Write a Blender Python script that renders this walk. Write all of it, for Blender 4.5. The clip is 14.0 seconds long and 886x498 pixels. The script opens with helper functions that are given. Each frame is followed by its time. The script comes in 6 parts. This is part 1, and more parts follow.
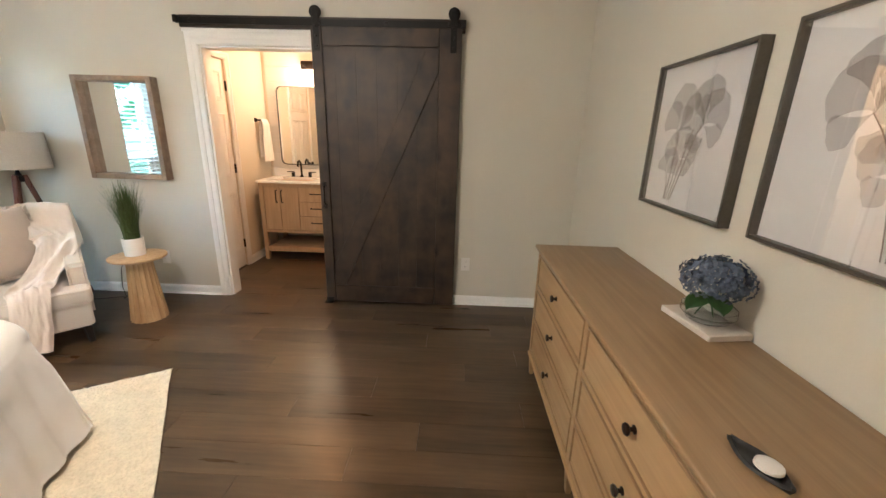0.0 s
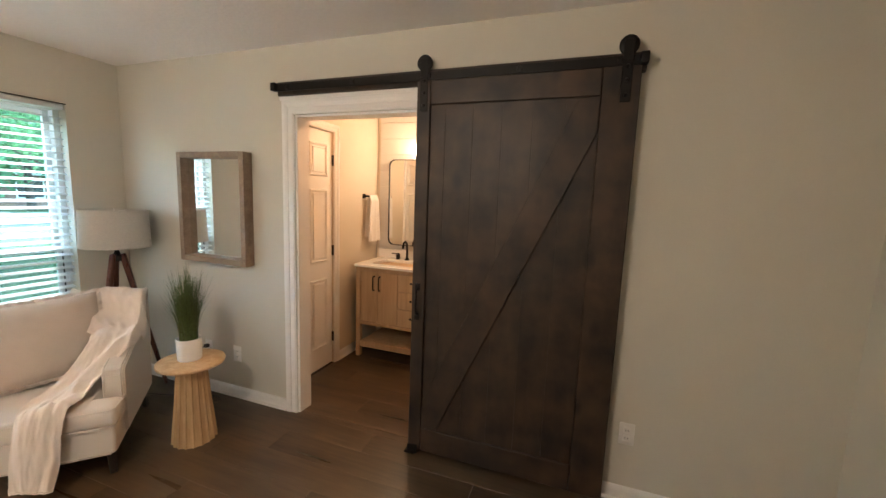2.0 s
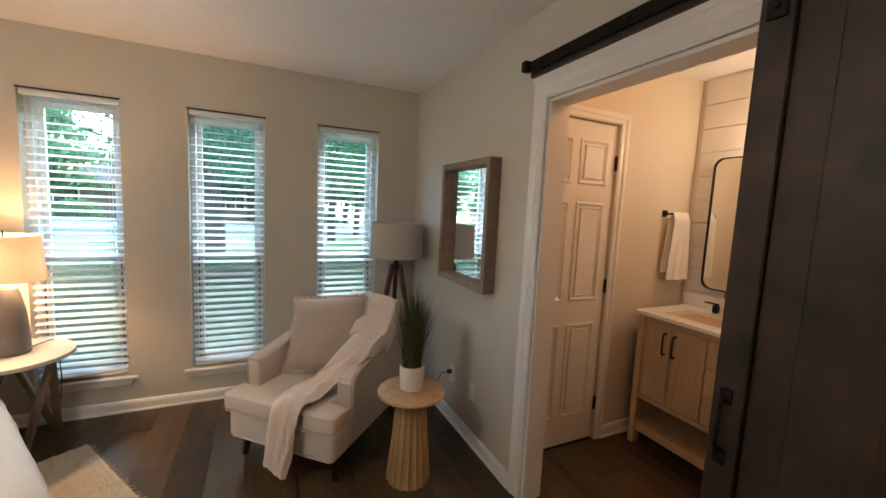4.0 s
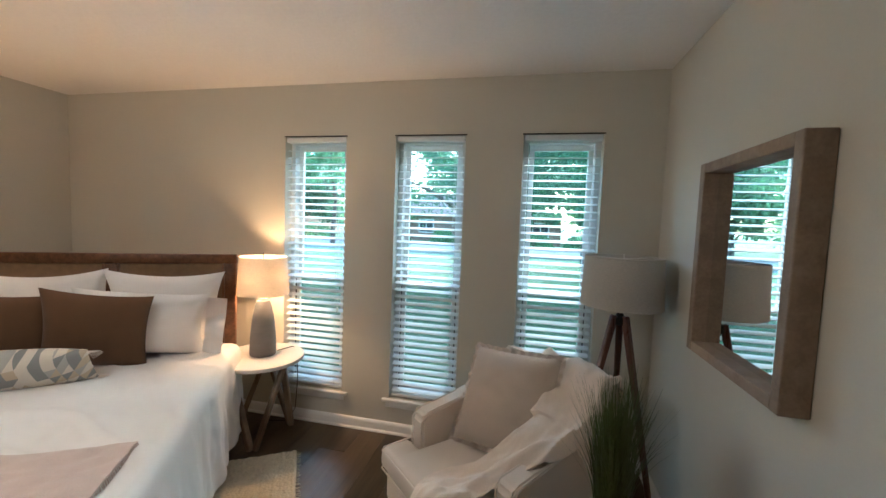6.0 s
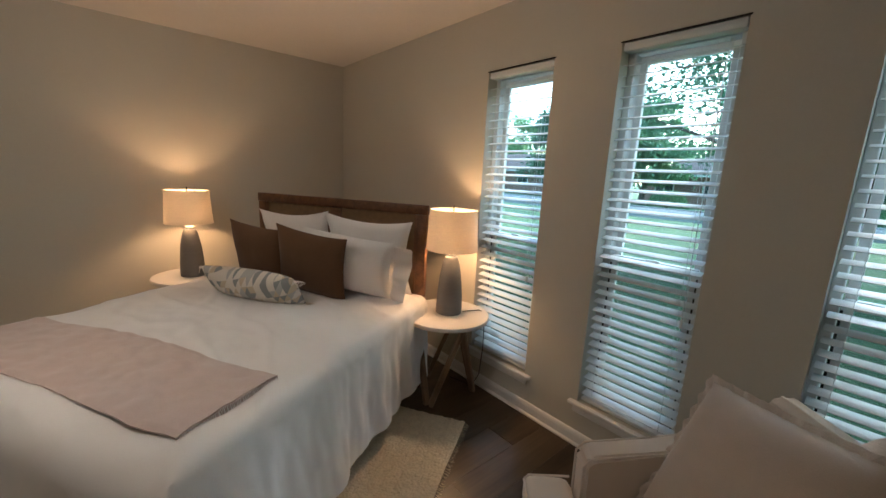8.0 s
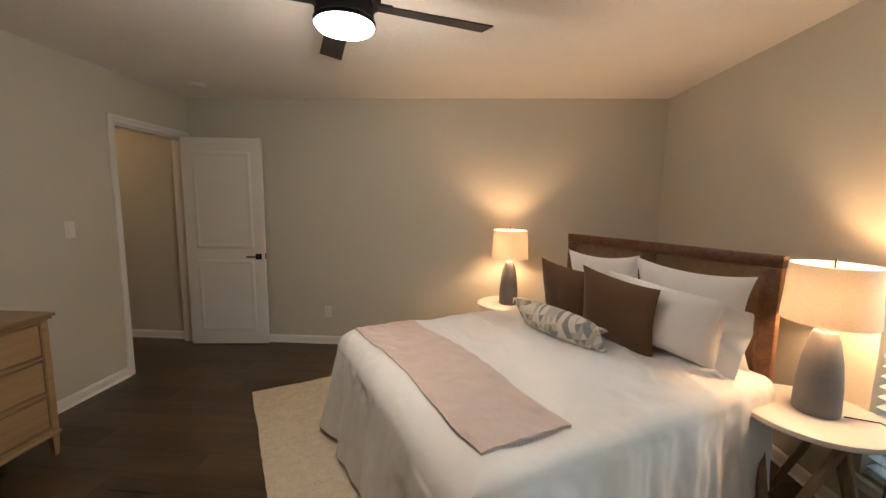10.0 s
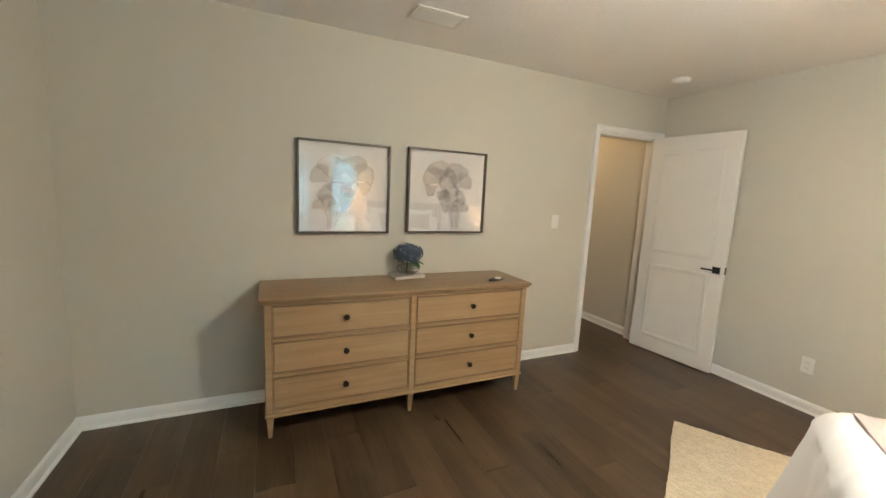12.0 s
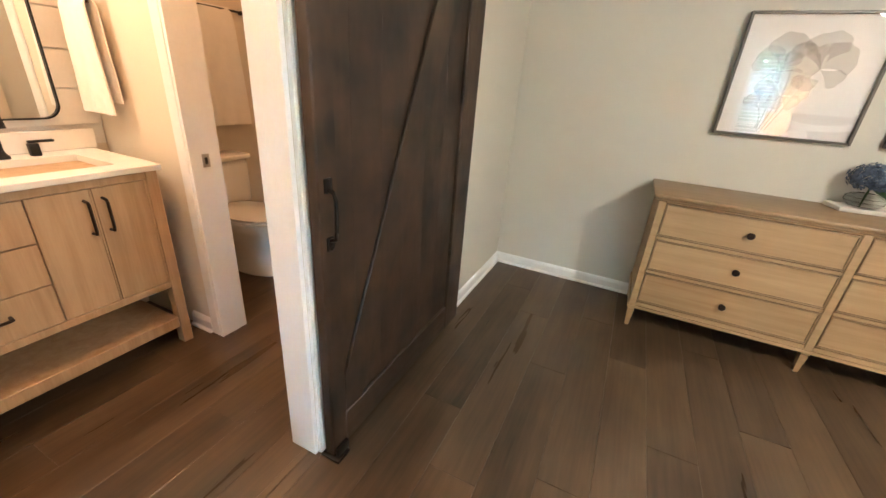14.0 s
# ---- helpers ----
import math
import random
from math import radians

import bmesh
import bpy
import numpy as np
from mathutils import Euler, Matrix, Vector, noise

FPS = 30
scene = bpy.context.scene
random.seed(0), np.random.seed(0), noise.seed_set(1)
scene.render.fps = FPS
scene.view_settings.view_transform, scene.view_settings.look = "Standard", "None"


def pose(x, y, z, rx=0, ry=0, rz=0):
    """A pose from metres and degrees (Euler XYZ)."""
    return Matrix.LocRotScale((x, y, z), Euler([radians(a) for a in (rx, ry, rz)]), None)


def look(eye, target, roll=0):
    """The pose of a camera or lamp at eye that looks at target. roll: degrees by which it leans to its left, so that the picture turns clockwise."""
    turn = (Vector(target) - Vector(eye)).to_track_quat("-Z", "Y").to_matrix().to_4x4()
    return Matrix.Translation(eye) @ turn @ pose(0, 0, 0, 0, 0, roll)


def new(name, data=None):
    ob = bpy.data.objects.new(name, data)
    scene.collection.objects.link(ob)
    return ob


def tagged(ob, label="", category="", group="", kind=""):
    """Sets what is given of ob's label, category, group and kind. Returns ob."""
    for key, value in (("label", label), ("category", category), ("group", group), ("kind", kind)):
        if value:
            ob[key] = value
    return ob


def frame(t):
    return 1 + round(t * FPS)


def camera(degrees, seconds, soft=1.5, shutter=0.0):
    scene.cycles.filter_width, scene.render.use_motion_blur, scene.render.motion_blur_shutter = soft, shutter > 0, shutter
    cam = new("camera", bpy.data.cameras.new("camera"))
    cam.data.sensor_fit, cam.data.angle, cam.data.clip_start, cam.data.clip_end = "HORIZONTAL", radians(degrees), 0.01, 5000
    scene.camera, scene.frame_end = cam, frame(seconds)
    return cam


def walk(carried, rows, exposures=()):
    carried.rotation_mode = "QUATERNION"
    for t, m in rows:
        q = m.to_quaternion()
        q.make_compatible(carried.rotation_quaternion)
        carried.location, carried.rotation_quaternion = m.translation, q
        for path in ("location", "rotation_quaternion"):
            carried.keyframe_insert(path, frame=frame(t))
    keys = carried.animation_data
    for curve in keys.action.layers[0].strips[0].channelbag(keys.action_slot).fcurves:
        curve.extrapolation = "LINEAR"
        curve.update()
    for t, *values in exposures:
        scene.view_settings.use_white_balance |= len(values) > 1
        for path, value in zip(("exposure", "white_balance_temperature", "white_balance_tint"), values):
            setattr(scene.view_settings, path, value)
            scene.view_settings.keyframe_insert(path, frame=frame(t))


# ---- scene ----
cam = camera(97.9, 14.0)
PATH = [
    (0, (0.058, 0.08, 1.413), (0.002, 1.996, 0.843), 1.6),
    (0.5, (0.015, 0.34, 1.456), (-0.094, 2.304, 1.092), 1.7),
    (1, (-0.051, 0.615, 1.508), (-0.247, 2.588, 1.245), 1.8),
    (1.5, (-0.077, 0.906, 1.493), (-0.498, 2.846, 1.25), 1.9),
    (2, (-0.127, 1.141, 1.506), (-0.8, 3.007, 1.25), 2.1),
    (2.5, (-0.268, 1.375, 1.476), (-1.222, 3.117, 1.238), 2.2),
    (3, (-0.314, 1.602, 1.484), (-1.623, 3.097, 1.257), 2.6),
    (3.5, (-0.32, 1.812, 1.508), (-1.91, 3.005, 1.283), 2.6),
    (4, (-0.414, 1.982, 1.472), (-2.214, 2.829, 1.264), 2.7),
    (4.2, (-0.451, 2.056, 1.484), (-2.322, 2.731, 1.273), 2.5),
    (6.5, (-1.281, 2.515, 1.49), (-3.161, 1.846, 1.344), 2.5),
    (7, (-1.483, 2.6, 1.528), (-3.243, 1.67, 1.333), 2.7),
    (7.5, (-1.616, 2.587, 1.511), (-3.191, 1.384, 1.243), 3.1),
    (8, (-1.725, 2.482, 1.435), (-2.999, 0.99, 1.051), 2.8),
    (8.5, (-1.792, 2.449, 1.402), (-2.671, 0.704, 0.975), 1.7),
    (8.7, (-1.822, 2.447, 1.402), (-2.533, 0.626, 0.982), 1.3),
    (10.8, (-1.658, 2.37, 1.488), (-0.914, 0.52, 1.329), 2.0),
    (11, (-1.647, 2.292, 1.482), (-0.694, 0.543, 1.304), 2.2),
    (11.5, (-1.588, 2.215, 1.477), (-0.157, 0.838, 1.242), 2.8),
    (12, (-1.659, 2.175, 1.429), (0.141, 1.354, 1.141), 2.8),
    (12.5, (-1.688, 2.242, 1.41), (0.264, 2.03, 1.031), 3.0),
    (13, (-1.73, 2.31, 1.39), (0.19, 2.558, 0.889), 3.2),
    (13.5, (-1.752, 2.354, 1.336), (0.051, 2.91, 0.673), 3.6),
    (14, (-1.77, 2.402, 1.282), (-0.096, 3.159, 0.492), 4.3),
]
EXPOSURES = [(0.0, 5.5, 5450, 6), (2.0, 4.95, 5950, 9), (3.0, 4.7, 6100, 11), (4.0, 4.1, 5950, 11), (6.5, 3.9, 5300, 5), (8.0, 3.15, 5700, 8), (8.5, 3.28, 5800, 8), (11.0, 4.25, 5700, 5), (11.5, 4.5, 5450, 0), (12.5, 5.9, 5350, 0), (13.0, 5.8, 5300, 1), (14.0, 6.0, 5300, 4)]
walk(cam, [(t, look(eye, target, roll)) for t, eye, target, roll in PATH], EXPOSURES)

# ---- daylight ----
world = bpy.data.worlds.new("sky")
scene.world = world
world.use_nodes = True
wn = world.node_tree.nodes
sky = wn.new("ShaderNodeTexSky")
sky.sky_type = "NISHITA"
sky.sun_disc = False
sky.sun_elevation = radians(30)
sky.sun_rotation = radians(282)
sky.air_density, sky.dust_density, sky.ozone_density = 1.0, 2.5, 1.5
wn["Background"].inputs["Strength"].default_value = 0.15
world.node_tree.links.new(sky.outputs["Color"], wn["Background"].inputs["Color"])
sun_data = bpy.data.lights.new("sun", "SUN")
sun_data.energy, sun_data.angle, sun_data.color = 0.6, radians(55), (0.93, 1.0, 0.99)
sun = new("sun", sun_data)
sun.matrix_world = look((-40, 8.5, 23.6), (0, 0, 0))


def lamp(name, place, watts, color, radius=0.04, kind="POINT", target=None, size=(0.2, 0.2)):
    d = bpy.data.lights.new(name, kind)
    d.energy, d.color = watts, color
    ob = new(name, d)
    if kind == "AREA":
        d.shape, d.size, d.size_y = "RECTANGLE", size[0], size[1]
        ob.matrix_world = look(place, target)
    else:
        d.shadow_soft_size = radius
        ob.location = place
    return ob


WARM = (1.0, 0.55, 0.25)


# ---- materials ----
def nodes_of(m):
    return m.node_tree.nodes, m.node_tree.links


def mat(name, color, rough=0.6, metal=0.0, var=0.08, scale=6.0, fine=60.0, bump=0.15, bump_dist=0.002, stretch=(1, 1, 1), spec=0.5, sheen=0.0, coat=0.0, obj_var=0.0, trans=0.0):
    """A surface with variation at two scales, in object space metres."""
    m = bpy.data.materials.new(name)
    m.use_nodes = True
    n, l = nodes_of(m)
    b = n["Principled BSDF"]
    tc = n.new("ShaderNodeTexCoord")
    mp = n.new("ShaderNodeMapping")
    mp.inputs["Scale"].default_value = stretch
    l.new(tc.outputs["Object"], mp.inputs["Vector"])
    big, small = n.new("ShaderNodeTexNoise"), n.new("ShaderNodeTexNoise")
    big.inputs["Scale"].default_value, small.inputs["Scale"].default_value = scale, fine
    big.inputs["Detail"].default_value, small.inputs["Detail"].default_value = 4, 3
    for x in (big, small):
        l.new(mp.outputs["Vector"], x.inputs["Vector"])
    mix = n.new("ShaderNodeMath")
    mix.operation = "ADD"
    l.new(big.outputs["Fac"], mix.inputs[0])
    l.new(small.outputs["Fac"], mix.inputs[1])
    half = n.new("ShaderNodeMapRange")
    half.inputs["From Min"].default_value, half.inputs["From Max"].default_value = 0.6, 1.4
    l.new(mix.outputs[0], half.inputs["Value"])
    value = half.outputs["Result"]
    if obj_var:
        info, add = n.new("ShaderNodeObjectInfo"), n.new("ShaderNodeMath")
        add.operation = "MULTIPLY_ADD"
        l.new(info.outputs["Random"], add.inputs[0])
        add.inputs[1].default_value = obj_var
        l.new(value, add.inputs[2])
        value = add.outputs[0]
    ramp = n.new("ShaderNodeValToRGB")
    lo = tuple(max(0.0, c * (1 - var)) for c in color) + (1,)
    hi = tuple(min(1.0, c * (1 + var)) for c in color) + (1,)
    ramp.color_ramp.elements[0].color, ramp.color_ramp.elements[1].color = lo, hi
    if obj_var:
        ramp.color_ramp.elements[1].position = 1.0
        ramp.color_ramp.elements[0].position = 0.0
        sc = n.new("ShaderNodeMath")
        sc.operation = "MULTIPLY"
        sc.inputs[1].default_value = 1.0 / (1.0 + obj_var)
        l.new(value, sc.inputs[0])
        value = sc.outputs[0]
    l.new(value, ramp.inputs["Fac"])
    l.new(ramp.outputs["Color"], b.inputs["Base Color"])
    rr = n.new("ShaderNodeMapRange")
    rr.inputs["To Min"].default_value, rr.inputs["To Max"].default_value = max(0.02, rough - 0.07), min(1, rough + 0.07)
    l.new(big.outputs["Fac"], rr.inputs["Value"])
    l.new(rr.outputs["Result"], b.inputs["Roughness"])
    b.inputs["Metallic"].default_value = metal
    b.inputs["Specular IOR Level"].default_value = spec
    b.inputs["Sheen Weight"].default_value = sheen
    b.inputs["Coat Weight"].default_value = coat
    b.inputs["Transmission Weight"].default_value = trans
    if bump:
        bp = n.new("ShaderNodeBump")
        bp.inputs["Strength"].default_value, bp.inputs["Distance"].default_value = bump, bump_dist
        l.new(small.outputs["Fac"], bp.inputs["Height"])
        l.new(bp.outputs["Normal"], b.inputs["Normal"])
    return m


def wood(name, dark, light, rough=0.45, grain=(1.2, 26, 26), knots=0.0, obj_var=0.5, bump=0.12, coat=0.0, ring=3.0, patches=0.0, fine_w=0.5, distort=0.6, soft=1.0, detail=5):
    """Wood with long grain along the first of its object axes where grain is small."""
    m = bpy.data.materials.new(name)
    m.use_nodes = True
    n, l = nodes_of(m)
    b = n["Principled BSDF"]
    tc, mp = n.new("ShaderNodeTexCoord"), n.new("ShaderNodeMapping")
    mp.inputs["Scale"].default_value = grain
    info = n.new("ShaderNodeObjectInfo")
    off = n.new("ShaderNodeVectorMath")
    off.operation = "SCALE"
    comb = n.new("ShaderNodeCombineXYZ")
    for i in range(3):
        l.new(info.outputs["Random"], comb.inputs[i])
    l.new(comb.outputs[0], off.inputs[0])
    off.inputs["Scale"].default_value = 37.0
    l.new(tc.outputs["Object"], mp.inputs["Vector"])
    l.new(off.outputs[0], mp.inputs["Location"])
    fine, band, cloud = n.new("ShaderNodeTexNoise"), n.new("ShaderNodeTexNoise"), n.new("ShaderNodeTexNoise")
    fine.inputs["Scale"].default_value, fine.inputs["Detail"].default_value = 6.0, 6
    band.inputs["Scale"].default_value, band.inputs["Detail"].default_value = 1.1, detail
    band.inputs["Distortion"].default_value = distort
    l.new(mp.outputs[0], fine.inputs["Vector"])
    l.new(mp.outputs[0], band.inputs["Vector"])
    cloud.inputs["Scale"].default_value, cloud.inputs["Detail"].default_value = ring, 3
    l.new(tc.outputs["Object"], cloud.inputs["Vector"])
    a = n.new("ShaderNodeMath")
    a.operation = "MULTIPLY_ADD"
    l.new(fine.outputs["Fac"], a.inputs[0])
    a.inputs[1].default_value = fine_w
    l.new(band.outputs["Fac"], a.inputs[2])
    c = n.new("ShaderNodeMath")
    c.operation = "MULTIPLY_ADD"
    l.new(cloud.outputs["Fac"], c.inputs[0])
    c.inputs[1].default_value = 0.35 + patches
    l.new(a.outputs[0], c.inputs[2])
    d = n.new("ShaderNodeMath")
    d.operation = "MULTIPLY_ADD"
    l.new(info.outputs["Random"], d.inputs[0])
    d.inputs[1].default_value = obj_var
    l.new(c.outputs[0], d.inputs[2])
    r = n.new("ShaderNodeMapRange")
    mid = 0.67 + 0.5 * fine_w + 0.5 * obj_var + 0.5 * patches
    w = soft * (0.10 + 0.14 * fine_w + 0.34 * obj_var + 0.17 * patches)
    r.inputs["From Min"].default_value, r.inputs["From Max"].default_value = mid - w, mid + w
    l.new(d.outputs[0], r.inputs["Value"])
    mix = n.new("ShaderNodeMix")
    mix.data_type = "RGBA"
    mix.inputs["A"].default_value, mix.inputs["B"].default_value = (*dark, 1), (*light, 1)
    l.new(r.outputs["Result"], mix.inputs["Factor"])
    out = mix.outputs["Result"]
    if knots:
        v = n.new("ShaderNodeTexVoronoi")
        v.inputs["Scale"].default_value = 1.0
        mk = n.new("ShaderNodeMapping")
        mk.inputs["Scale"].default_value = (5.5, 5.5, 3.2)
        l.new(tc.outputs["Object"], mk.inputs["Vector"])
        l.new(mk.outputs[0], v.inputs["Vector"])
        kr = n.new("ShaderNodeMapRange")
        kr.inputs["From Min"].default_value, kr.inputs["From Max"].default_value = 0.06, 0.2
        kr.inputs["To Min"].default_value, kr.inputs["To Max"].default_value = knots, 0.0
        l.new(v.outputs["Distance"], kr.inputs["Value"])
        m2 = n.new("ShaderNodeMix")
        m2.data_type = "RGBA"
        l.new(out, m2.inputs["A"])
        m2.inputs["B"].default_value = tuple(x * 0.3 for x in dark) + (1,)
        l.new(kr.outputs["Result"], m2.inputs["Factor"])
        out = m2.outputs["Result"]
    l.new(out, b.inputs["Base Color"])
    rr = n.new("ShaderNodeMapRange")
    rr.inputs["To Min"].default_value, rr.inputs["To Max"].default_value = rough - (0.1 if bump else 0.03), rough + (0.1 if bump else 0.05)
    l.new((fine if bump else band).outputs["Fac"], rr.inputs["Value"])
    l.new(rr.outputs["Result"], b.inputs["Roughness"])
    b.inputs["Coat Weight"].default_value = coat
    bp = n.new("ShaderNodeBump")
    bp.inputs["Strength"].default_value, bp.inputs["Distance"].default_value = bump, 0.001
    l.new(fine.outputs["Fac"], bp.inputs["Height"])
    if bump:
        l.new(bp.outputs["Normal"], b.inputs["Normal"])
    return m


def leaf_material(name, color):
    """Thin leaves: as much light passes through as is sent back."""
    m = bpy.data.materials.new(name)
    m.use_nodes = True
    n, l = nodes_of(m)
    out = n["Material Output"]
    n.remove(n["Principled BSDF"])
    d, t, mix, g, mx2 = (n.new(k) for k in ("ShaderNodeBsdfDiffuse", "ShaderNodeBsdfTranslucent", "ShaderNodeMixShader", "ShaderNodeBsdfGlossy", "ShaderNodeMixShader"))
    geo, r = n.new("ShaderNodeNewGeometry"), n.new("ShaderNodeValToRGB")
    r.color_ramp.elements[0].color = tuple(c * 1.2 for c in color) + (1,)
    r.color_ramp.elements[1].color = tuple(c * 2.2 for c in color) + (1,)
    l.new(geo.outputs["Random Per Island"], r.inputs["Fac"])
    l.new(r.outputs["Color"], d.inputs["Color"])
    l.new(r.outputs["Color"], t.inputs["Color"])
    mix.inputs["Fac"].default_value, mx2.inputs["Fac"].default_value = 0.5, 0.04
    g.inputs["Roughness"].default_value = 0.5
    l.new(d.outputs[0], mix.inputs[1])
    l.new(t.outputs[0], mix.inputs[2])
    l.new(mix.outputs[0], mx2.inputs[1])
    l.new(g.outputs[0], mx2.inputs[2])
    l.new(mx2.outputs[0], out.inputs["Surface"])
    return m


def glow(name, color, strength, base=(0.8, 0.7, 0.6)):
    m = bpy.data.materials.new(name)
    m.use_nodes = True
    b = m.node_tree.nodes["Principled BSDF"]
    b.inputs["Base Color"].default_value = (*base, 1)
    b.inputs["Emission Color"].default_value = (*color, 1)
    b.inputs["Emission Strength"].default_value = strength
    return m


def glass(name, rough=0.0, tint=(0.95, 0.98, 0.97)):
    m = bpy.data.materials.new(name)
    m.use_nodes = True
    b = m.node_tree.nodes["Principled BSDF"]
    b.inputs["Base Color"].default_value = (*tint, 1)
    b.inputs["Transmission Weight"].default_value = 1.0
    b.inputs["Roughness"].default_value = rough
    b.inputs["IOR"].default_value = 1.45
    return m


def shade_cloth(name, color, trans):
    """Lamp-shade linen: lets part of the light through."""
    m = bpy.data.materials.new(name)
    m.use_nodes = True
    n, l = nodes_of(m)
    out = n["Material Output"]
    n.remove(n["Principled BSDF"])
    d, t, mix = n.new("ShaderNodeBsdfDiffuse"), n.new("ShaderNodeBsdfTranslucent"), n.new("ShaderNodeMixShader")
    tc, w = n.new("ShaderNodeTexCoord"), n.new("ShaderNodeTexNoise")
    mp = n.new("ShaderNodeMapping")
    mp.inputs["Scale"].default_value = (60, 60, 400)
    l.new(tc.outputs["Object"], mp.inputs["Vector"])
    l.new(mp.outputs[0], w.inputs["Vector"])
    w.inputs["Scale"].default_value = 1.5
    r = n.new("ShaderNodeValToRGB")
    r.color_ramp.elements[0].position, r.color_ramp.elements[1].position = 0.3, 0.7
    r.color_ramp.elements[0].color = tuple(c * 0.86 for c in color) + (1,)
    r.color_ramp.elements[1].color = tuple(min(1, c * 1.06) for c in color) + (1,)
    l.new(w.outputs["Fac"], r.inputs["Fac"])
    l.new(r.outputs["Color"], d.inputs["Color"])
    l.new(r.outputs["Color"], t.inputs["Color"])
    bp = n.new("ShaderNodeBump")
    bp.inputs["Strength"].default_value, bp.inputs["Distance"].default_value = 0.3, 0.001
    l.new(w.outputs["Fac"], bp.inputs["Height"])
    l.new(bp.outputs["Normal"], d.inputs["Normal"])
    mix.inputs["Fac"].default_value = trans
    l.new(d.outputs[0], mix.inputs[1])
    l.new(t.outputs[0], mix.inputs[2])
    l.new(mix.outputs[0], out.inputs["Surface"])
    return m


M = {
    "wall": mat("wall_paint", (0.59, 0.56, 0.485), 0.75, var=0.025, scale=1.2, fine=140, bump=0.25, bump_dist=0.0015, spec=0.3),
    "ceiling": mat("ceiling_texture", (0.86, 0.83, 0.795), 0.9, var=0.03, scale=2, fine=45, bump=0.45, bump_dist=0.005, spec=0.2),
    "trim": mat("white_trim", (0.80, 0.79, 0.77), 0.35, var=0.03, scale=3, fine=80, bump=0.05),
    "door_white": mat("white_door_paint", (0.78, 0.76, 0.73), 0.4, var=0.03, scale=3, fine=70, bump=0.08),
    "bath_wall": mat("bath_wall_paint", (0.69, 0.615, 0.50), 0.6, var=0.03, scale=1.5, fine=120, bump=0.2, bump_dist=0.001),
    "shiplap": mat("shiplap_paint", (0.72, 0.70, 0.66), 0.45, var=0.03, scale=3, fine=70, bump=0.08),
    "plank": wood("floor_plank", (0.012, 0.0078, 0.0045), (0.132, 0.083, 0.044), 0.28, (0.8, 11, 11), obj_var=0.36, bump=0.0, patches=0.6, ring=2.4, fine_w=0.6, distort=0.0, soft=1.45, detail=4),
    "subfloor": mat("floor_joint", (0.02, 0.014, 0.01), 0.9),
    "barn": wood("barn_wood_vertical", (0.0055, 0.0034, 0.0021), (0.056, 0.031, 0.0165), 0.5, (9, 9, 1.6), knots=0.9, obj_var=0.10, bump=0.2, patches=2.2, ring=6.0, fine_w=0.3, soft=1.0),
    "barn_h": wood("barn_wood_horizontal", (0.0055, 0.0034, 0.0021), (0.056, 0.031, 0.0165), 0.5, (1.6, 9, 9), knots=0.7, obj_var=0.10, bump=0.2, patches=2.2, ring=6.0, fine_w=0.3, soft=1.0),
    "black": mat("black_iron", (0.012, 0.011, 0.010), 0.45, metal=0.6, var=0.2, scale=12, fine=150, bump=0.1),
    "bronze": mat("oiled_bronze", (0.03, 0.02, 0.015), 0.38, metal=0.8, var=0.25, scale=20, fine=150, bump=0.05),
    "oak": wood("dresser_oak", (0.32, 0.205, 0.098), (0.44, 0.30, 0.158), 0.5, (30, 1.5, 30), obj_var=0.25, bump=0.15, fine_w=0.3, soft=1.3),
    "oak_top": wood("dresser_top_oak", (0.235, 0.15, 0.074), (0.32, 0.212, 0.112), 0.42, (30, 1.3, 30), obj_var=0.1, bump=0.12, fine_w=0.3, soft=1.3),
    "walnut": wood("headboard_walnut", (0.085, 0.034, 0.013), (0.20, 0.086, 0.036), 0.4, (2, 24, 24), obj_var=0.2),
    "table_oak": wood("side_table_oak", (0.42, 0.26, 0.12), (0.56, 0.39, 0.21), 0.5, (24, 24, 1.5), obj_var=0.1),
    "vanity_oak": wood("vanity_oak", (0.36, 0.235, 0.12), (0.47, 0.33, 0.19), 0.5, (24, 24, 1.5), obj_var=0.15),
    "grey_wood": wood("weathered_wood", (0.16, 0.11, 0.075), (0.30, 0.22, 0.155), 0.6, (20, 20, 1.5), obj_var=0.2),
    "mirror_wood": wood("mirror_frame_wood", (0.21, 0.145, 0.10), (0.33, 0.245, 0.175), 0.6, (14, 14, 14), obj_var=0.25),
    "mahogany": wood("tripod_wood", (0.055, 0.016, 0.010), (0.12, 0.04, 0.022), 0.3, (20, 20, 1.5), obj_var=0.1),
    "fan_blade": wood("fan_blade_wood", (0.010, 0.008, 0.007), (0.030, 0.023, 0.018), 0.45, (1.5, 20, 20), obj_var=0.1),
    "dark_leg": mat("dark_leg", (0.015, 0.010, 0.008), 0.35, var=0.2),
}


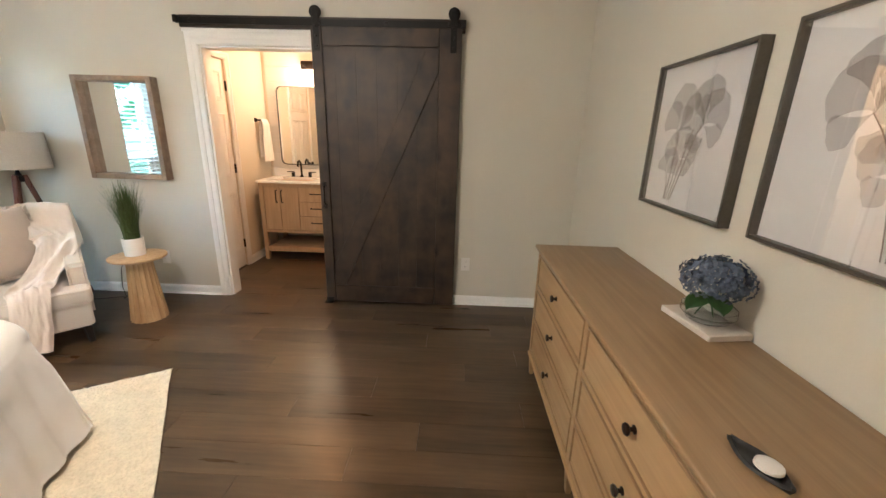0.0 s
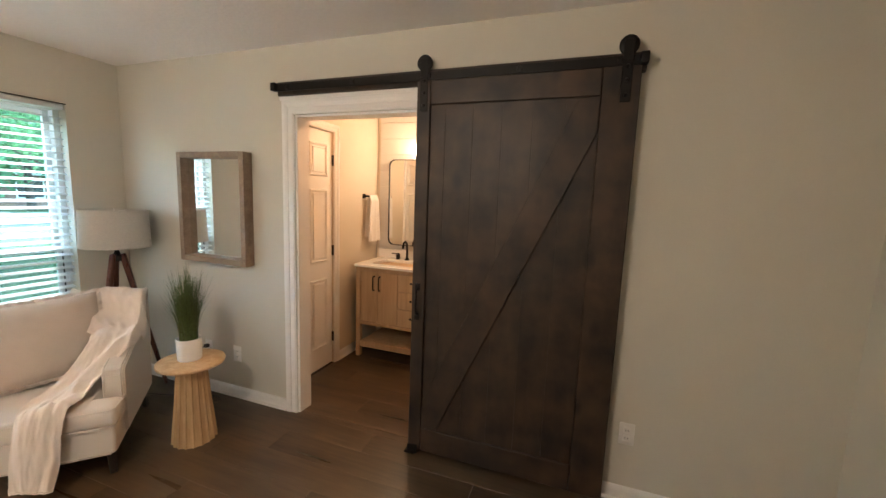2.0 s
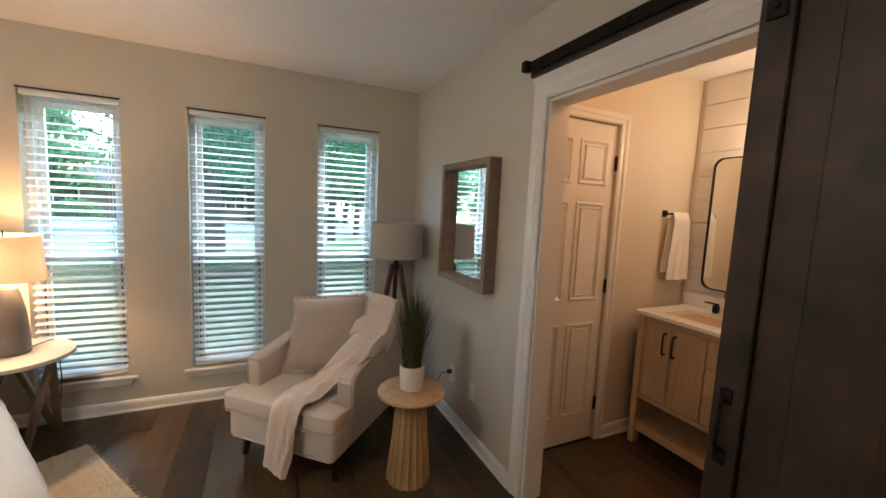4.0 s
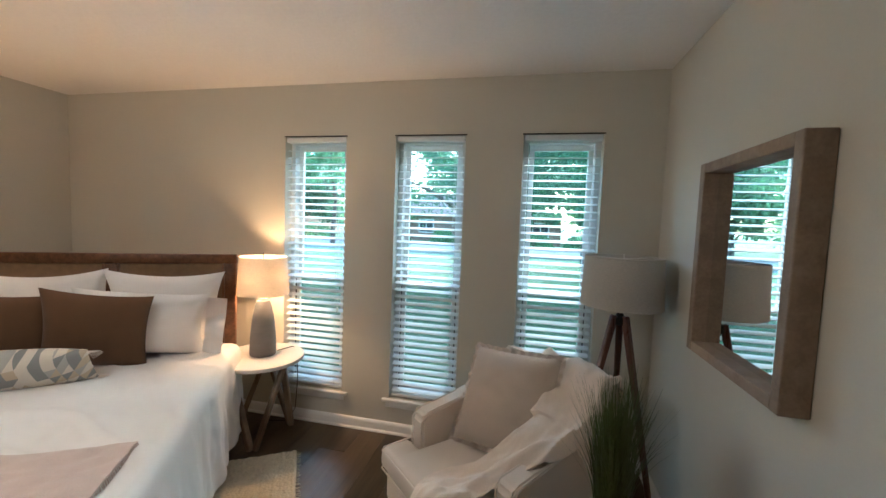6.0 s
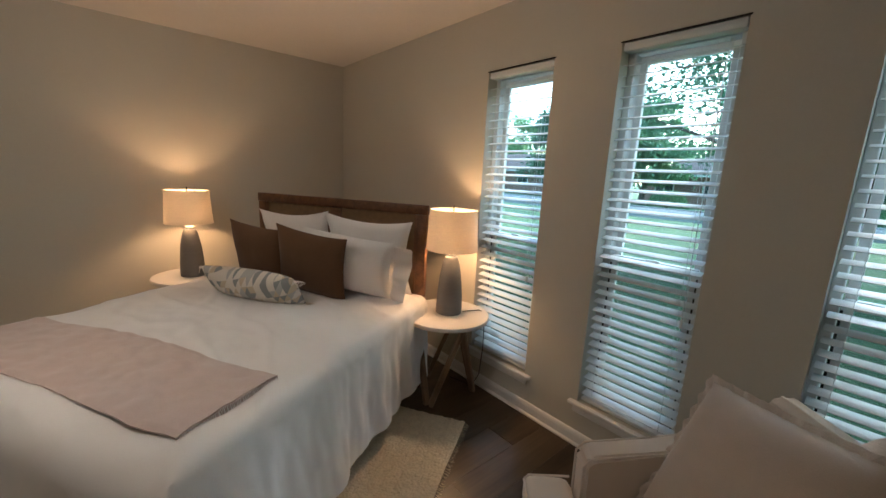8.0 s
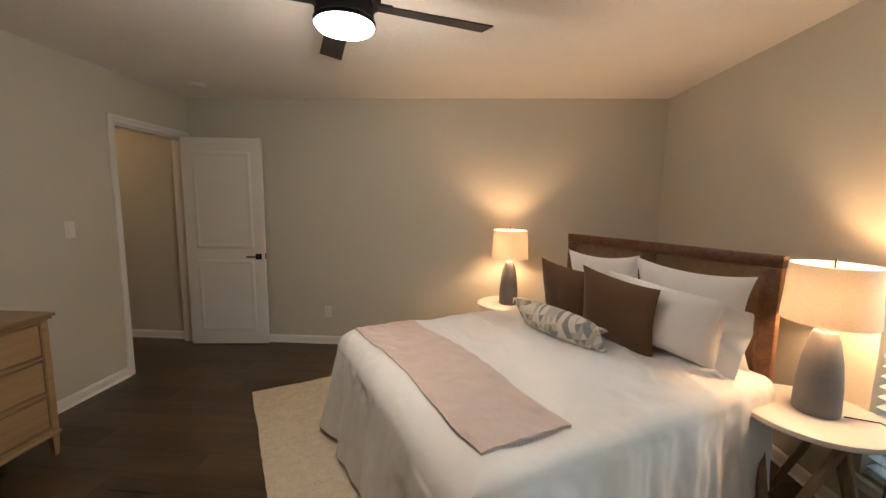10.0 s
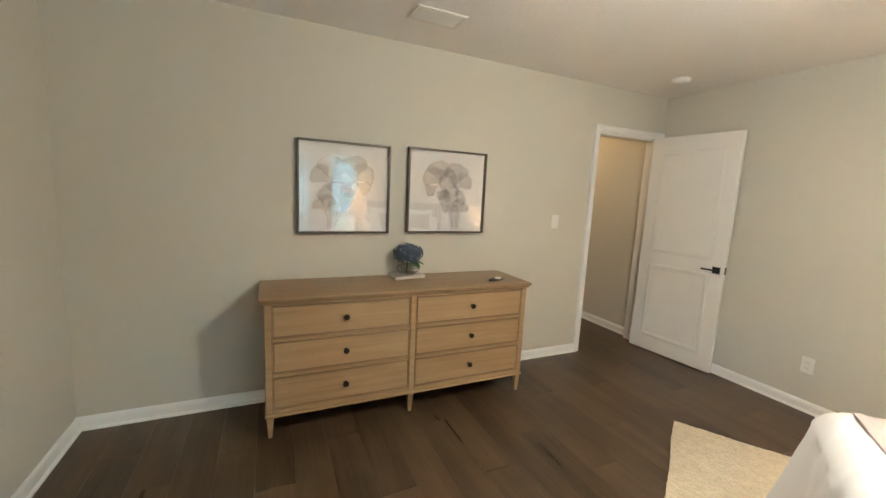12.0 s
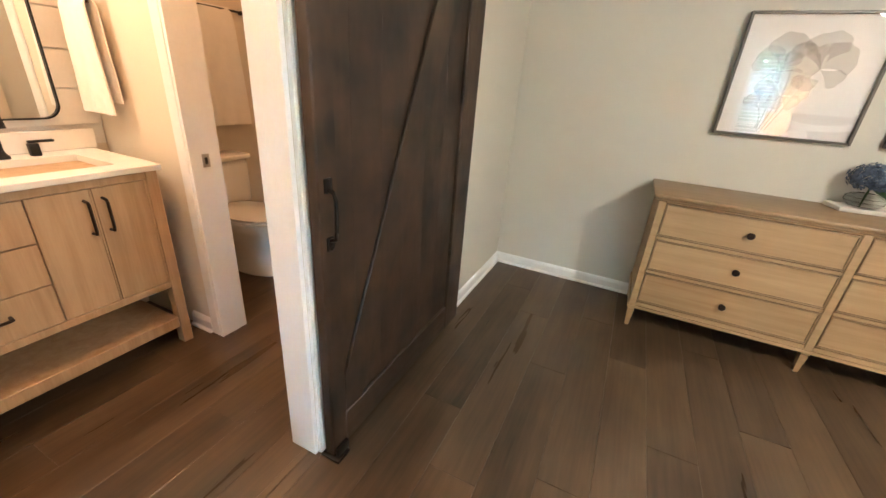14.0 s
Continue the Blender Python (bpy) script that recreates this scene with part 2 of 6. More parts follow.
M.update({
    "cream": mat("cream_upholstery", (0.68, 0.61, 0.54), 0.9, var=0.05, scale=5, fine=420, bump=0.4, bump_dist=0.001, sheen=0.3, spec=0.2),
    "pillow_linen": mat("linen_pillow", (0.50, 0.42, 0.35), 0.92, var=0.07, scale=8, fine=380, bump=0.5, bump_dist=0.001, sheen=0.3, spec=0.15),
    "throw_white": mat("cream_throw", (0.76, 0.665, 0.585), 0.95, var=0.07, scale=9, fine=240, bump=0.8, bump_dist=0.0025, sheen=0.4, spec=0.1),
    "white_cloth": mat("white_bedding", (0.80, 0.77, 0.75), 0.92, var=0.03, scale=5, fine=260, bump=0.35, bump_dist=0.0012, sheen=0.2, spec=0.15),
    "pink_throw": mat("blush_throw", (0.58, 0.455, 0.41), 0.95, var=0.09, scale=10, fine=220, bump=0.6, bump_dist=0.002, sheen=0.5, spec=0.1),
    "brown_cloth": mat("brown_pillow", (0.125, 0.066, 0.034), 0.9, var=0.12, scale=12, fine=420, bump=0.5, bump_dist=0.001, sheen=0.15, spec=0.2),
    "rug": mat("woven_rug", (0.60, 0.52, 0.385), 0.95, var=0.16, scale=22, fine=75, bump=1.0, bump_dist=0.008, spec=0.1),
    "ceramic_white": mat("white_ceramic", (0.74, 0.71, 0.67), 0.45, var=0.03, scale=8, fine=120, bump=0.06),
    "porcelain": mat("porcelain", (0.80, 0.79, 0.76), 0.12, var=0.01, bump=0.0, coat=0.4),
    "counter": mat("white_quartz", (0.78, 0.77, 0.74), 0.2, var=0.02, scale=14, fine=120, bump=0.0),
    "lamp_grey": mat("grey_lamp_ceramic", (0.16, 0.16, 0.165), 0.5, var=0.12, scale=10, fine=120, bump=0.1, stretch=(1, 1, 3)),
    "ns_top": mat("white_table_top", (0.74, 0.70, 0.66), 0.5, var=0.04, scale=5, fine=90, bump=0.1),
    "plastic": mat("white_plastic", (0.75, 0.73, 0.69), 0.35, var=0.02, bump=0.0),
    "nickel": mat("brushed_nickel", (0.42, 0.39, 0.35), 0.35, metal=0.8, var=0.1),
    "cord": mat("black_cord", (0.01, 0.01, 0.01), 0.5, var=0.1),
    "grass_blade": mat("grass_blade", (0.062, 0.092, 0.024), 0.5, var=0.5, scale=60, fine=200, bump=0.0),
    "mat_board": mat("print_paper", (0.76, 0.74, 0.73), 0.6, var=0.02, scale=4, fine=100, bump=0.0),
    "frame_metal": mat("picture_frame", (0.10, 0.090, 0.075), 0.4, metal=0.4, var=0.15, scale=20, fine=150, bump=0.1),
    "blind": mat("blind_slat", (0.72, 0.75, 0.75), 0.4, var=0.02, scale=6, fine=90, bump=0.05),
    "vinyl": mat("window_vinyl", (0.76, 0.77, 0.76), 0.35, var=0.02, bump=0.0),
    "towel": mat("white_towel", (0.80, 0.77, 0.72), 0.95, var=0.04, scale=20, fine=200, bump=0.7, bump_dist=0.003, sheen=0.4, spec=0.1),
    "cane": mat("woven_cane", (0.20, 0.12, 0.06), 0.7, var=0.25, scale=30, fine=220, bump=0.6, bump_dist=0.002),
    "marble": mat("pale_stone", (0.62, 0.56, 0.50), 0.35, var=0.08, scale=14, fine=70, bump=0.05),
    "shade_lit": shade_cloth("lit_lamp_shade", (0.80, 0.74, 0.64), 0.22),
    "shade_grey": shade_cloth("grey_linen_shade", (0.66, 0.62, 0.565), 0.3),
    "glass": glass("clear_glass"),
})
def gloss_by_angle(n, l, face=0.04):
    """How much a thin pane mirrors: little when met square on, all at a glance."""
    w, p, m = n.new("ShaderNodeLayerWeight"), n.new("ShaderNodeMath"), n.new("ShaderNodeMath")
    w.inputs["Blend"].default_value = 0.5
    p.operation, m.operation = "POWER", "MULTIPLY_ADD"
    l.new(w.outputs["Facing"], p.inputs[0])
    p.inputs[1].default_value = 5.0
    l.new(p.outputs[0], m.inputs[0])
    m.inputs[1].default_value, m.inputs[2].default_value = 0.9 - face, face
    return m.outputs[0]


_p = bpy.data.materials.new("window_pane")
_p.use_nodes = True
_pn, _pl = nodes_of(_p)
_pn.remove(_pn["Principled BSDF"])
_tr, _gl, _mx, _fr = _pn.new("ShaderNodeBsdfTransparent"), _pn.new("ShaderNodeBsdfGlossy"), _pn.new("ShaderNodeMixShader"), gloss_by_angle(_pn, _pl)
_gl.inputs["Roughness"].default_value = 0.0
_tr.inputs["Color"].default_value = (0.85, 0.955, 0.945, 1)
_pl.new(_fr, _mx.inputs["Fac"])
_pl.new(_tr.outputs[0], _mx.inputs[1])
_pl.new(_gl.outputs[0], _mx.inputs[2])
_pl.new(_mx.outputs[0], _pn["Material Output"].inputs["Surface"])
M["pane"] = _p
# insect mesh: fine dark threads, too small to tell apart, that let six tenths of the view through
_s = bpy.data.materials.new("insect_mesh")
_s.use_nodes = True
_sn, _sl = nodes_of(_s)
_sn.remove(_sn["Principled BSDF"])
_st, _sd, _sm = _sn.new("ShaderNodeBsdfTransparent"), _sn.new("ShaderNodeBsdfDiffuse"), _sn.new("ShaderNodeMixShader")
_sd.inputs["Color"].default_value = (0.16, 0.17, 0.17, 1)
_sm.inputs["Fac"].default_value = 0.40
_sl.new(_st.outputs[0], _sm.inputs[1])
_sl.new(_sd.outputs[0], _sm.inputs[2])
_sl.new(_sm.outputs[0], _sn["Material Output"].inputs["Surface"])
M["insect_mesh"] = _s
_m = bpy.data.materials.new("mirror_silver")
_m.use_nodes = True
_b = _m.node_tree.nodes["Principled BSDF"]
_b.inputs["Base Color"].default_value = (0.86, 0.88, 0.87, 1)
_b.inputs["Metallic"].default_value, _b.inputs["Roughness"].default_value = 1.0, 0.015
M["mirror"] = _m


# ---- shapes ----
def link(name, bm, material, smooth=False, solid=0.0):
    me = bpy.data.meshes.new(name)
    bmesh.ops.recalc_face_normals(bm, faces=bm.faces)
    bm.to_mesh(me)
    bm.free()
    me.materials.append(M[material] if isinstance(material, str) else material)
    if smooth:
        me.shade_smooth()
        me.set_sharp_from_angle(angle=radians(40))
    return new(name, me)


def part(name, bm, material, parent, label="", smooth=True):
    ob = link(name, bm, material, smooth)
    ob.parent = parent
    return tagged(ob, label)


def again(name, source, parent, m=None):
    """Another piece that shares the mesh of source."""
    ob = new(name, source.data)
    ob.parent = parent
    if m is not None:
        ob.matrix_basis = m
    return ob


def thing(name, label, category, place=(0, 0, 0), turn=0.0, group=""):
    ob = new(name)
    ob.empty_display_size = 0.1
    ob.location, ob.rotation_euler = place, (0, 0, radians(turn))
    return tagged(ob, label, category, group)


def setting(name, bm, material, label="", smooth=False):
    return tagged(link(name, bm, material, smooth), label, "", "", "structure")


def BM():
    return bmesh.new()


def box(bm, x0, x1, y0, y1, z0, z1, r=0.0, seg=2, m=None):
    made = bmesh.ops.create_cube(bm, size=1.0)["verts"]
    for v in made:
        v.co = Vector(((x0 + x1) / 2 + v.co.x * (x1 - x0), (y0 + y1) / 2 + v.co.y * (y1 - y0), (z0 + z1) / 2 + v.co.z * (z1 - z0)))
    if r:
        edges = list({e for v in made for e in v.link_edges})
        got = bmesh.ops.bevel(bm, geom=edges, offset=r, segments=seg, profile=0.5, affect="EDGES")
        made = list({v for f in got["faces"] for v in f.verts} | {v for v in made if v.is_valid})
    if m is not None:
        bmesh.ops.transform(bm, matrix=m, verts=made)
    return bm


def one(x0, x1, y0, y1, z0, z1, r=0.0, seg=2, m=None):
    return box(BM(), x0, x1, y0, y1, z0, z1, r, seg, m)


def lathe(profile, n=32, wave=None, close=False):
    """A turned shape from (radius, height) pairs; wave(angle, height) scales the radius."""
    bm = BM()
    rings = []
    for r, z in profile:
        ring = []
        for i in range(n):
            a = 2 * math.pi * i / n
            k = r * (wave(a, z) if wave else 1)
            ring.append(bm.verts.new((k * math.cos(a), k * math.sin(a), z)))
        rings.append(ring)
    for a, b in zip(rings, rings[1:]):
        for i in range(n):
            bm.faces.new((a[i], a[(i + 1) % n], b[(i + 1) % n], b[i]))
    if close:
        for i in range(n):
            bm.faces.new((rings[-1][i], rings[-1][(i + 1) % n], rings[0][(i + 1) % n], rings[0][i]))
    else:
        if profile[0][0] > 1e-4:
            bm.faces.new(rings[0][::-1])
        if profile[-1][0] > 1e-4:
            bm.faces.new(rings[-1])
        bmesh.ops.remove_doubles(bm, verts=bm.verts, dist=1e-5)
    return bm


def tube(bm, pts, r, n=8, taper=1.0):
    pts = [Vector(p) for p in pts]
    rings, k = [], len(pts)
    up = Vector((0.13, 0.21, 1)).normalized()
    for i, p in enumerate(pts):
        d = (pts[min(i + 1, k - 1)] - pts[max(i - 1, 0)]).normalized()
        s = d.cross(up if abs(d.dot(up)) < 0.95 else Vector((1, 0, 0))).normalized()
        t = s.cross(d)
        rr = r * (1 + (taper - 1) * i / max(1, k - 1))
        rings.append([bm.verts.new(p + (s * math.cos(2 * math.pi * j / n) + t * math.sin(2 * math.pi * j / n)) * rr) for j in range(n)])
    for a, b in zip(rings, rings[1:]):
        for j in range(n):
            bm.faces.new((a[j], a[(j + 1) % n], b[(j + 1) % n], b[j]))
    bm.faces.new(rings[0][::-1])
    bm.faces.new(rings[-1])
    return bm


def beam(bm, a, b, w, d, w2=None, d2=None, r=0.004):
    """A straight squared leg from a to b."""
    a, b = Vector(a), Vector(b)
    q = (b - a).to_track_quat("Z", "Y").to_matrix().to_4x4()
    length = (b - a).length
    made = bmesh.ops.create_cube(bm, size=1.0)["verts"]
    for v in made:
        top = v.co.z > 0
        v.co = Vector((v.co.x * ((w2 or w) if top else w), v.co.y * ((d2 or d) if top else d), length if top else 0))
    if r:
        got = bmesh.ops.bevel(bm, geom=list({e for v in made for e in v.link_edges}), offset=r, segments=1, affect="EDGES")
        made = list({v for f in got["faces"] for v in f.verts})
    bmesh.ops.transform(bm, matrix=Matrix.Translation(a) @ q, verts=made)
    return bm


def grid(fn, nu, nv, thick=0.0):
    """A sheet fn(u, v) with u, v in 0..1; thick gives it depth."""
    bm = BM()
    vs = [[bm.verts.new(fn(i / nu, j / nv)) for j in range(nv + 1)] for i in range(nu + 1)]
    for i in range(nu):
        for j in range(nv):
            bm.faces.new((vs[i][j], vs[i + 1][j], vs[i + 1][j + 1], vs[i][j + 1]))
    if thick:
        bm.normal_update()
        low = [[bm.verts.new(v.co - v.normal * thick) for v in row] for row in vs]
        for i in range(nu):
            for j in range(nv):
                bm.faces.new((low[i][j], low[i][j + 1], low[i + 1][j + 1], low[i + 1][j]))
        rim = [(i, 0) for i in range(nu)] + [(nu, j) for j in range(nv)] + [(i, nv) for i in range(nu, 0, -1)] + [(0, j) for j in range(nv, 0, -1)]
        for (i, j), (k, l) in zip(rim, rim[1:] + rim[:1]):
            bm.faces.new((vs[k][l], vs[i][j], low[i][j], low[k][l]))
    return bm


def cushion(w, h, d, seed=0, n=26, crease=0.012, pinch=0.5, sag=0.0):
    """A stuffed pillow, w wide, h high, d thick, its middle at the origin, its face along y."""
    bm = BM()
    off = Vector((seed * 7.3, seed * 3.1, 0))

    def point(u, v, side):
        x, z = 2 * u - 1, 2 * v - 1
        t = max(0.0, (1 - abs(x) ** 2.6)) ** 0.55 * max(0.0, (1 - abs(z) ** 2.6)) ** 0.55
        px = x * w / 2 * (1 - 0.07 * pinch * (1 - z * z) * 1.0)
        pz = z * h / 2 * (1 - 0.07 * pinch * (1 - x * x))
        wr = noise.noise(Vector((px * 7, pz * 7, side)) + off) * crease + noise.noise(Vector((px * 18, pz * 18, side)) + off) * crease * 0.35
        return (px, side * (t * (d / 2 + wr)), pz - sag * (1 - x * x) * max(0, z))

    for side in (1, -1):
        vs = [[bm.verts.new(point(i / n, j / n, side)) for j in range(n + 1)] for i in range(n + 1)]
        for i in range(n):
            for j in range(n):
                bm.faces.new((vs[i][j], vs[i + 1][j], vs[i + 1][j + 1], vs[i][j + 1]))
    bmesh.ops.remove_doubles(bm, verts=bm.verts, dist=1e-5)
    return bm


def wall_boxes(bm, axis, a0, a1, t0, t1, z0, z1, holes):
    """A wall along axis 'x' or 'y' from a0 to a1, between t0 and t1 in depth, with holes (a, b, low, high)."""
    cuts = sorted({a0, a1, *[h[0] for h in holes], *[h[1] for h in holes]})
    for p, q in zip(cuts, cuts[1:]):
        over = [h for h in holes if h[0] <= p + 1e-6 and h[1] >= q - 1e-6]
        spans = [(z0, z1)]
        if over:
            spans = [(z0, over[0][2]), (over[0][3], z1)]
        for s, e in spans:
            if e - s > 1e-4:
                if axis == "x":
                    box(bm, p, q, t0, t1, s, e)
                else:
                    box(bm, t0, t1, p, q, s, e)
    return bm


def sweep(profile, path, closed=False):
    """A moulding: profile points (out, up) carried along path points, each (place, outward, upward)."""
    bm = BM()
    rings = [[bm.verts.new(Vector(p) + Vector(o) * a + Vector(u) * b) for a, b in profile] for p, o, u in path]
    pairs = list(zip(rings, rings[1:])) + ([(rings[-1], rings[0])] if closed else [])
    n = len(profile)
    for a, b in pairs:
        for i in range(n):
            bm.faces.new((a[i], a[(i + 1) % n], b[(i + 1) % n], b[i]))
    if not closed:
        bm.faces.new(rings[0])
        bm.faces.new(rings[-1][::-1])
    return bm


# ---- the room ----
WX, EX, SY, NY, H = -3.56, 1.0, -1.325, 3.18, 2.42
WT, NT = 0.16, 0.115
WINDOWS = [(0.69, 1.165), (1.525, 2.0), (2.365, 2.84)]
W0, W1 = 0.25, 2.062
OX0, OX1, OZ = -1.887, -1.022, 2.0
EY0, EY1 = -1.255, -0.50
BX0, BX1, BY1, TY = -2.165, -0.735, 4.72, 5.03

bm = wall_boxes(BM(), "y", SY - 0.12, NY + NT, WX - WT, WX, 0, H, [(a, b, W0, W1) for a, b in WINDOWS])
setting("wall_west", bm, "wall", "warm beige painted window wall")
bm = wall_boxes(BM(), "x", WX, EX, NY, NY + NT, 0, H, [(OX0, OX1, 0, OZ)])
setting("wall_north", bm, "wall", "warm beige painted wall with the bathroom doorway")
bm = wall_boxes(BM(), "y", SY, NY + NT, EX, EX + 0.115, 0, H, [(EY0, EY1, 0, 2.03)])
setting("wall_east", bm, "wall", "warm beige painted wall behind the dresser")
setting("wall_south", one(WX, EX + 2.4, SY - 0.12, SY, 0, H), "wall", "warm beige painted wall behind the bed corner")
setting("ceiling", one(WX - WT, EX + 2.4, SY - 0.12, NY + NT, H, H + 0.08), "ceiling", "off-white textured ceiling")
setting("wall_hall_north", one(EX + 0.115, EX + 2.4, -0.20, -0.09, 0, H), "wall", "beige painted hallway wall")
setting("wall_hall_end", one(EX + 2.4, EX + 2.5, SY - 0.12, 0.0, 0, H), "wall", "beige painted hallway end wall")
floor_base = setting("floor", one(WX - WT, EX + 2.4, SY - 0.12, 6.3, -0.1, -0.009), "subfloor", "dark brown wood plank floor")

# bathroom shell
bm = wall_boxes(BM(), "y", NY + NT, BY1, BX0 - 0.11, BX0, 0, H, [(3.315, 3.965, 0, 2.03)])
setting("wall_bath_west", bm, "bath_wall", "cream bathroom wall with the closet door")
setting("wall_bath_north", one(BX0 - 0.11, BX1, BY1, BY1 + 0.11, 0, H), "bath_wall", "cream bathroom wall behind the vanity")
setting("wall_bath_partition", one(BX1, BX1 + 0.115, 4.085, TY, 0, H), "bath_wall", "cream wall between vanity and toilet")
setting("wall_bath_back", one(BX1 + 0.115, 0.6, TY, TY + 0.11, 0, H), "bath_wall", "cream wall behind the toilet")
setting("wall_bath_east", one(0.49, 0.6, NY + NT, TY, 0, H), "bath_wall", "cream bathroom side wall")
setting("wall_toilet_front", one(BX1, BX1 + 0.115, NY + NT, 3.32, 0, H), "bath_wall", "cream wall beside the toilet doorway")
setting("ceiling_bath", one(BX0 - 0.11, 0.6, NY + NT, TY + 0.11, H, H + 0.08), "ceiling", "off-white bathroom ceiling")
setting("wall_closet", one(BX0 - 0.75, BX0 - 0.65, 3.3, 4.2, 0, H), "bath_wall", "closet back wall")

# mouldings
BASE = [(0, 0), (0.014, 0), (0.014, 0.055), (0.011, 0.066), (0.006, 0.074), (0, 0.078)]


def baseboard(a, b, out):
    path = [((*a, 0.0005), (*out, 0), (0, 0, 1)), ((*b, 0.0005), (*out, 0), (0, 0, 1))]
    bm = sweep(BASE, path)
    ob = setting("baseboard", bm, "trim", "white painted baseboard")
    shoe = sweep([(0.0145, 0), (0.026, 0), (0.025, 0.008), (0.0145, 0.016)], path)
    s = part("shoe_moulding", shoe, "trim", ob)
    return ob


baseboard((WX, SY), (WX, NY), (1, 0))
baseboard((WX, SY), (EX, SY), (0, 1))
baseboard((WX, NY), (-1.977, NY), (0, -1))
baseboard((-0.941, NY), (EX, NY), (0, -1))
baseboard((EX, EY1 + 0.06), (EX, NY), (-1, 0))
baseboard((EX + 0.12, SY), (EX + 2.4, SY), (0, 1))
baseboard((BX0, 4.03), (BX0, 4.36), (1, 0))
baseboard((BX1, 4.147), (BX1, 4.30), (-1, 0))
CASE = [(0, 0), (0.012, 0), (0.012, 0.006), (0.016, 0.012), (0.016, 0.05), (0.020, 0.056), (0.024, 0.075), (0.024, 0.098), (0.018, 0.105), (0, 0.105)]


def casing(name, x0, x1, top, plane, out, w=0.105, cross=False, label="white moulded door casing"):
    """A cased opening on a wall, from x0 to x1; cross: the wall runs along y."""
    k = w / 0.105
    prof = [(a, b * k) for a, b in CASE]

    def P(x, z):
        return (plane, x, z) if cross else (x, plane, z)

    def V(x, z):
        return (0, x, z) if cross else (x, 0, z)
    o = (out, 0, 0) if cross else (0, out, 0)
    path = [(P(x0, 0), o, V(-1, 0)), (P(x0, top), o, V(-1, 1)), (P(x1, top), o, V(1, 1)), (P(x1, 0), o, V(1, 0))]
    return setting(name, sweep(prof, path), "trim", label)


casing("door_casing", OX0, OX1, OZ, NY, -1, 0.088)
casing("door_casing", OX0, OX1, OZ, NY + NT, 1, 0.088)
setting("header_trim", one(OX0 - 0.098, OX1 + 0.098, NY - 0.0265, NY - 0.001, 2.083, 2.108, 0.004), "trim", "white cap moulding over the doorway")
bm = BM()
box(bm, OX0 + 0.0, OX0 + 0.016, NY + 0.002, NY + NT - 0.002, 0.001, OZ - 0.002)
box(bm, OX1 - 0.016, OX1, NY + 0.002, NY + NT - 0.002, 0.001, OZ - 0.002)
box(bm, OX0 + 0.017, OX1 - 0.017, NY + 0.002, NY + NT - 0.002, OZ - 0.017, OZ - 0.002)
setting("door_jamb", bm, "trim", "white doorway jamb")
casing("door_casing", EY0, EY1, 2.03, EX, -1, 0.06, True)
bm = BM()
box(bm, EX + 0.002, EX + 0.113, EY0, EY0 + 0.014, 0.001, 2.028)
box(bm, EX + 0.002, EX + 0.113, EY1 - 0.014, EY1, 0.001, 2.028)
box(bm, EX + 0.002, EX + 0.113, EY0 + 0.015, EY1 - 0.015, 2.014, 2.028)
setting("door_jamb", bm, "trim", "white hallway door jamb")
casing("door_casing", 3.315, 3.965, 2.03, BX0, 1, 0.062, True)
bm = BM()
box(bm, BX1 - 0.012, BX1 + 0.127, 4.068, 4.084, 0, 2.05)
box(bm, BX1 - 0.015, BX1 - 0.001, 4.085, 4.145, 0, 2.05, 0.003, 1)
box(bm, BX1 + 0.116, BX1 + 0.130, 4.085, 4.145, 0, 2.05, 0.003, 1)
setting("door_jamb", bm, "trim", "white toilet room door jamb")
tagged(setting("strike_plate", one(BX1 + 0.04, BX1 + 0.072, 4.0655, 4.0678, 0.868, 0.925), "nickel"), "small grey metal strike plate on the white jamb")
setting("latch_hole", one(BX1 + 0.05, BX1 + 0.062, 4.0648, 4.0654, 0.882, 0.910), "cord")
setting("threshold", one(OX0 + 0.017, OX1 - 0.017, NY + 0.03, NY + 0.055, 0.0005, 0.004, 0.001, 1), "plank", "thin dark floor joint strip in the doorway")
# shiplap behind the vanity
ship = setting("shiplap", one(-2.128, BX1 - 0.002, BY1 - 0.006, BY1 - 0.001, 0.9, H - 0.002), "shiplap", "white shiplap boards behind the vanity mirror")
zz = 0.99
while zz < H - 0.03:
    part("board", one(-2.127, BX1 - 0.003, BY1 - 0.018, BY1 - 0.0065, zz, min(zz + 0.152, H - 0.005), 0.002, 1), "shiplap", ship, smooth=False)
    zz += 0.157

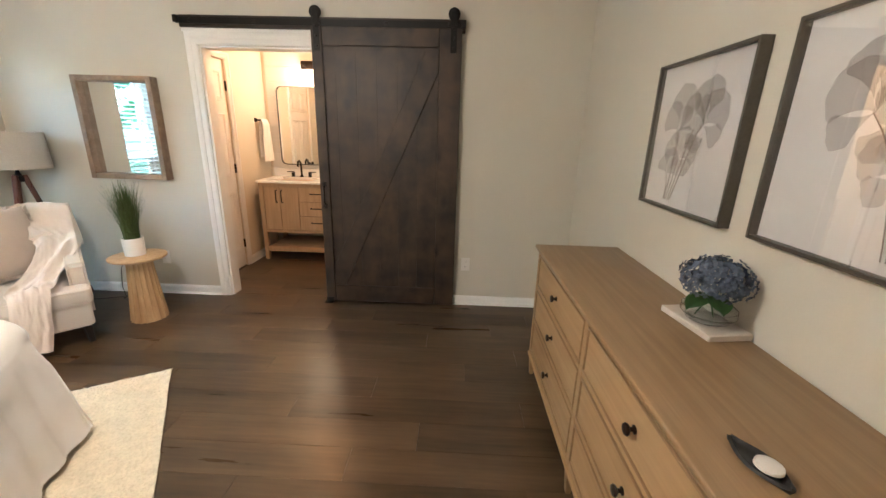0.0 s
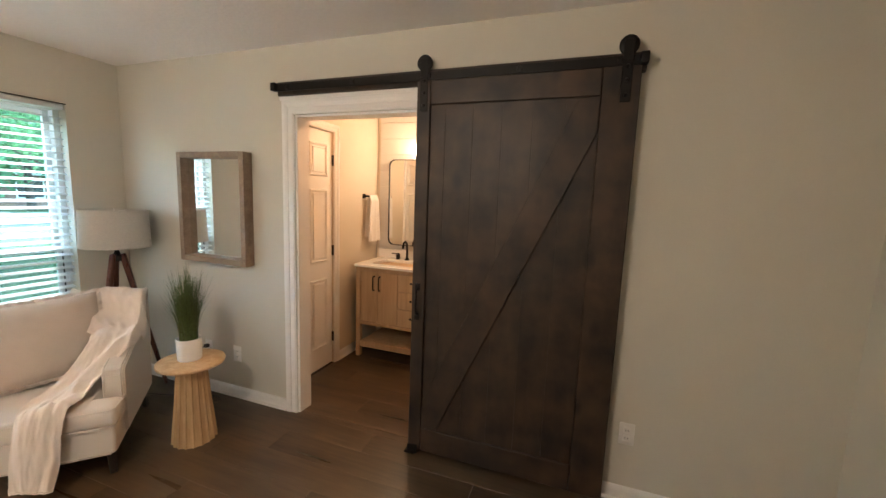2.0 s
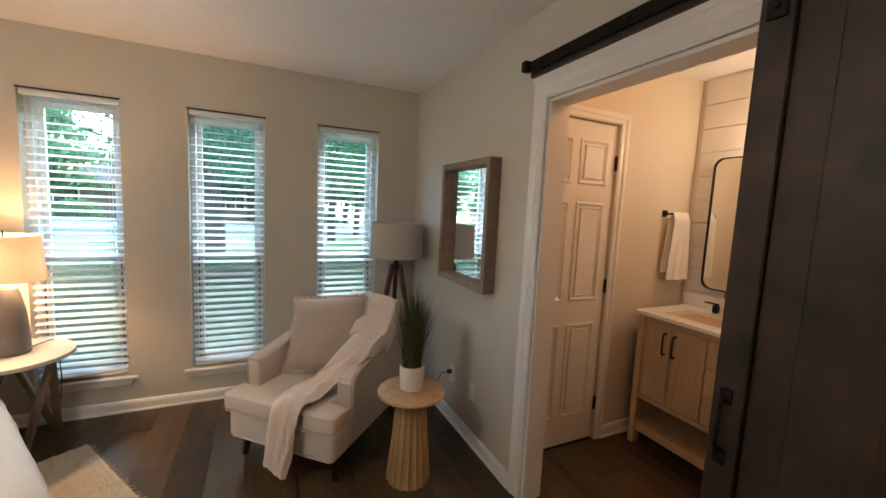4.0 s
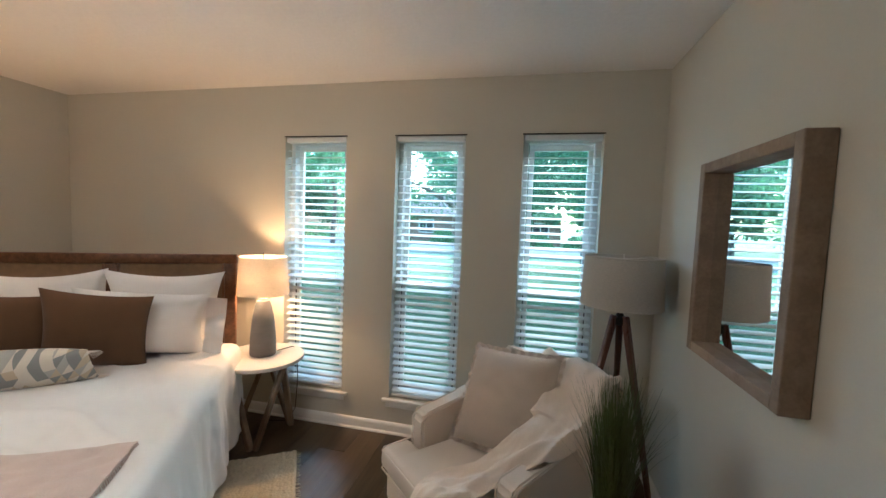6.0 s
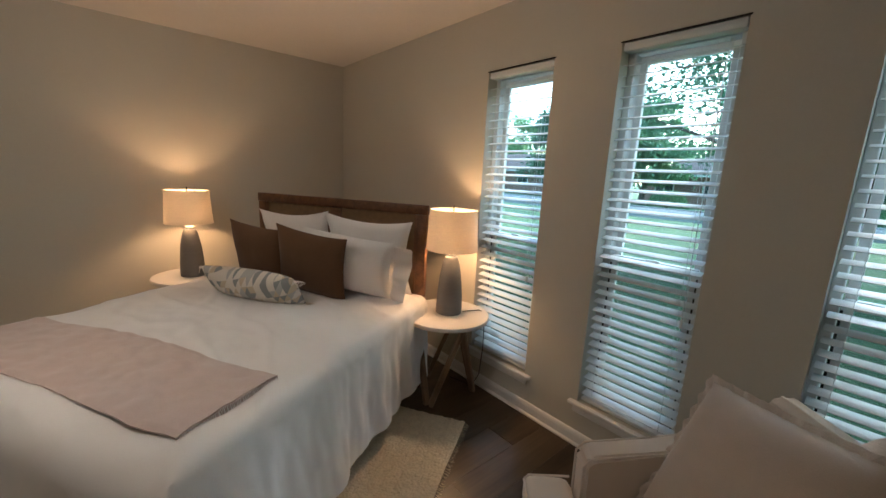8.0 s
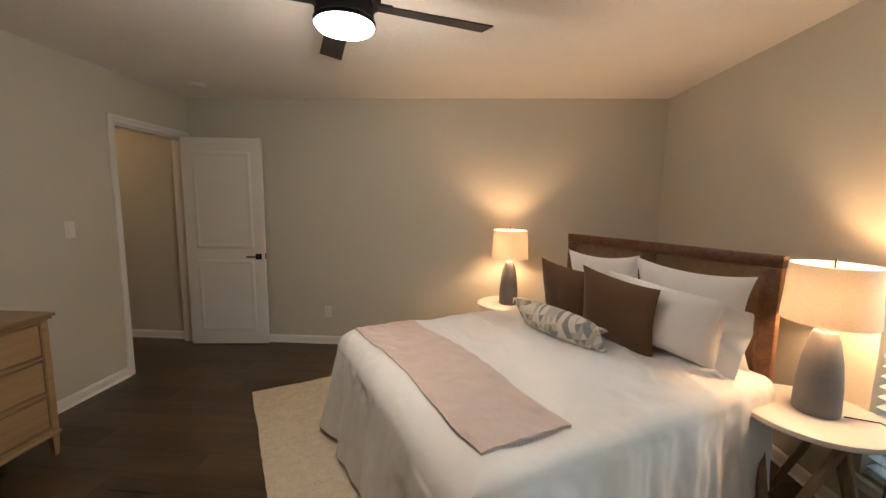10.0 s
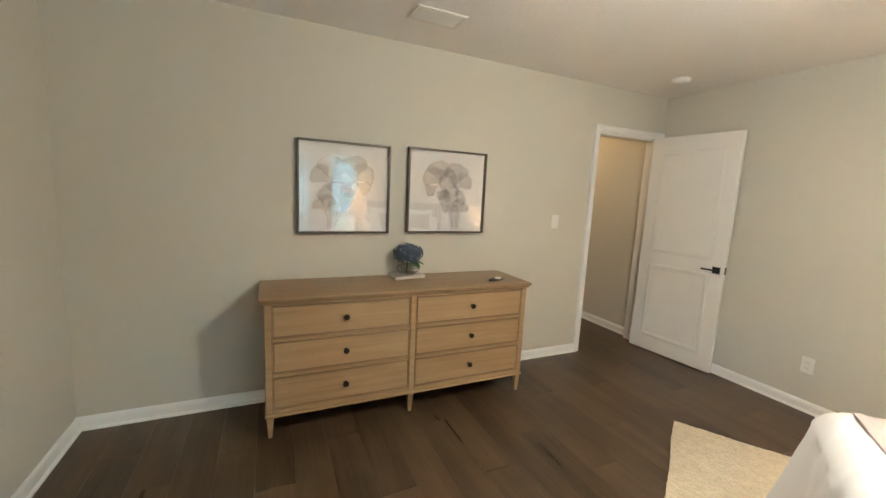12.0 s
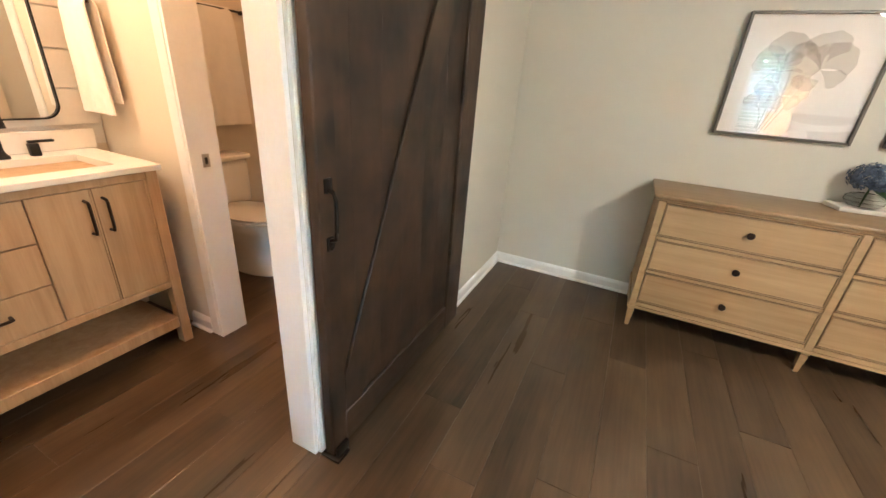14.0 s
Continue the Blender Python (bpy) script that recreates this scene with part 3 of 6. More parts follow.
# ---- windows ----
def window(a, b, n):
    w = thing("window", "white double-hung window with a lowered white slat blind", "window", (WX, (a + b) / 2, 0))
    w["kind"] = "structure"
    w.name = "window_%d" % n
    hw = (b - a) / 2
    x0, x1 = -WT, -0.075
    f = BM()
    for s in (-1, 1):
        box(f, x0 + 0.01, x1, s * hw - (0.001 if s > 0 else 0) - (0.035 if s > 0 else 0) + (0.001 if s < 0 else 0), s * hw + (0.035 if s < 0 else 0) - (0.001 if s > 0 else 0) + 0, W0 + 0.002, W1 - 0.002, 0.003, 1)
    box(f, x0 + 0.01, x1, -hw + 0.037, hw - 0.037, W1 - 0.045, W1 - 0.003, 0.003, 1)
    box(f, x0 + 0.01, x1, -hw + 0.037, hw - 0.037, W0 + 0.003, W0 + 0.04, 0.003, 1)
    part("window_frame", f, "vinyl", w)
    for name, z0, z1, xs in (("upper_sash", 1.03, W1 - 0.047, -0.135), ("lower_sash", W0 + 0.042, 1.07, -0.105)):
        s = BM()
        y0, y1, t = -hw + 0.039, hw - 0.039, 0.032
        box(s, xs - 0.014, xs + 0.014, y0, y0 + t, z0, z1, 0.003, 1)
        box(s, xs - 0.014, xs + 0.014, y1 - t, y1, z0, z1, 0.003, 1)
        box(s, xs - 0.0135, xs + 0.0135, y0 + t, y1 - t, z0, z0 + 0.036, 0.003, 1)
        box(s, xs - 0.0135, xs + 0.0135, y0 + t, y1 - t, z1 - 0.036, z1, 0.003, 1)
        sash = part(name, s, "vinyl", w)
        pane = part("pane", one(xs - 0.002, xs + 0.002, y0 + t - 0.004, y1 - t + 0.004, z0 + 0.03, z1 - 0.03), "pane", sash, smooth=False)
        pane.visible_shadow = False
    part("insect_screen", one(-0.1525, -0.1515, -hw + 0.037, hw - 0.037, W0 + 0.041, 1.05), "insect_mesh", w, "fine grey insect screen", smooth=False)
    for s in (-1, 1):
        p, q = sorted((s * (hw - 0.038), s * (hw - 0.046)))
        part("side_track", one(-0.0895, -0.0875, p, q, W0 + 0.045, 1.03), "cord", w, "dark sash balance track")
    part("latch", one(-0.098, -0.085, -0.03, 0.03, 1.06, 1.078, 0.004), "vinyl", w)
    part("window_stool", one(-0.072, 0.028, -hw - 0.045, hw + 0.045, W0 - 0.022, W0 - 0.001, 0.005), "trim", w)
    part("apron", one(0.001, 0.012, -hw - 0.02, hw + 0.02, W0 - 0.062, W0 - 0.024, 0.003), "trim", w)
    # blind
    bl = thing("window_blind", "white faux-wood slat blind, lowered, slats open", "blind", (WX, (a + b) / 2, 0), group="blinds on the windows")
    part("headrail", one(-0.065, -0.006, -hw + 0.006, hw - 0.006, W1 - 0.040, W1 - 0.004, 0.004), "blind", bl)
    # black strip stands in for the shadow line over the headrail
    part("valance_shadow_gap", one(-0.004, 0.003, -hw - 0.006, hw + 0.006, W1 - 0.0035, W1 + 0.003, 0.001), "black", bl, "thin black strip standing in for the shadow gap above the blind")
    part("bottom_rail", one(-0.064, -0.010, -hw + 0.012, hw - 0.012, W0 + 0.012, W0 + 0.03, 0.005), "blind", bl)
    pitch, z = 0.0475, W0 + 0.055
    first = None
    while z < W1 - 0.055:
        if first is None:
            def slat(u, v):
                return (-0.0245 + 0.049 * u, (-hw + 0.012) + (2 * hw - 0.024) * v, 0.0035 * math.sin(math.pi * u) + 0.008 * (0.5 - u))
            first = part("slat", grid(slat, 4, 1, 0.0028), "blind", bl)
            me = first
        else:
            first = again("slat", me, bl)
        first.matrix_basis = Matrix.Translation((-0.037, 0, z)) @ Matrix.Rotation(radians(TILT_SLAT + random.uniform(-1.5, 1.5)), 4, "Y")
        z += pitch
    for y in (-hw + 0.07, hw - 0.07):
        c = BM()
        for x in (-0.064, -0.011):
            tube(c, [(x, y, W0 + 0.03), (x, y, W1 - 0.06)], 0.0009, 4)
        part("ladder_cord", c, "blind", bl)
    c = tube(BM(), [(-0.004, hw - 0.05, W1 - 0.065), (-0.003, hw - 0.05, 0.86)], 0.0012, 5)
    box(c, -0.009, 0.003, hw - 0.056, hw - 0.044, 0.82, 0.86, 0.003)
    part("pull_cord", c, "blind", bl)


TILT_SLAT = 5
for i, (a, b) in enumerate(WINDOWS):
    window(a, b, i + 1)


# ---- outdoors, west of the windows ----
GZ = -0.35


def outside():
    lawn = bpy.data.materials.new("lawn")
    lawn.use_nodes = True
    n, l = nodes_of(lawn)
    b = n["Principled BSDF"]
    tc, a, c, r = n.new("ShaderNodeTexCoord"), n.new("ShaderNodeTexNoise"), n.new("ShaderNodeTexNoise"), n.new("ShaderNodeValToRGB")
    a.inputs["Scale"].default_value, c.inputs["Scale"].default_value = 0.35, 9.0
    a.inputs["Detail"].default_value = 6
    l.new(tc.outputs["Object"], a.inputs["Vector"])
    l.new(tc.outputs["Object"], c.inputs["Vector"])
    ad = n.new("ShaderNodeMath")
    ad.operation = "MULTIPLY_ADD"
    ad.inputs[1].default_value = 0.5
    l.new(c.outputs["Fac"], ad.inputs[0])
    l.new(a.outputs["Fac"], ad.inputs[2])
    r.color_ramp.elements[0].position, r.color_ramp.elements[1].position = 0.5, 1.0
    r.color_ramp.elements[0].color, r.color_ramp.elements[1].color = (0.030, 0.078, 0.020, 1), (0.085, 0.155, 0.048, 1)
    l.new(ad.outputs[0], r.inputs["Fac"])
    l.new(r.outputs["Color"], b.inputs["Base Color"])
    b.inputs["Roughness"].default_value = 0.9
    bm = BM()

    def gh(x, y):
        near = max(0.0, min(1.0, (-x - 5) / 10))
        return GZ + near * 0.12 * noise.noise(Vector((x * 0.08, y * 0.08, 0)))
    # one sheet to the horizon
    gx = [600, 60, 20, 6, 0, -4, -6, -9, -12, -16, -20, -26, -34, -44, -60, -90, -150, -300, -700]
    gy = [-700, -300, -120, -60, -40, -25, -15, -8, -3, 0, 3, 8, 15, 25, 40, 60, 120, 300, 700]
    vs = [[bm.verts.new((x, y, gh(x, y))) for y in gy] for x in gx]
    for i in range(len(gx) - 1):
        for j in range(len(gy) - 1):
            bm.faces.new((vs[i][j], vs[i][j + 1], vs[i + 1][j + 1], vs[i + 1][j]))
    setting("ground", bm, lawn, "mown green lawn", True)
    asphalt = mat("road_surface", (0.17, 0.17, 0.165), 0.9, var=0.1, scale=0.5, fine=8, bump=0.2)
    concrete = mat("kerb_concrete", (0.30, 0.29, 0.27), 0.9, var=0.1, scale=1, fine=20, bump=0.2)
    setting("road", one(-30.5, -23.5, -200, 200, GZ - 0.2, GZ + 0.09), asphalt, "pale grey asphalt street")
    for x in (-23.45, -30.85):
        setting("kerb", one(x, x + 0.3, -200, 200, GZ - 0.2, GZ + 0.17, 0.03, 2), concrete, "concrete kerb")
    setting("driveway", one(-60, -30.9, 9, 14, GZ - 0.2, GZ + 0.13), concrete, "concrete driveway")

    bark = mat("bark", (0.085, 0.065, 0.05), 0.95, var=0.4, scale=4, fine=25, bump=1.0, bump_dist=0.03, stretch=(1, 1, 0.25))
    leaf = leaf_material("leaf", (0.085, 0.160, 0.075))
    pine = leaf_material("dark_leaf", (0.060, 0.115, 0.070))

    def tree(x, y, height, trunk, spread, low, seed, m=leaf, clumps=46, per=150, size=0.16):
        rnd = random.Random(seed)
        t = thing("tree", "tall leafy tree with a bare lower trunk on the lawn", "tree", (x, y, GZ - 0.05))
        bm = BM()
        pts = [(0.25 * math.sin(k * 0.9 + seed) * k / 6, 0.25 * math.cos(k * 1.3 + seed) * k / 6, height * 0.8 * k / 8) for k in range(9)]
        tube(bm, [(0, 0, 0), *[(p[0], p[1], p[2]) for p in pts[1:]]], trunk, 12, 0.3)
        ends = []
        for k in range(9):
            h = low + (height * 0.75 - low) * k / 8
            a = rnd.uniform(0, 6.28)
            rr = spread * (0.9 - 0.4 * k / 8) * rnd.uniform(0.6, 1)
            e = (rr * math.cos(a), rr * math.sin(a), h + rnd.uniform(0.5, 1.8))
            tube(bm, [(0, 0, h - 0.5), (e[0] * 0.5, e[1] * 0.5, h + 0.5), e], trunk * 0.3, 6, 0.25)
            ends.append(e)
        part("trunk", bm, bark, t)
        cr = []
        faces, verts = [], []
        for k in range(clumps):
            if k < len(ends):
                c = ends[k]
            else:
                a, rr = rnd.uniform(0, 6.28), spread * math.sqrt(rnd.random())
                h = low + 0.3 + (height - low) * rnd.random() ** 1.1
                rr *= math.sqrt(max(0.1, 1 - ((h - low) / (height - low)) ** 2))
                c = (rr * math.cos(a), rr * math.sin(a), h)
            q = rnd.uniform(0.5, 1.0) * spread * 0.30
            for j in range(per):
                d = Vector((rnd.gauss(0, 1), rnd.gauss(0, 1), rnd.gauss(0, 0.6))) * q * 0.72
                p = Vector(c) + d
                u = Vector((rnd.gauss(0, 1), rnd.gauss(0, 1), rnd.gauss(0, 1))).normalized()
                w = u.orthogonal().normalized()
                s = size * rnd.uniform(0.6, 1.5)
                i = len(verts)
                verts += [p + u * s, p + w * s * 0.5, p - u * s, p - w * s * 0.5]
                faces.append((i, i + 1, i + 2, i + 3))
        me = bpy.data.meshes.new("crown")
        me.from_pydata(verts, [], faces)
        me.materials.append(m)
        ob = new("crown", me)
        ob.parent = t
        ob["kind"] = "stuff"
        return t

    tree(-19.5, 5.0, 12, 0.20, 4.4, 2.8, 3, leaf, 100, 380, 0.075)
    tree(-19.5, 10.5, 12, 0.2, 4.0, 2.8, 5, leaf, 60, 300, 0.09)
    tree(-14.3, 0.62, 11, 0.30, 3.9, 2.5, 6, pine, 120, 420, 0.060)
    tree(-26.0, -11.0, 11, 0.18, 2.6, 3.4, 9, leaf, 40, 260, 0.09)
    # low dark mound on the lawn, its outline slightly uneven
    bed = lathe([(0.66, -0.05), (0.64, 0.02), (0.45, 0.06), (0, 0.08)], 28, wave=lambda a, z: 1 + 0.08 * math.sin(3 * a) + 0.04 * math.sin(7 * a))
    mulch = mat("dark_mound", (0.055, 0.042, 0.038), 0.95, var=0.5, scale=9, fine=60, bump=1.0, bump_dist=0.02)
    mb = thing("lawn_mound", "low round dark mound on the lawn", "mulch bed", (-10.5, 1.42, GZ + 0.03))
    part("mound", bed, mulch, mb)
    tree(-18.5, 19.5, 12, 0.2, 4.5, 2.8, 7, leaf, 60, 260, 0.1)
    tree(-21.5, 6.6, 10, 0.17, 3.0, 2.6, 17, leaf, 50, 260, 0.09)
    k = 20
    for x, y, h, s in ((-36, -34, 10, 4.5), (-39, -22, 9, 4), (-36, -12, 8, 3.2), (-52, -9, 13, 5), (-38, 1, 10, 4), (-50, 6, 14, 5), (-37, 17, 10, 4.5), (-50, 22, 14, 6), (-38, 30, 11, 5), (-42, 44, 12, 6), (-55, 36, 14, 6), (-54, -26, 14, 6), (-40, 62, 12, 6), (-37, 9.0, 7, 2.5), (-60, 60, 14, 7), (-60, -45, 12, 6), (-60, -2, 15, 6), (-62, 14, 15, 6)):
        tree(x, y, h, 0.25, s, 1.6, k, pine if k % 3 == 0 else leaf, 48, 170, 0.22)
        k += 1

    def bush(x, y, r, h, seed):
        rnd = random.Random(seed)
        t = thing("bush", "rounded clipped green shrub near the houses", "bush", (x, y, GZ))
        verts, faces = [], []
        for j in range(1500):
            a, e = rnd.uniform(0, 6.28), rnd.random()
            q = rnd.uniform(0.8, 1.02) * (1 + 0.15 * noise.noise(Vector((a * 2, e * 3, seed))))
            p = Vector((r * q * math.cos(a) * math.sqrt(1 - e * e * 0.9), r * q * math.sin(a) * math.sqrt(1 - e * e * 0.9), h * e * q + 0.05))
            u = Vector((rnd.gauss(0, 1), rnd.gauss(0, 1), rnd.gauss(0, 1))).normalized()
            w = u.orthogonal().normalized()
            s = 0.09 * rnd.uniform(0.6, 1.5)
            i = len(verts)
            verts += [p + u * s, p + w * s * 0.6, p - u * s, p - w * s * 0.6]
            faces.append((i, i + 1, i + 2, i + 3))
        me = bpy.data.meshes.new("foliage")
        me.from_pydata(verts, [], faces)
        me.materials.append(leaf)
        ob = new("foliage", me)
        ob.parent = t
        ob["kind"] = "stuff"
        st = part("stems", tube(BM(), [(0, 0, 0), (0, 0, h * 0.6)], 0.08, 6, 0.5), bark, t)

    for i, (x, y, r, h) in enumerate(((-33.5, -9, 1.4, 1.3), (-33, -4.5, 1.2, 1.2), (-33.8, 3.0, 1.5, 1.3), (-33.5, 6.5, 1.2, 1.1), (-34, 24, 1.6, 1.4), (-33.5, 19, 1.3, 1.2), (-34, 33, 1.5, 1.4), (-34, -17, 1.6, 1.4))):
        bush(x, y, r, h, i)

    brick = mat("house_brick", (0.28, 0.17, 0.13), 0.85, var=0.25, scale=1, fine=12, bump=0.3)
    roof = mat("roof_shingle", (0.17, 0.12, 0.105), 0.9, var=0.2, scale=1, fine=10, bump=0.4)
    dark = mat("house_window_glass", (0.03, 0.04, 0.05), 0.08, var=0.1, bump=0)

    def house(x, y, w, d, seed):
        h = thing("house", "single-storey brick house with a low brown hip roof across the street", "house", (x, y, GZ))
        part("wall", one(-d / 2, d / 2, -w / 2, w / 2, 0, 2.7), brick, h)
        bm = BM()
        o = 0.5
        b = [bm.verts.new(p) for p in ((-d / 2 - o, -w / 2 - o, 2.65), (d / 2 + o, -w / 2 - o, 2.65), (d / 2 + o, w / 2 + o, 2.65), (-d / 2 - o, w / 2 + o, 2.65))]
        t = [bm.verts.new((0, -w / 2 + d / 2, 4.9)), bm.verts.new((0, w / 2 - d / 2, 4.9))]
        bm.faces.new(b[::-1])
        for f in ((b[0], b[1], t[0]), (b[1], b[2], t[1], t[0]), (b[2], b[3], t[1]), (b[3], b[0], t[0], t[1])):
            bm.faces.new(f)
        part("roof", bm, roof, h, smooth=False)
        part("fascia", one(d / 2 + o - 0.02, d / 2 + o + 0.03, -w / 2 - o, w / 2 + o, 2.5, 2.68), "trim", h)
        n = int(w // 3.2)
        for i in range(n):
            yy = -w / 2 + (i + 0.5) * w / n
            if i == n // 2:
                dr = part("door", one(d / 2 - 0.05, d / 2 + 0.04, yy - 0.5, yy + 0.5, 0.1, 2.2), "trim", h)
                continue
            fr = part("window", one(d / 2 - 0.05, d / 2 + 0.05, yy - 0.8, yy + 0.8, 0.8, 2.2), "trim", h)
            part("pane", one(d / 2 + 0.052, d / 2 + 0.06, yy - 0.7, yy - 0.04, 0.9, 2.1), dark, fr)
            part("pane", one(d / 2 + 0.052, d / 2 + 0.06, yy + 0.04, yy + 0.7, 0.9, 2.1), dark, fr)

    house(-44, -4, 19, 9, 1)
    house(-43, 26, 20, 9, 2)
    house(-45, -32, 18, 9, 3)
    house(-45, 54, 20, 9, 4)


outside()
# unseen rest of the house, added as blocks to shade the ground by the windows
setting("eave_blocker", one(WX - 0.5, WX - WT - 0.001, SY - 3, NY + 4, H + 0.1, H + 0.25), "trim", "unseen white block shading the window wall")
setting("roof_blocker", one(WX - WT, EX + 5.5, SY - 3, 8.5, H + 0.081, H + 0.6), "subfloor", "unseen block above the rooms that keeps out daylight")
setting("side_blocker", one(WX - WT, WX - WT + 0.1, NY + NT + 0.001, 8.5, -0.4, H + 0.08), "wall", "unseen block beside the bathroom that keeps out daylight")


# ---- bathroom light ----
lamp("vanity_light", (-1.55, 4.58, 1.96), 0.055, (1.0, 0.43, 0.15), 0.06)
# added fill under the ceiling, no fitting seen, brightens the bathroom floor
lamp("bathroom_fill", (-1.35, 3.72, 2.34), 0.47, (1.0, 0.41, 0.135), 0.10)
# added fill behind the partition, out of view and without a fitting
lamp("toilet_room_fill", (-0.1, 4.3, 2.25), 0.14, (1.0, 0.48, 0.20), 0.08)
# added unseen lamp, no fitting, to brighten the passage beyond the door
lamp("hall_fill", (2.2, -0.7, 2.3), 0.36, (1.0, 0.60, 0.28), 0.08)


# ---- barn door and rail ----
def barn_door():
    d = thing("barn_door", "dark-stained knotty wood sliding barn door, half over the doorway", "door", ((BDX0 + BDX1) / 2, 3.132, 0.012))
    hw, top = (BDX1 - BDX0) / 2, 2.115
    n, w = 7, (2 * hw - 0.02) / 7
    for i in range(n):
        x = -hw + 0.01 + i * w
        part("plank", one(x + 0.0001, x + w - 0.0001, -0.004, 0.018, 0.012, top - 0.01, 0.0006, 1), "barn", d)
    for name, x0, x1 in (("stile", -hw, -hw + 0.078), ("stile", hw - 0.16, hw)):
        part(name, one(x0, x1, -0.019, 0.020, 0, top, 0.004, 1), "barn", d)
    for z0, z1 in ((0.001, 0.145), (1.99, top - 0.001)):
        part("rail_board", one(-hw + 0.079, hw - 0.161, -0.0185, 0.0195, z0, z1, 0.004, 1), "barn_h", d)
    # diagonal brace, low at the handle side
    bm = BM()
    ax, bx = -hw + 0.08, -hw + 0.17
    cx, dx = hw - 0.25, hw - 0.162
    z0, z1 = 0.147, 1.988
    vs = []
    for y in (-0.0175, -0.0045):
        vs.append([bm.verts.new((x, y, z)) for x, z in ((ax, z0), (bx, z0), (dx, z1 - 0.16), (dx, z1), (cx, z1), (ax, z0 + 0.16))])
    bm.faces.new(vs[0])
    bm.faces.new(vs[1][::-1])
    for i in range(6):
        bm.faces.new((vs[0][i], vs[0][(i + 1) % 6], vs[1][(i + 1) % 6], vs[1][i]))
    bmesh.ops.bevel(bm, geom=list(bm.edges), offset=0.002, segments=1, affect="EDGES")
    part("brace", bm, "barn", d)
    # handle
    hx = -hw + 0.036
    h = tube(BM(), [(hx, -0.022, 0.985), (hx, -0.04, 0.978), (hx, -0.047, 0.955), (hx, -0.047, 0.865), (hx, -0.04, 0.842), (hx, -0.022, 0.835)], 0.0065, 8)
    for z in (0.825, 0.995):
        box(h, hx - 0.015, hx + 0.015, -0.024, -0.0195, z - 0.021, z + 0.021, 0.004)
        for s in (-1, 1):
            box(h, hx - 0.004, hx + 0.004, -0.027, -0.0235, z + s * 0.014 - 0.0035, z + s * 0.014 + 0.0035, 0.001, 1)
    part("handle", h, "black", d, "black iron pull handle")
    for x in (-hw + 0.04, hw - 0.06):
        s = one(x - 0.022, x + 0.022, -0.0255, -0.0195, 1.955, 2.13, 0.002, 1)
        box(s, x - 0.022, x + 0.022, -0.0255, -0.019, 2.13, 2.225, 0.002, 1)
        hg = part("hanger", s, "black", d, "black iron strap hanger")
        wh = lathe([(0.001, -0.009), (0.038, -0.009), (0.042, -0.006), (0.034, 0), (0.042, 0.006), (0.038, 0.009), (0.001, 0.009)], 24)
        bmesh.ops.transform(wh, matrix=pose(x, -0.015, 2.202, 90), verts=wh.verts)
        part("wheel", wh, "black", hg)
        for z in (1.985, 2.05, 2.11):
            bt = lathe([(0.009, 0), (0.009, 0.004), (0.006, 0.008), (0.0, 0.009)], 10)
            bmesh.ops.transform(bt, matrix=pose(x, -0.0255, z, 90), verts=bt.verts)
            part("bolt", bt, "black", hg)
        cap = one(x - 0.013, x + 0.013, -0.0255, -0.019, 2.225, 2.243, 0.005)
        part("hanger_tip", cap, "black", hg)


BDX0, BDX1 = -1.018, 0.064
barn_door()
r = thing("barn_door_rail", "black flat iron barn door rail bolted to a dark header board", "rail", (-0.955, NY, 2.13))
part("header_board", one(-1.03, 1.04, -0.042, -0.001, -0.022, 0.058, 0.003, 1), "barn_h", r)
part("track", one(-1.03, 1.04, -0.066, -0.060, -0.004, 0.040, 0.001, 1), "black", r)
for x in (-0.93, -0.47, 0.0, 0.48, 0.93):
    part("spacer", one(x - 0.014, x + 0.014, -0.072, -0.042, 0.006, 0.030, 0.004), "black", r)
for x in (-1.02, 1.03):
    part("end_stop", one(x - 0.022, x + 0.012, -0.09, -0.05, -0.002, 0.046, 0.004), "black", r)
g = thing("door_floor_guide", "small black floor guide under the barn door", "door guide", (-0.985, 3.132, 0))
part("bracket", one(-0.03, 0.03, -0.038, -0.024, 0.0, 0.05, 0.003), "black", g)
part("roller", one(-0.045, 0.02, -0.05, 0.03, 0.0, 0.011, 0.003), "black", g)


# ---- panelled doors ----
def panel(bm, x0, x1, z0, z1, y, s, raised=True, w=0.013):
    """A moulded panel on a door's face at y, facing s."""
    prof = [(-w, 0.0), (-w * 0.6, 0.007), (0, 0.008), (w * 0.5, 0.003), (w, -0.004)]
    path = []
    cx, cz = (x0 + x1) / 2, (z0 + z1) / 2
    rings = []
    for x, z, ox, oz in ((x0, z0, 1, 1), (x1, z0, -1, 1), (x1, z1, -1, -1), (x0, z1, 1, -1)):
        rings.append([bm.verts.new((x + ox * a, y + s * b, z + oz * a)) for a, b in prof])
    for i in range(4):
        a, b = rings[i], rings[(i + 1) % 4]
        for j in range(len(prof) - 1):
            bm.faces.new((a[j], b[j], b[j + 1], a[j + 1]))
    if raised:
        box(bm, x0 + w + 0.012, x1 - w - 0.012, y, y + s * 0.006, z0 + w + 0.012, z1 - w - 0.012, 0.004, 1)


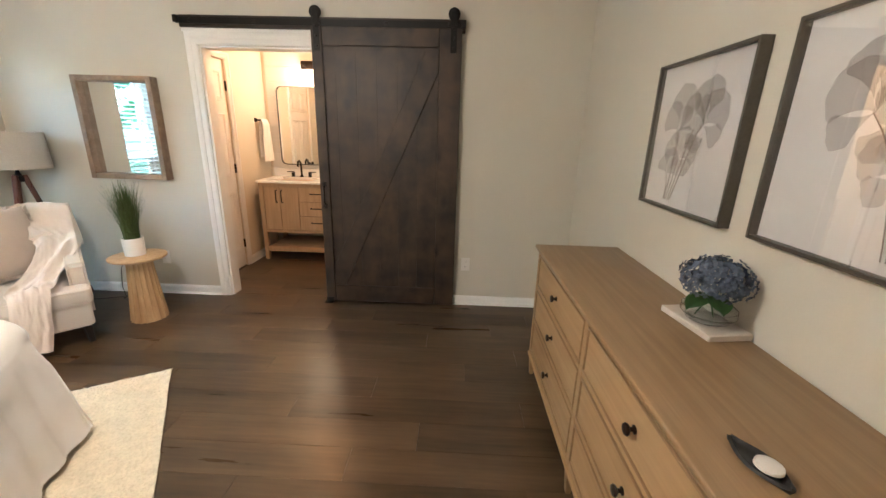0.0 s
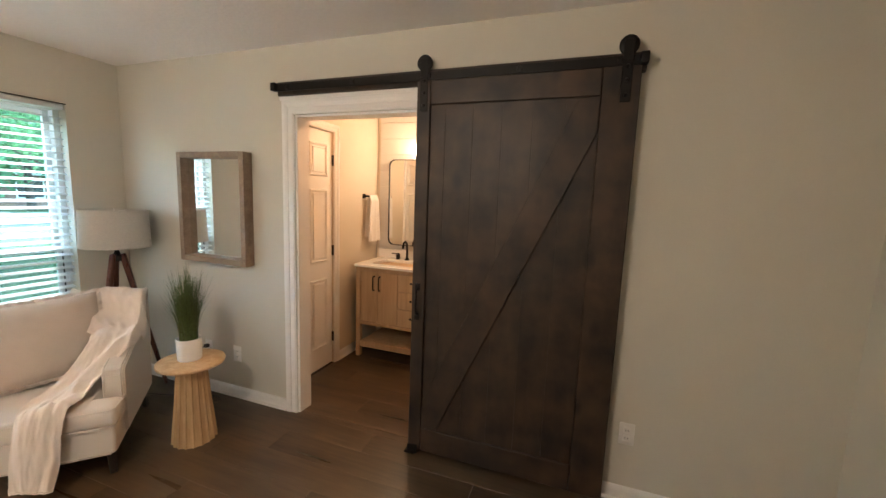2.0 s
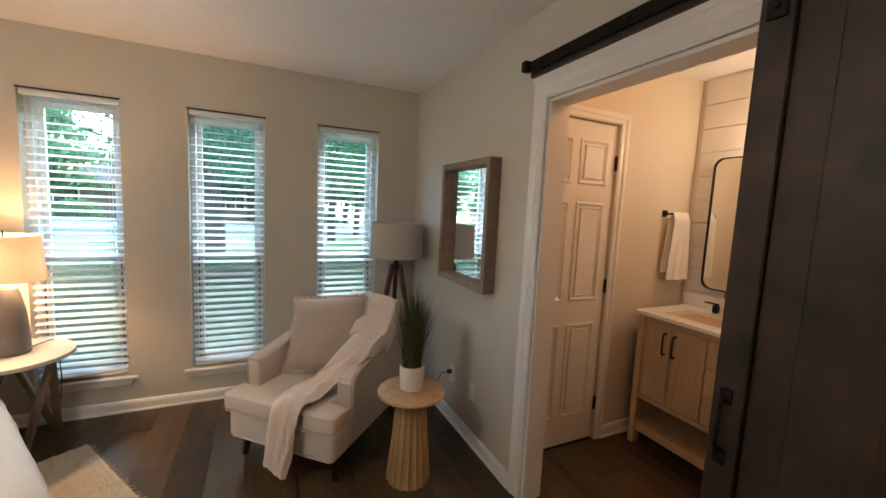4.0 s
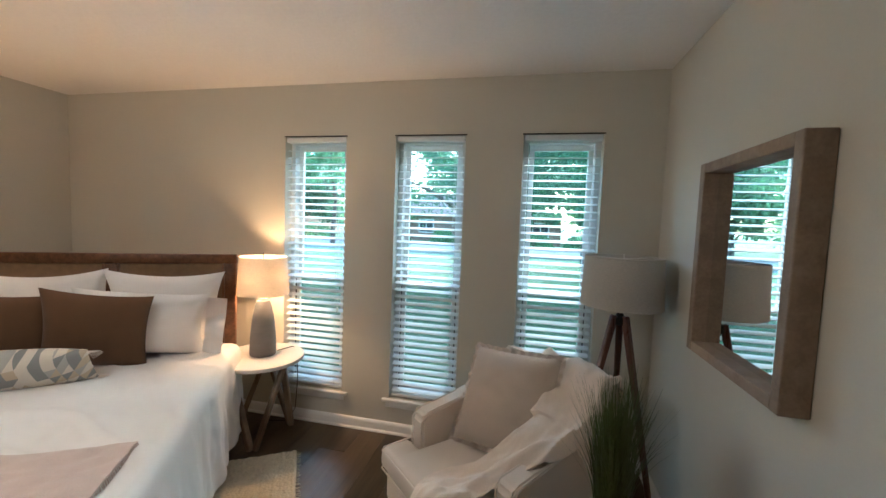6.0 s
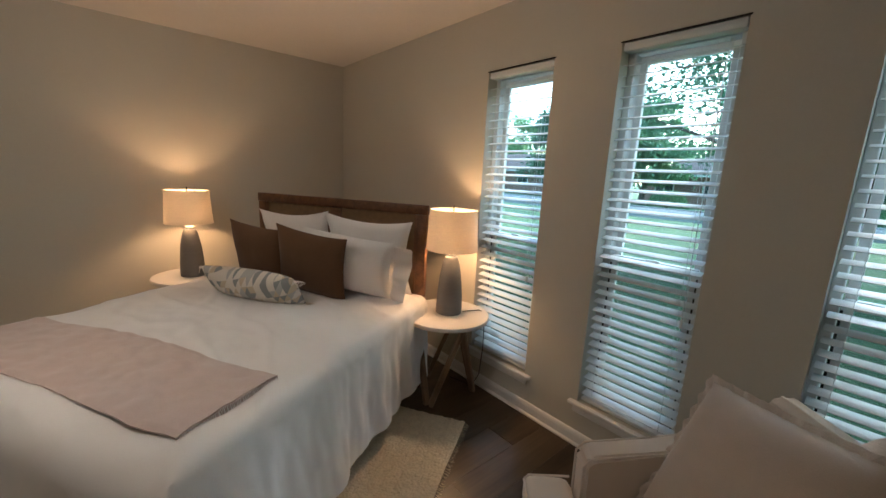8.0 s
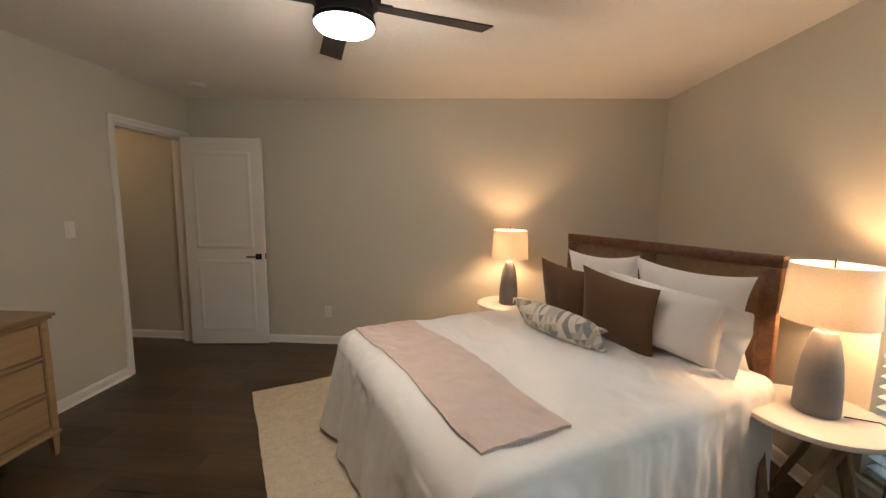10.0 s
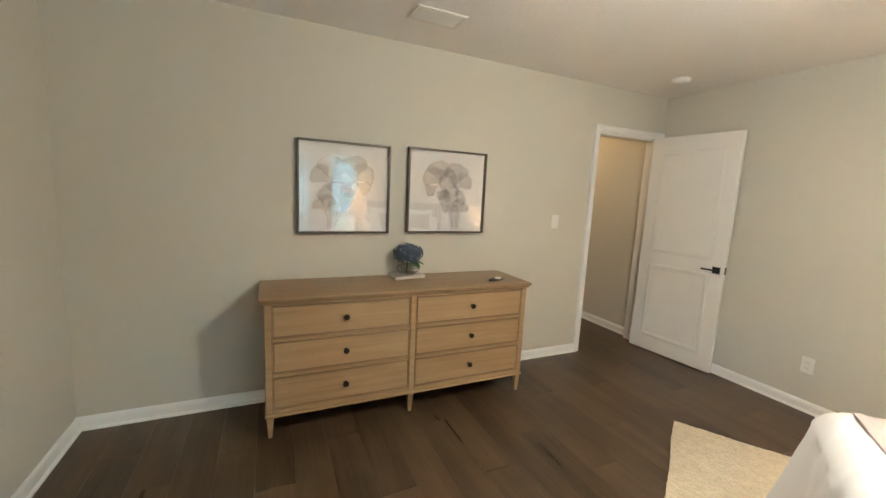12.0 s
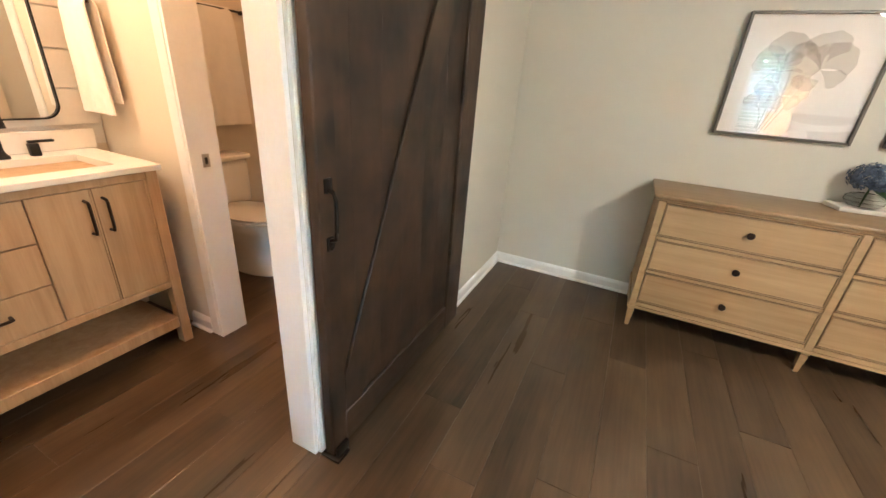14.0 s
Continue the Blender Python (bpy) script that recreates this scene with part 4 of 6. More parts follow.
def closet_door():
    d = thing("closet_door", "closed white six-panel closet door with black hinges", "door", (BX0 - 0.03, 0, 0.008))
    m = Matrix.Rotation(radians(90), 4, "Z")
    bm = one(3.318, 3.962, -0.017, 0.017, 0, 2.015, 0.002, 1)
    body = BM()
    panels = [(0.085, 0.285), (0.365, 0.565)]
    for a, b in panels:
        for z0, z1 in ((0.20, 0.78), (0.95, 1.53), (1.66, 1.90)):
            panel(body, 3.318 + a, 3.318 + b, z0, z1, -0.018, -1)
    for x in (bm, body):
        bmesh.ops.transform(x, matrix=Matrix.Rotation(radians(90), 4, "Z"), verts=x.verts)
    part("slab", bm, "door_white", d)
    part("panel_moulding", body, "door_white", d)
    for z in (0.24, 1.02, 1.79):
        part("hinge", one(0.014, 0.034, 3.957, 3.973, z - 0.045, z + 0.045, 0.003, 1), "bronze", d)
    k = lathe([(0.022, 0), (0.022, 0.006), (0.009, 0.01), (0.009, 0.03), (0.024, 0.04), (0.026, 0.052), (0.018, 0.062), (0, 0.064)], 20)
    bmesh.ops.transform(k, matrix=pose(0.018, 3.38, 0.93, 0, 90), verts=k.verts)
    part("door_knob", k, "bronze", d)


closet_door()


def hall_door():
    d = thing("bedroom_door", "open white two-panel bedroom door with a black lever", "door", (EX - 0.03, -1.175, 0.01), 186.0)
    part("slab", one(0.0, 0.745, -0.018, 0.018, 0, 2.02, 0.002, 1), "door_white", d)
    for s in (1, -1):
        bm = BM()
        for z0, z1 in ((0.16, 0.83), (0.99, 1.87)):
            panel(bm, 0.125, 0.62, z0, z1, s * 0.018, s, False, 0.024)
        part("panel_moulding", bm, "door_white", d)
    for s in (1, -1):
        h = one(0.66, 0.715, s * 0.018, s * 0.024, 0.86, 0.915, 0.004)
        tube(h, [(0.688, s * 0.022, 0.888), (0.688, s * 0.055, 0.888)], 0.009, 10)
        box(h, 0.58, 0.70, s * 0.050 - 0.006, s * 0.050 + 0.006, 0.881, 0.895, 0.004)
        part("lever", h, "black", d, "black square lever handle")
    part("latch_plate", one(0.7445, 0.747, -0.012, 0.012, 0.86, 0.92, 0.001, 1), "black", d)
    for z in (0.25, 1.0, 1.8):
        part("hinge", one(-0.012, 0.003, 0.008, 0.024, z - 0.045, z + 0.045, 0.003, 1), "black", d)


hall_door()


# ---- dresser ----
def dresser():
    X0, X1, Y0, Y1 = 0.545, 0.985, 0.495, 2.205
    T = 0.822
    d = thing("dresser", "light oak six-drawer dresser with dark round knobs against the wall", "dresser", (0, 0, 0))
    top = BM()
    prof = [(0, 0), (0.012, 0.004), (0.018, 0.012), (0.018, 0.022), (0.014, 0.028), (0, 0.03)]
    box(top, X0 - 0.018, X1 + 0.01, Y0 - 0.03, Y1 + 0.03, T - 0.02, T, 0.006, 3)
    box(top, X0 - 0.008, X1 + 0.009, Y0 - 0.018, Y1 + 0.018, T - 0.034, T - 0.0205, 0.005, 2)
    part("top", top, "oak_top", d, "smooth brown oak top")
    c = BM()
    box(c, X0 + 0.018, X1, Y0 + 0.002, Y0 + 0.022, 0.18, T - 0.036, 0.002, 1)
    box(c, X0 + 0.018, X1, Y1 - 0.022, Y1 - 0.002, 0.18, T - 0.036, 0.002, 1)
    box(c, X1 - 0.012, X1 - 0.001, Y0 + 0.023, Y1 - 0.023, 0.18, T - 0.036)
    box(c, X0 + 0.02, X1 - 0.013, Y0 + 0.023, Y1 - 0.023, 0.165, 0.18)
    box(c, X0 + 0.025, X0 + 0.035, Y0 + 0.023, Y1 - 0.023, 0.181, T - 0.037)
    part("carcase", c, "oak", d)
    f = BM()
    mid = (Y0 + Y1) / 2
    for y in (Y0, mid - 0.018, Y1 - 0.036):
        box(f, X0, X0 + 0.02, y, y + 0.036, 0.14, T - 0.036, 0.003, 1)
    rows = [(0.178, 0.362), (0.388, 0.568), (0.594, 0.774)]
    for z0, z1 in ((0.148, 0.172), (0.366, 0.384), (0.572, 0.590), (0.778, T - 0.036)):
        for a, b in ((Y0 + 0.0365, mid - 0.0185), (mid + 0.0185, Y1 - 0.0365)):
            box(f, X0 + 0.0005, X0 + 0.0195, a, b, z0, z1, 0.002, 1)
    part("face_frame", f, "oak", d)
    part("base_moulding", one(X0 - 0.008, X0 + 0.0195, Y0 - 0.006, Y1 + 0.006, 0.128, 0.147, 0.005, 2), "oak", d)
    for y in (Y0 - 0.006, Y1 - 0.012):
        part("side_moulding", one(X0 + 0.0205, X1 + 0.002, y, y + 0.018, 0.128, 0.178, 0.004, 1), "oak", d)
    for a, b in ((Y0 + 0.039, mid - 0.021), (mid + 0.021, Y1 - 0.039)):
        for z0, z1 in rows:
            q = BM()
            box(q, X0 + 0.004, X0 + 0.022, a, b, z0, z1, 0.003, 1)
            dr = part("drawer", q, "oak", d)
            e = BM()
            w = 0.009
            for u0, u1, v0, v1 in ((a, b, z0, z0 + w), (a, b, z1 - w, z1), (a, a + w, z0 + w, z1 - w), (b - w, b, z0 + w, z1 - w)):
                box(e, X0 - 0.003, X0 + 0.006, u0 + 0.0005, u1 - 0.0005, v0 + 0.0005, v1 - 0.0005, 0.003, 2)
            part("bead", e, "oak_top", dr)
            k = lathe([(0.012, 0), (0.012, 0.003), (0.006, 0.006), (0.006, 0.014), (0.015, 0.018), (0.0175, 0.023), (0.0145, 0.028), (0.006, 0.030), (0, 0.030)], 20)
            bmesh.ops.transform(k, matrix=pose(X0 + 0.003, (a + b) / 2, (z0 + z1) / 2 + 0.002, 0, -90), verts=k.verts)
            part("knob", k, "bronze", dr, "dark round metal knob")
    for x in (X0 + 0.02, X1 - 0.025):
        for y in (Y0 + 0.02, mid, Y1 - 0.02):
            part("leg", lathe([(0.012, 0.0), (0.015, 0.006), (0.024, 0.10), (0.026, 0.108), (0.021, 0.112), (0.026, 0.118), (0.026, 0.129)], 4, wave=None), "oak", d).matrix_basis = pose(x, y, 0, 0, 0, 45)


dresser()


# ---- side table, plant ----
def side_table():
    t = thing("side_table", "small round light-wood side table with a fluted tapering base", "side table", (-2.265, 2.705, 0))
    part("tabletop", lathe([(0.165, 0.478), (0.178, 0.483), (0.181, 0.491), (0.178, 0.499), (0.172, 0.501), (0, 0.501)], 48), "table_oak", t)
    part("base", lathe([(0.122, 0.0), (0.118, 0.05), (0.098, 0.24), (0.084, 0.42), (0.082, 0.4775), (0, 0.4775)], 144, wave=lambda a, z: 1 - 0.075 * abs(math.sin(a * 9)) ** 0.6), "table_oak", t)


side_table()


def grass_plant():
    p = thing("potted_grass", "bushy green grass in a white pot on the side table", "potted plant", (-2.285, 2.712, 0.5015))
    part("pot", lathe([(0.060, 0), (0.064, 0.004), (0.067, 0.128), (0.065, 0.131), (0.061, 0.128), (0.059, 0.105), (0, 0.105)], 40), "ceramic_white", p, "white ceramic pot")
    rnd = random.Random(4)
    bm = BM()
    for i in range(560):
        a, r = rnd.uniform(0, 2 * math.pi), 0.05 * math.sqrt(rnd.random())
        x, y = r * math.cos(a), r * math.sin(a)
        h = rnd.uniform(0.26, 0.49) * (1.0 - 0.22 * rnd.random())
        lean = rnd.uniform(0.1, 1.0) ** 1.3 * 0.100 * (0.4 + r / 0.05)
        b = a + rnd.uniform(-0.8, 0.8)
        droop = rnd.uniform(0.0, 0.02) if h > 0.2 else 0
        w = rnd.uniform(0.0022, 0.0042)
        side = Vector((-math.sin(b), math.cos(b), 0))
        prev = None
        for k in range(6):
            t = k / 5
            c = Vector((x + math.cos(b) * lean * t * t, y + math.sin(b) * lean * t * t, 0.106 + h * t - droop * t ** 3))
            ww = w * (1 - t * 0.9)
            pair = (bm.verts.new(c - side * ww), bm.verts.new(c + side * ww))
            if prev:
                bm.faces.new((prev[0], prev[1], pair[1], pair[0]))
            prev = pair
    ob = part("grass_blades", bm, "grass_blade", p, "thin green grass blades", smooth=False)
    ob["kind"] = "stuff"


grass_plant()


# ---- lamps ----
def floor_lamp():
    l = thing("floor_lamp", "unlit tripod floor lamp with reddish legs and a grey linen shade", "floor lamp", (-3.265, 2.925, 0))
    sh = lathe([(0.205, 1.085), (0.195, 1.345)], 56)
    for f in [f for f in sh.faces if len(f.verts) > 4]:
        sh.faces.remove(f)
    bmesh.ops.solidify(sh, geom=list(sh.faces), thickness=0.002)
    part("shade", sh, "shade_grey", l, "grey linen drum shade")
    for z, r in ((1.087, 0.2055), (1.343, 0.196)):
        part("shade_rim", lathe([(r, z - 0.004), (r + 0.0015, z), (r, z + 0.004), (r - 0.003, z)], 56, close=True), "shade_grey", l)
    hub = lathe([(0.03, 0.98), (0.035, 0.985), (0.035, 1.02), (0.02, 1.03), (0.012, 1.06), (0.012, 1.15), (0, 1.15)], 24)
    part("hub", hub, "black", l)
    s = BM()
    for k in range(3):
        a = radians(120 * k + 10)
        tube(s, [(0, 0, 1.335), (0.194 * math.cos(a), 0.194 * math.sin(a), 1.338)], 0.002, 5)
    tube(s, [(0, 0, 1.15), (0, 0, 1.36)], 0.004, 6)
    part("harp", s, "ceramic_white", l)
    for k in range(3):
        a = radians(120 * k - 75)
        part("leg", beam(BM(), (0.25 * math.cos(a), 0.25 * math.sin(a), 0.0), (0.03 * math.cos(a), 0.03 * math.sin(a), 1.03), 0.024, 0.024, 0.036, 0.036, 0.006), "mahogany", l)


floor_lamp()


def table_lamp(x, y, z, n):
    l = thing("table_lamp", "lit grey ceramic table lamp with a white shade on the nightstand", "table lamp", (x, y, z), group="bedside lamps")
    sh = lathe([(0.163, 0.415), (0.147, 0.665)], 56)
    for f in [f for f in sh.faces if len(f.verts) > 4]:
        sh.faces.remove(f)
    bmesh.ops.solidify(sh, geom=list(sh.faces), thickness=0.0015)
    part("shade", sh, "shade_lit", l, "warm white drum shade")
    part("base", lathe([(0.080, 0), (0.083, 0.004), (0.0835, 0.03), (0.081, 0.12), (0.070, 0.24), (0.052, 0.335), (0.040, 0.368), (0.022, 0.378), (0, 0.378)], 48), "lamp_grey", l, "grey ceramic base")
    part("neck", lathe([(0.026, 0.378), (0.030, 0.384), (0.022, 0.396), (0.012, 0.40), (0.012, 0.45), (0, 0.45)], 24), "plastic", l)
    s = BM()
    for k in range(3):
        a = radians(120 * k)
        tube(s, [(0, 0, 0.645), (0.146 * math.cos(a), 0.146 * math.sin(a), 0.652)], 0.0018, 5)
    tube(s, [(0, 0, 0.63), (0, 0, 0.69)], 0.004, 8)
    part("finial", s, "bronze", l)
    bulb = lathe([(0.012, 0.45), (0.016, 0.47), (0.028, 0.51), (0.030, 0.53), (0.022, 0.552), (0, 0.56)], 20)
    b = part("bulb", bulb, M["bulb"], l)
    b.visible_shadow = False
    lamp("lamp_bulb_light", (x, y, z + 0.525), LAMP_W, WARM, 0.035)


M["bulb"] = glow("bulb_glow", (1.0, 0.66, 0.38), 1.6)
LAMP_W = 1.1


def nightstand(x, y, turn):
    t = thing("nightstand", "round nightstand with a white top and crossed weathered-wood legs", "nightstand", (x, y, 0), turn, group="nightstands beside the bed")
    part("tabletop", lathe([(0.262, 0.523), (0.274, 0.527), (0.277, 0.538), (0.274, 0.549), (0.268, 0.552), (0, 0.552)], 56), "ns_top", t, "round white top")
    part("top_ring", lathe([(0.19, 0.510), (0.20, 0.510), (0.20, 0.5265), (0.19, 0.5265)], 40, close=True), "grey_wood", t)
    for k in range(3):
        a = radians(120 * k)
        bb, cc = a + radians(62), a - radians(62)
        for q in (bb, cc):
            lo = Vector((0.205 * math.cos(a), 0.205 * math.sin(a), 0.0))
            hi = Vector((0.185 * math.cos(q), 0.185 * math.sin(q), 0.515))
            sidev = Vector((-math.sin(a), math.cos(a), 0)) * (0.013 if q == bb else -0.013)
            part("leg", beam(BM(), lo + sidev, hi, 0.040, 0.030, 0.038, 0.028, 0.006), "grey_wood", t)


nightstand(-3.30, 0.70, 25)
nightstand(-2.14, -1.04, 80)
table_lamp(-3.32, 0.70, 0.5525, 1)
table_lamp(-2.14, -1.03, 0.5525, 2)


# ---- ceiling fan ----
def ceiling_fan():
    f = thing("ceiling_fan", "black four-blade flush ceiling fan with a round light, lit", "ceiling fan", (-1.212, 0.75, 0))
    part("canopy", lathe([(0.085, H - 0.0005), (0.085, H - 0.04), (0.06, H - 0.06), (0.06, 2.33), (0.115, 2.32), (0.12, 2.30), (0.12, 2.215), (0.11, 2.20), (0, 2.20)], 40), "black", f)
    part("light_ring", lathe([(0.122, 2.1995), (0.127, 2.195), (0.127, 2.184), (0.124, 2.180), (0.117, 2.180), (0.117, 2.1995)], 40, close=True), "black", f)
    o = part("diffuser", lathe([(0.116, 2.19), (0.122, 2.178), (0.112, 2.164), (0.07, 2.154), (0, 2.150)], 40), M["fan_glow"], f)
    part("motor_housing", lathe([(0.13, 2.315), (0.148, 2.31), (0.15, 2.275), (0.128, 2.262), (0.1205, 2.262), (0.1205, 2.315)], 40, close=True), "black", f)
    for k in range(4):
        def bl(u, v):
            return (0.13 + 0.53 * u, (v - 0.5) * (0.095 + 0.025 * u), 2.276 + 0.020 * (v - 0.5))
        b = part("blade", grid(bl, 8, 2, 0.006), "fan_blade", f)
        b.matrix_basis = Matrix.Rotation(radians(24 + 90 * k), 4, "Z")
        part("blade_iron", one(0.09, 0.20, -0.022, 0.022, 2.279, 2.285, 0.002, 1), "black", f).matrix_basis = b.matrix_basis
    lamp("fan_light", (-1.212, 0.75, 2.13), FAN_W, (1.0, 0.80, 0.60), 0.09)


M["fan_glow"] = glow("fan_diffuser", (1.0, 0.90, 0.76), 1.6)
FAN_W = 2.6
ceiling_fan()


# ---- bathroom things ----
def vanity():
    v = thing("bathroom_vanity", "light oak double vanity with an open lower shelf and dark handles", "vanity", (0, 0, 0))
    X0, X1, Y0, Y1, T = -2.075, -0.825, 4.185, BY1 - 0.004, 0.862
    c = BM()
    for a, b in ((X0, X0 + 0.045), (X1 - 0.045, X1)):
        c = BM()
        box(c, a, b, Y0, Y0 + 0.05, 0, T - 0.001, 0.003, 1)
        box(c, a, b, Y1 - 0.05, Y1, 0, T - 0.001, 0.003, 1)
        box(c, a + 0.01, b - 0.01, Y0 + 0.051, Y1 - 0.051, 0.31, T - 0.002)
        part("side_frame", c, "vanity_oak", v)
    b = BM()
    box(b, X0 + 0.046, X1 - 0.046, Y0 + 0.022, Y1 - 0.02, 0.315, T - 0.002)
    part("body", b, "vanity_oak", v)
    r = BM()
    box(r, X0 + 0.046, X1 - 0.046, Y0 + 0.001, Y0 + 0.021, 0.315, 0.345, 0.002, 1)
    box(r, X0 + 0.046, X1 - 0.046, Y0 + 0.001, Y0 + 0.021, 0.828, T - 0.002, 0.002, 1)
    part("face_rail", r, "vanity_oak", v)
    part("shelf", one(X0 + 0.046, X1 - 0.046, Y0 + 0.004, Y1 - 0.01, 0.095, 0.15, 0.003, 1), "vanity_oak", v)
    xs = [X0 + 0.048, -1.852, -1.645, -1.255, -1.065, X1 - 0.048]
    for i, (a, e) in enumerate(((xs[0], xs[1]), (xs[1], xs[2]), (xs[3], xs[4]), (xs[4], xs[5]))):
        d = BM()
        a, e = a + 0.0015, e - 0.0015
        z0, z1 = 0.348, 0.825
        box(d, a, e, Y0 + 0.006, Y0 + 0.020, z0, z1, 0.001, 1)
        w = 0.006
        dd = part("door", d, "vanity_oak", v)
        for s0 in (a, e - w):
            part("edge_strip", one(s0, s0 + w, Y0, Y0 + 0.0055, z0, z1, 0.001), "vanity_oak", dd)
        hx = e - 0.028 if i % 2 == 0 else a + 0.028
        h = tube(BM(), [(hx, Y0 + 0.004, 0.785), (hx, Y0 - 0.024, 0.782), (hx, Y0 - 0.028, 0.772), (hx, Y0 - 0.028, 0.668), (hx, Y0 - 0.024, 0.658), (hx, Y0 + 0.004, 0.655)], 0.0058, 8)
        part("handle", h, "bronze", dd, "dark bronze bar pull")
    for z0, z1 in ((0.348, 0.505), (0.509, 0.665), (0.669, 0.825)):
        d = part("drawer", one(xs[2] + 0.0015, xs[3] - 0.0015, Y0 + 0.003, Y0 + 0.020, z0, z1, 0.002, 1), "vanity_oak", v)
        cx, z = (xs[2] + xs[3]) / 2, (z0 + z1) / 2 + 0.01
        h = tube(BM(), [(cx - 0.062, Y0 + 0.003, z), (cx - 0.06, Y0 - 0.024, z), (cx - 0.052, Y0 - 0.028, z), (cx + 0.052, Y0 - 0.028, z), (cx + 0.06, Y0 - 0.024, z), (cx + 0.062, Y0 + 0.003, z)], 0.0058, 8)
        part("handle", h, "bronze", d, "dark bronze bar pull")
    # worktop with two sunk basins
    w = thing("quartz_worktop", "white quartz vanity top with two sunk rectangular basins", "worktop")
    t = BM()
    TX0, TX1, TY0 = -2.088, -0.812, 4.165
    holes = [(-1.965, -1.535), (-1.35, -0.93)]
    hy0, hy1 = 4.27, 4.56
    cuts = [TX0, *[q for h in holes for q in h], TX1]
    box(t, TX0, TX1, TY0, hy0, T, 0.887, 0.003, 1)
    box(t, TX0, TX1, hy1, BY1 - 0.02, T, 0.887, 0.0, 1)
    for a, e in ((TX0, holes[0][0]), (holes[0][1], holes[1][0]), (holes[1][1], TX1)):
        box(t, a, e, hy0 - 0.002, hy1 + 0.0, T + 0.0005, 0.8868)
    part("slab", t, "counter", w)
    part("backsplash", one(TX0 - 0.03, TX1 + 0.02, BY1 - 0.0395, BY1 - 0.0205, 0.8875, 0.975, 0.003, 1), "counter", w)
    for a, e in holes:
        def bowl(u, q):
            x, y = a - 0.004 + (e - a + 0.008) * u, hy0 - 0.004 + (hy1 - hy0 + 0.008) * q
            k = min(1, min(u, 1 - u, q, 1 - q) * 7)
            return (x, y, 0.873 - 0.12 * math.sin(k * math.pi / 2) ** 0.7)
        part("basin", grid(bowl, 24, 18, 0.006), "porcelain", w)
    for cx in (-1.76, -1.14):
        f = thing("basin_faucet", "black widespread basin faucet with two lever handles", "faucet", (cx, 4.615, 0.8872))
        s = tube(BM(), [(0, 0, 0), (0, 0, 0.12), (0, -0.012, 0.165), (0, -0.045, 0.19), (0, -0.08, 0.178), (0, -0.095, 0.145), (0, -0.098, 0.125)], 0.011, 12)
        part("spout", s, "black", f)
        part("escutcheon", lathe([(0.024, 0), (0.024, 0.006), (0.014, 0.02), (0.012, 0.03)], 20), "black", f)
        for sx in (-0.10, 0.10):
            h = one(sx - 0.016, sx + 0.016, -0.016, 0.016, 0.0, 0.05, 0.004)
            box(h, sx - (0.07 if sx < 0 else 0.014), sx + (0.014 if sx < 0 else 0.07), -0.009, 0.009, 0.052, 0.062, 0.003)
            part("handle", h, "black", f)


vanity()


def rounded(w, h, r, n=7):
    pts = []
    for cx, cz, a0 in ((w / 2 - r, h / 2 - r, 0), (-w / 2 + r, h / 2 - r, 90), (-w / 2 + r, -h / 2 + r, 180), (w / 2 - r, -h / 2 + r, 270)):
        for k in range(n):
            a = radians(a0 + 90 * k / (n - 1))
            pts.append((cx + r * math.cos(a), cz + r * math.sin(a)))
    return pts


def vanity_mirror(cx):
    m = thing("vanity_mirror", "tall mirror with rounded corners and a thin dark metal frame", "mirror", (cx, BY1 - 0.02, 1.452), group="mirrors over the vanity")
    pts = rounded(0.60, 0.85, 0.06)
    prof = [(-0.001, 0.0), (0.007, 0.0), (0.007, 0.028), (-0.001, 0.028)]
    path = []
    for i, (x, z) in enumerate(pts):
        o = Vector((x, 0, z)).normalized()
        q = Vector(((x > 0) - (x < 0), 0, (z > 0) - (z < 0))).normalized()
        path.append(((x, 0, z), q, (0, -1, 0)))
    part("frame", sweep(prof, path, True), "black", m)
    g = BM()
    for y, flip in ((-0.018, False), (-0.004, True)):
        vs = [g.verts.new((x, y, z)) for x, z in pts]
        g.faces.new(vs if not flip else vs[::-1])
    g.verts.ensure_lookup_table()
    k = len(pts)
    for i in range(k):
        g.faces.new((g.verts[i], g.verts[(i + 1) % k], g.verts[k + (i + 1) % k], g.verts[k + i]))
    part("glass", g, "mirror", m, smooth=False)


vanity_mirror(-1.705)
vanity_mirror(-1.195)


def sconce():
    s = thing("vanity_light", "dark bar vanity light with lit glass shades above the mirror", "wall light", (-1.55, BY1 - 0.018, 2.06))
    part("back_plate", one(-0.15, 0.15, -0.045, 0.0, 0.0, 0.085, 0.004), "bronze", s)
    for x in (-0.095, 0.095):
        part("arm", tube(BM(), [(x, -0.04, 0.03), (x, -0.10, 0.03), (x, -0.11, 0.02), (x, -0.11, -0.02)], 0.008, 8), "bronze", s)
        gl = lathe([(0.022, -0.02), (0.038, -0.05), (0.048, -0.13), (0.046, -0.155), (0.02, -0.16), (0, -0.16)], 24)
        ob = part("shade", gl, M["sconce_glow"], s)
        ob.matrix_basis = Matrix.Translation((x, -0.11, 0))
        ob.visible_shadow = False


M["sconce_glow"] = glow("sconce_glass_glow", (1.0, 0.74, 0.46), 0.9)
sconce()


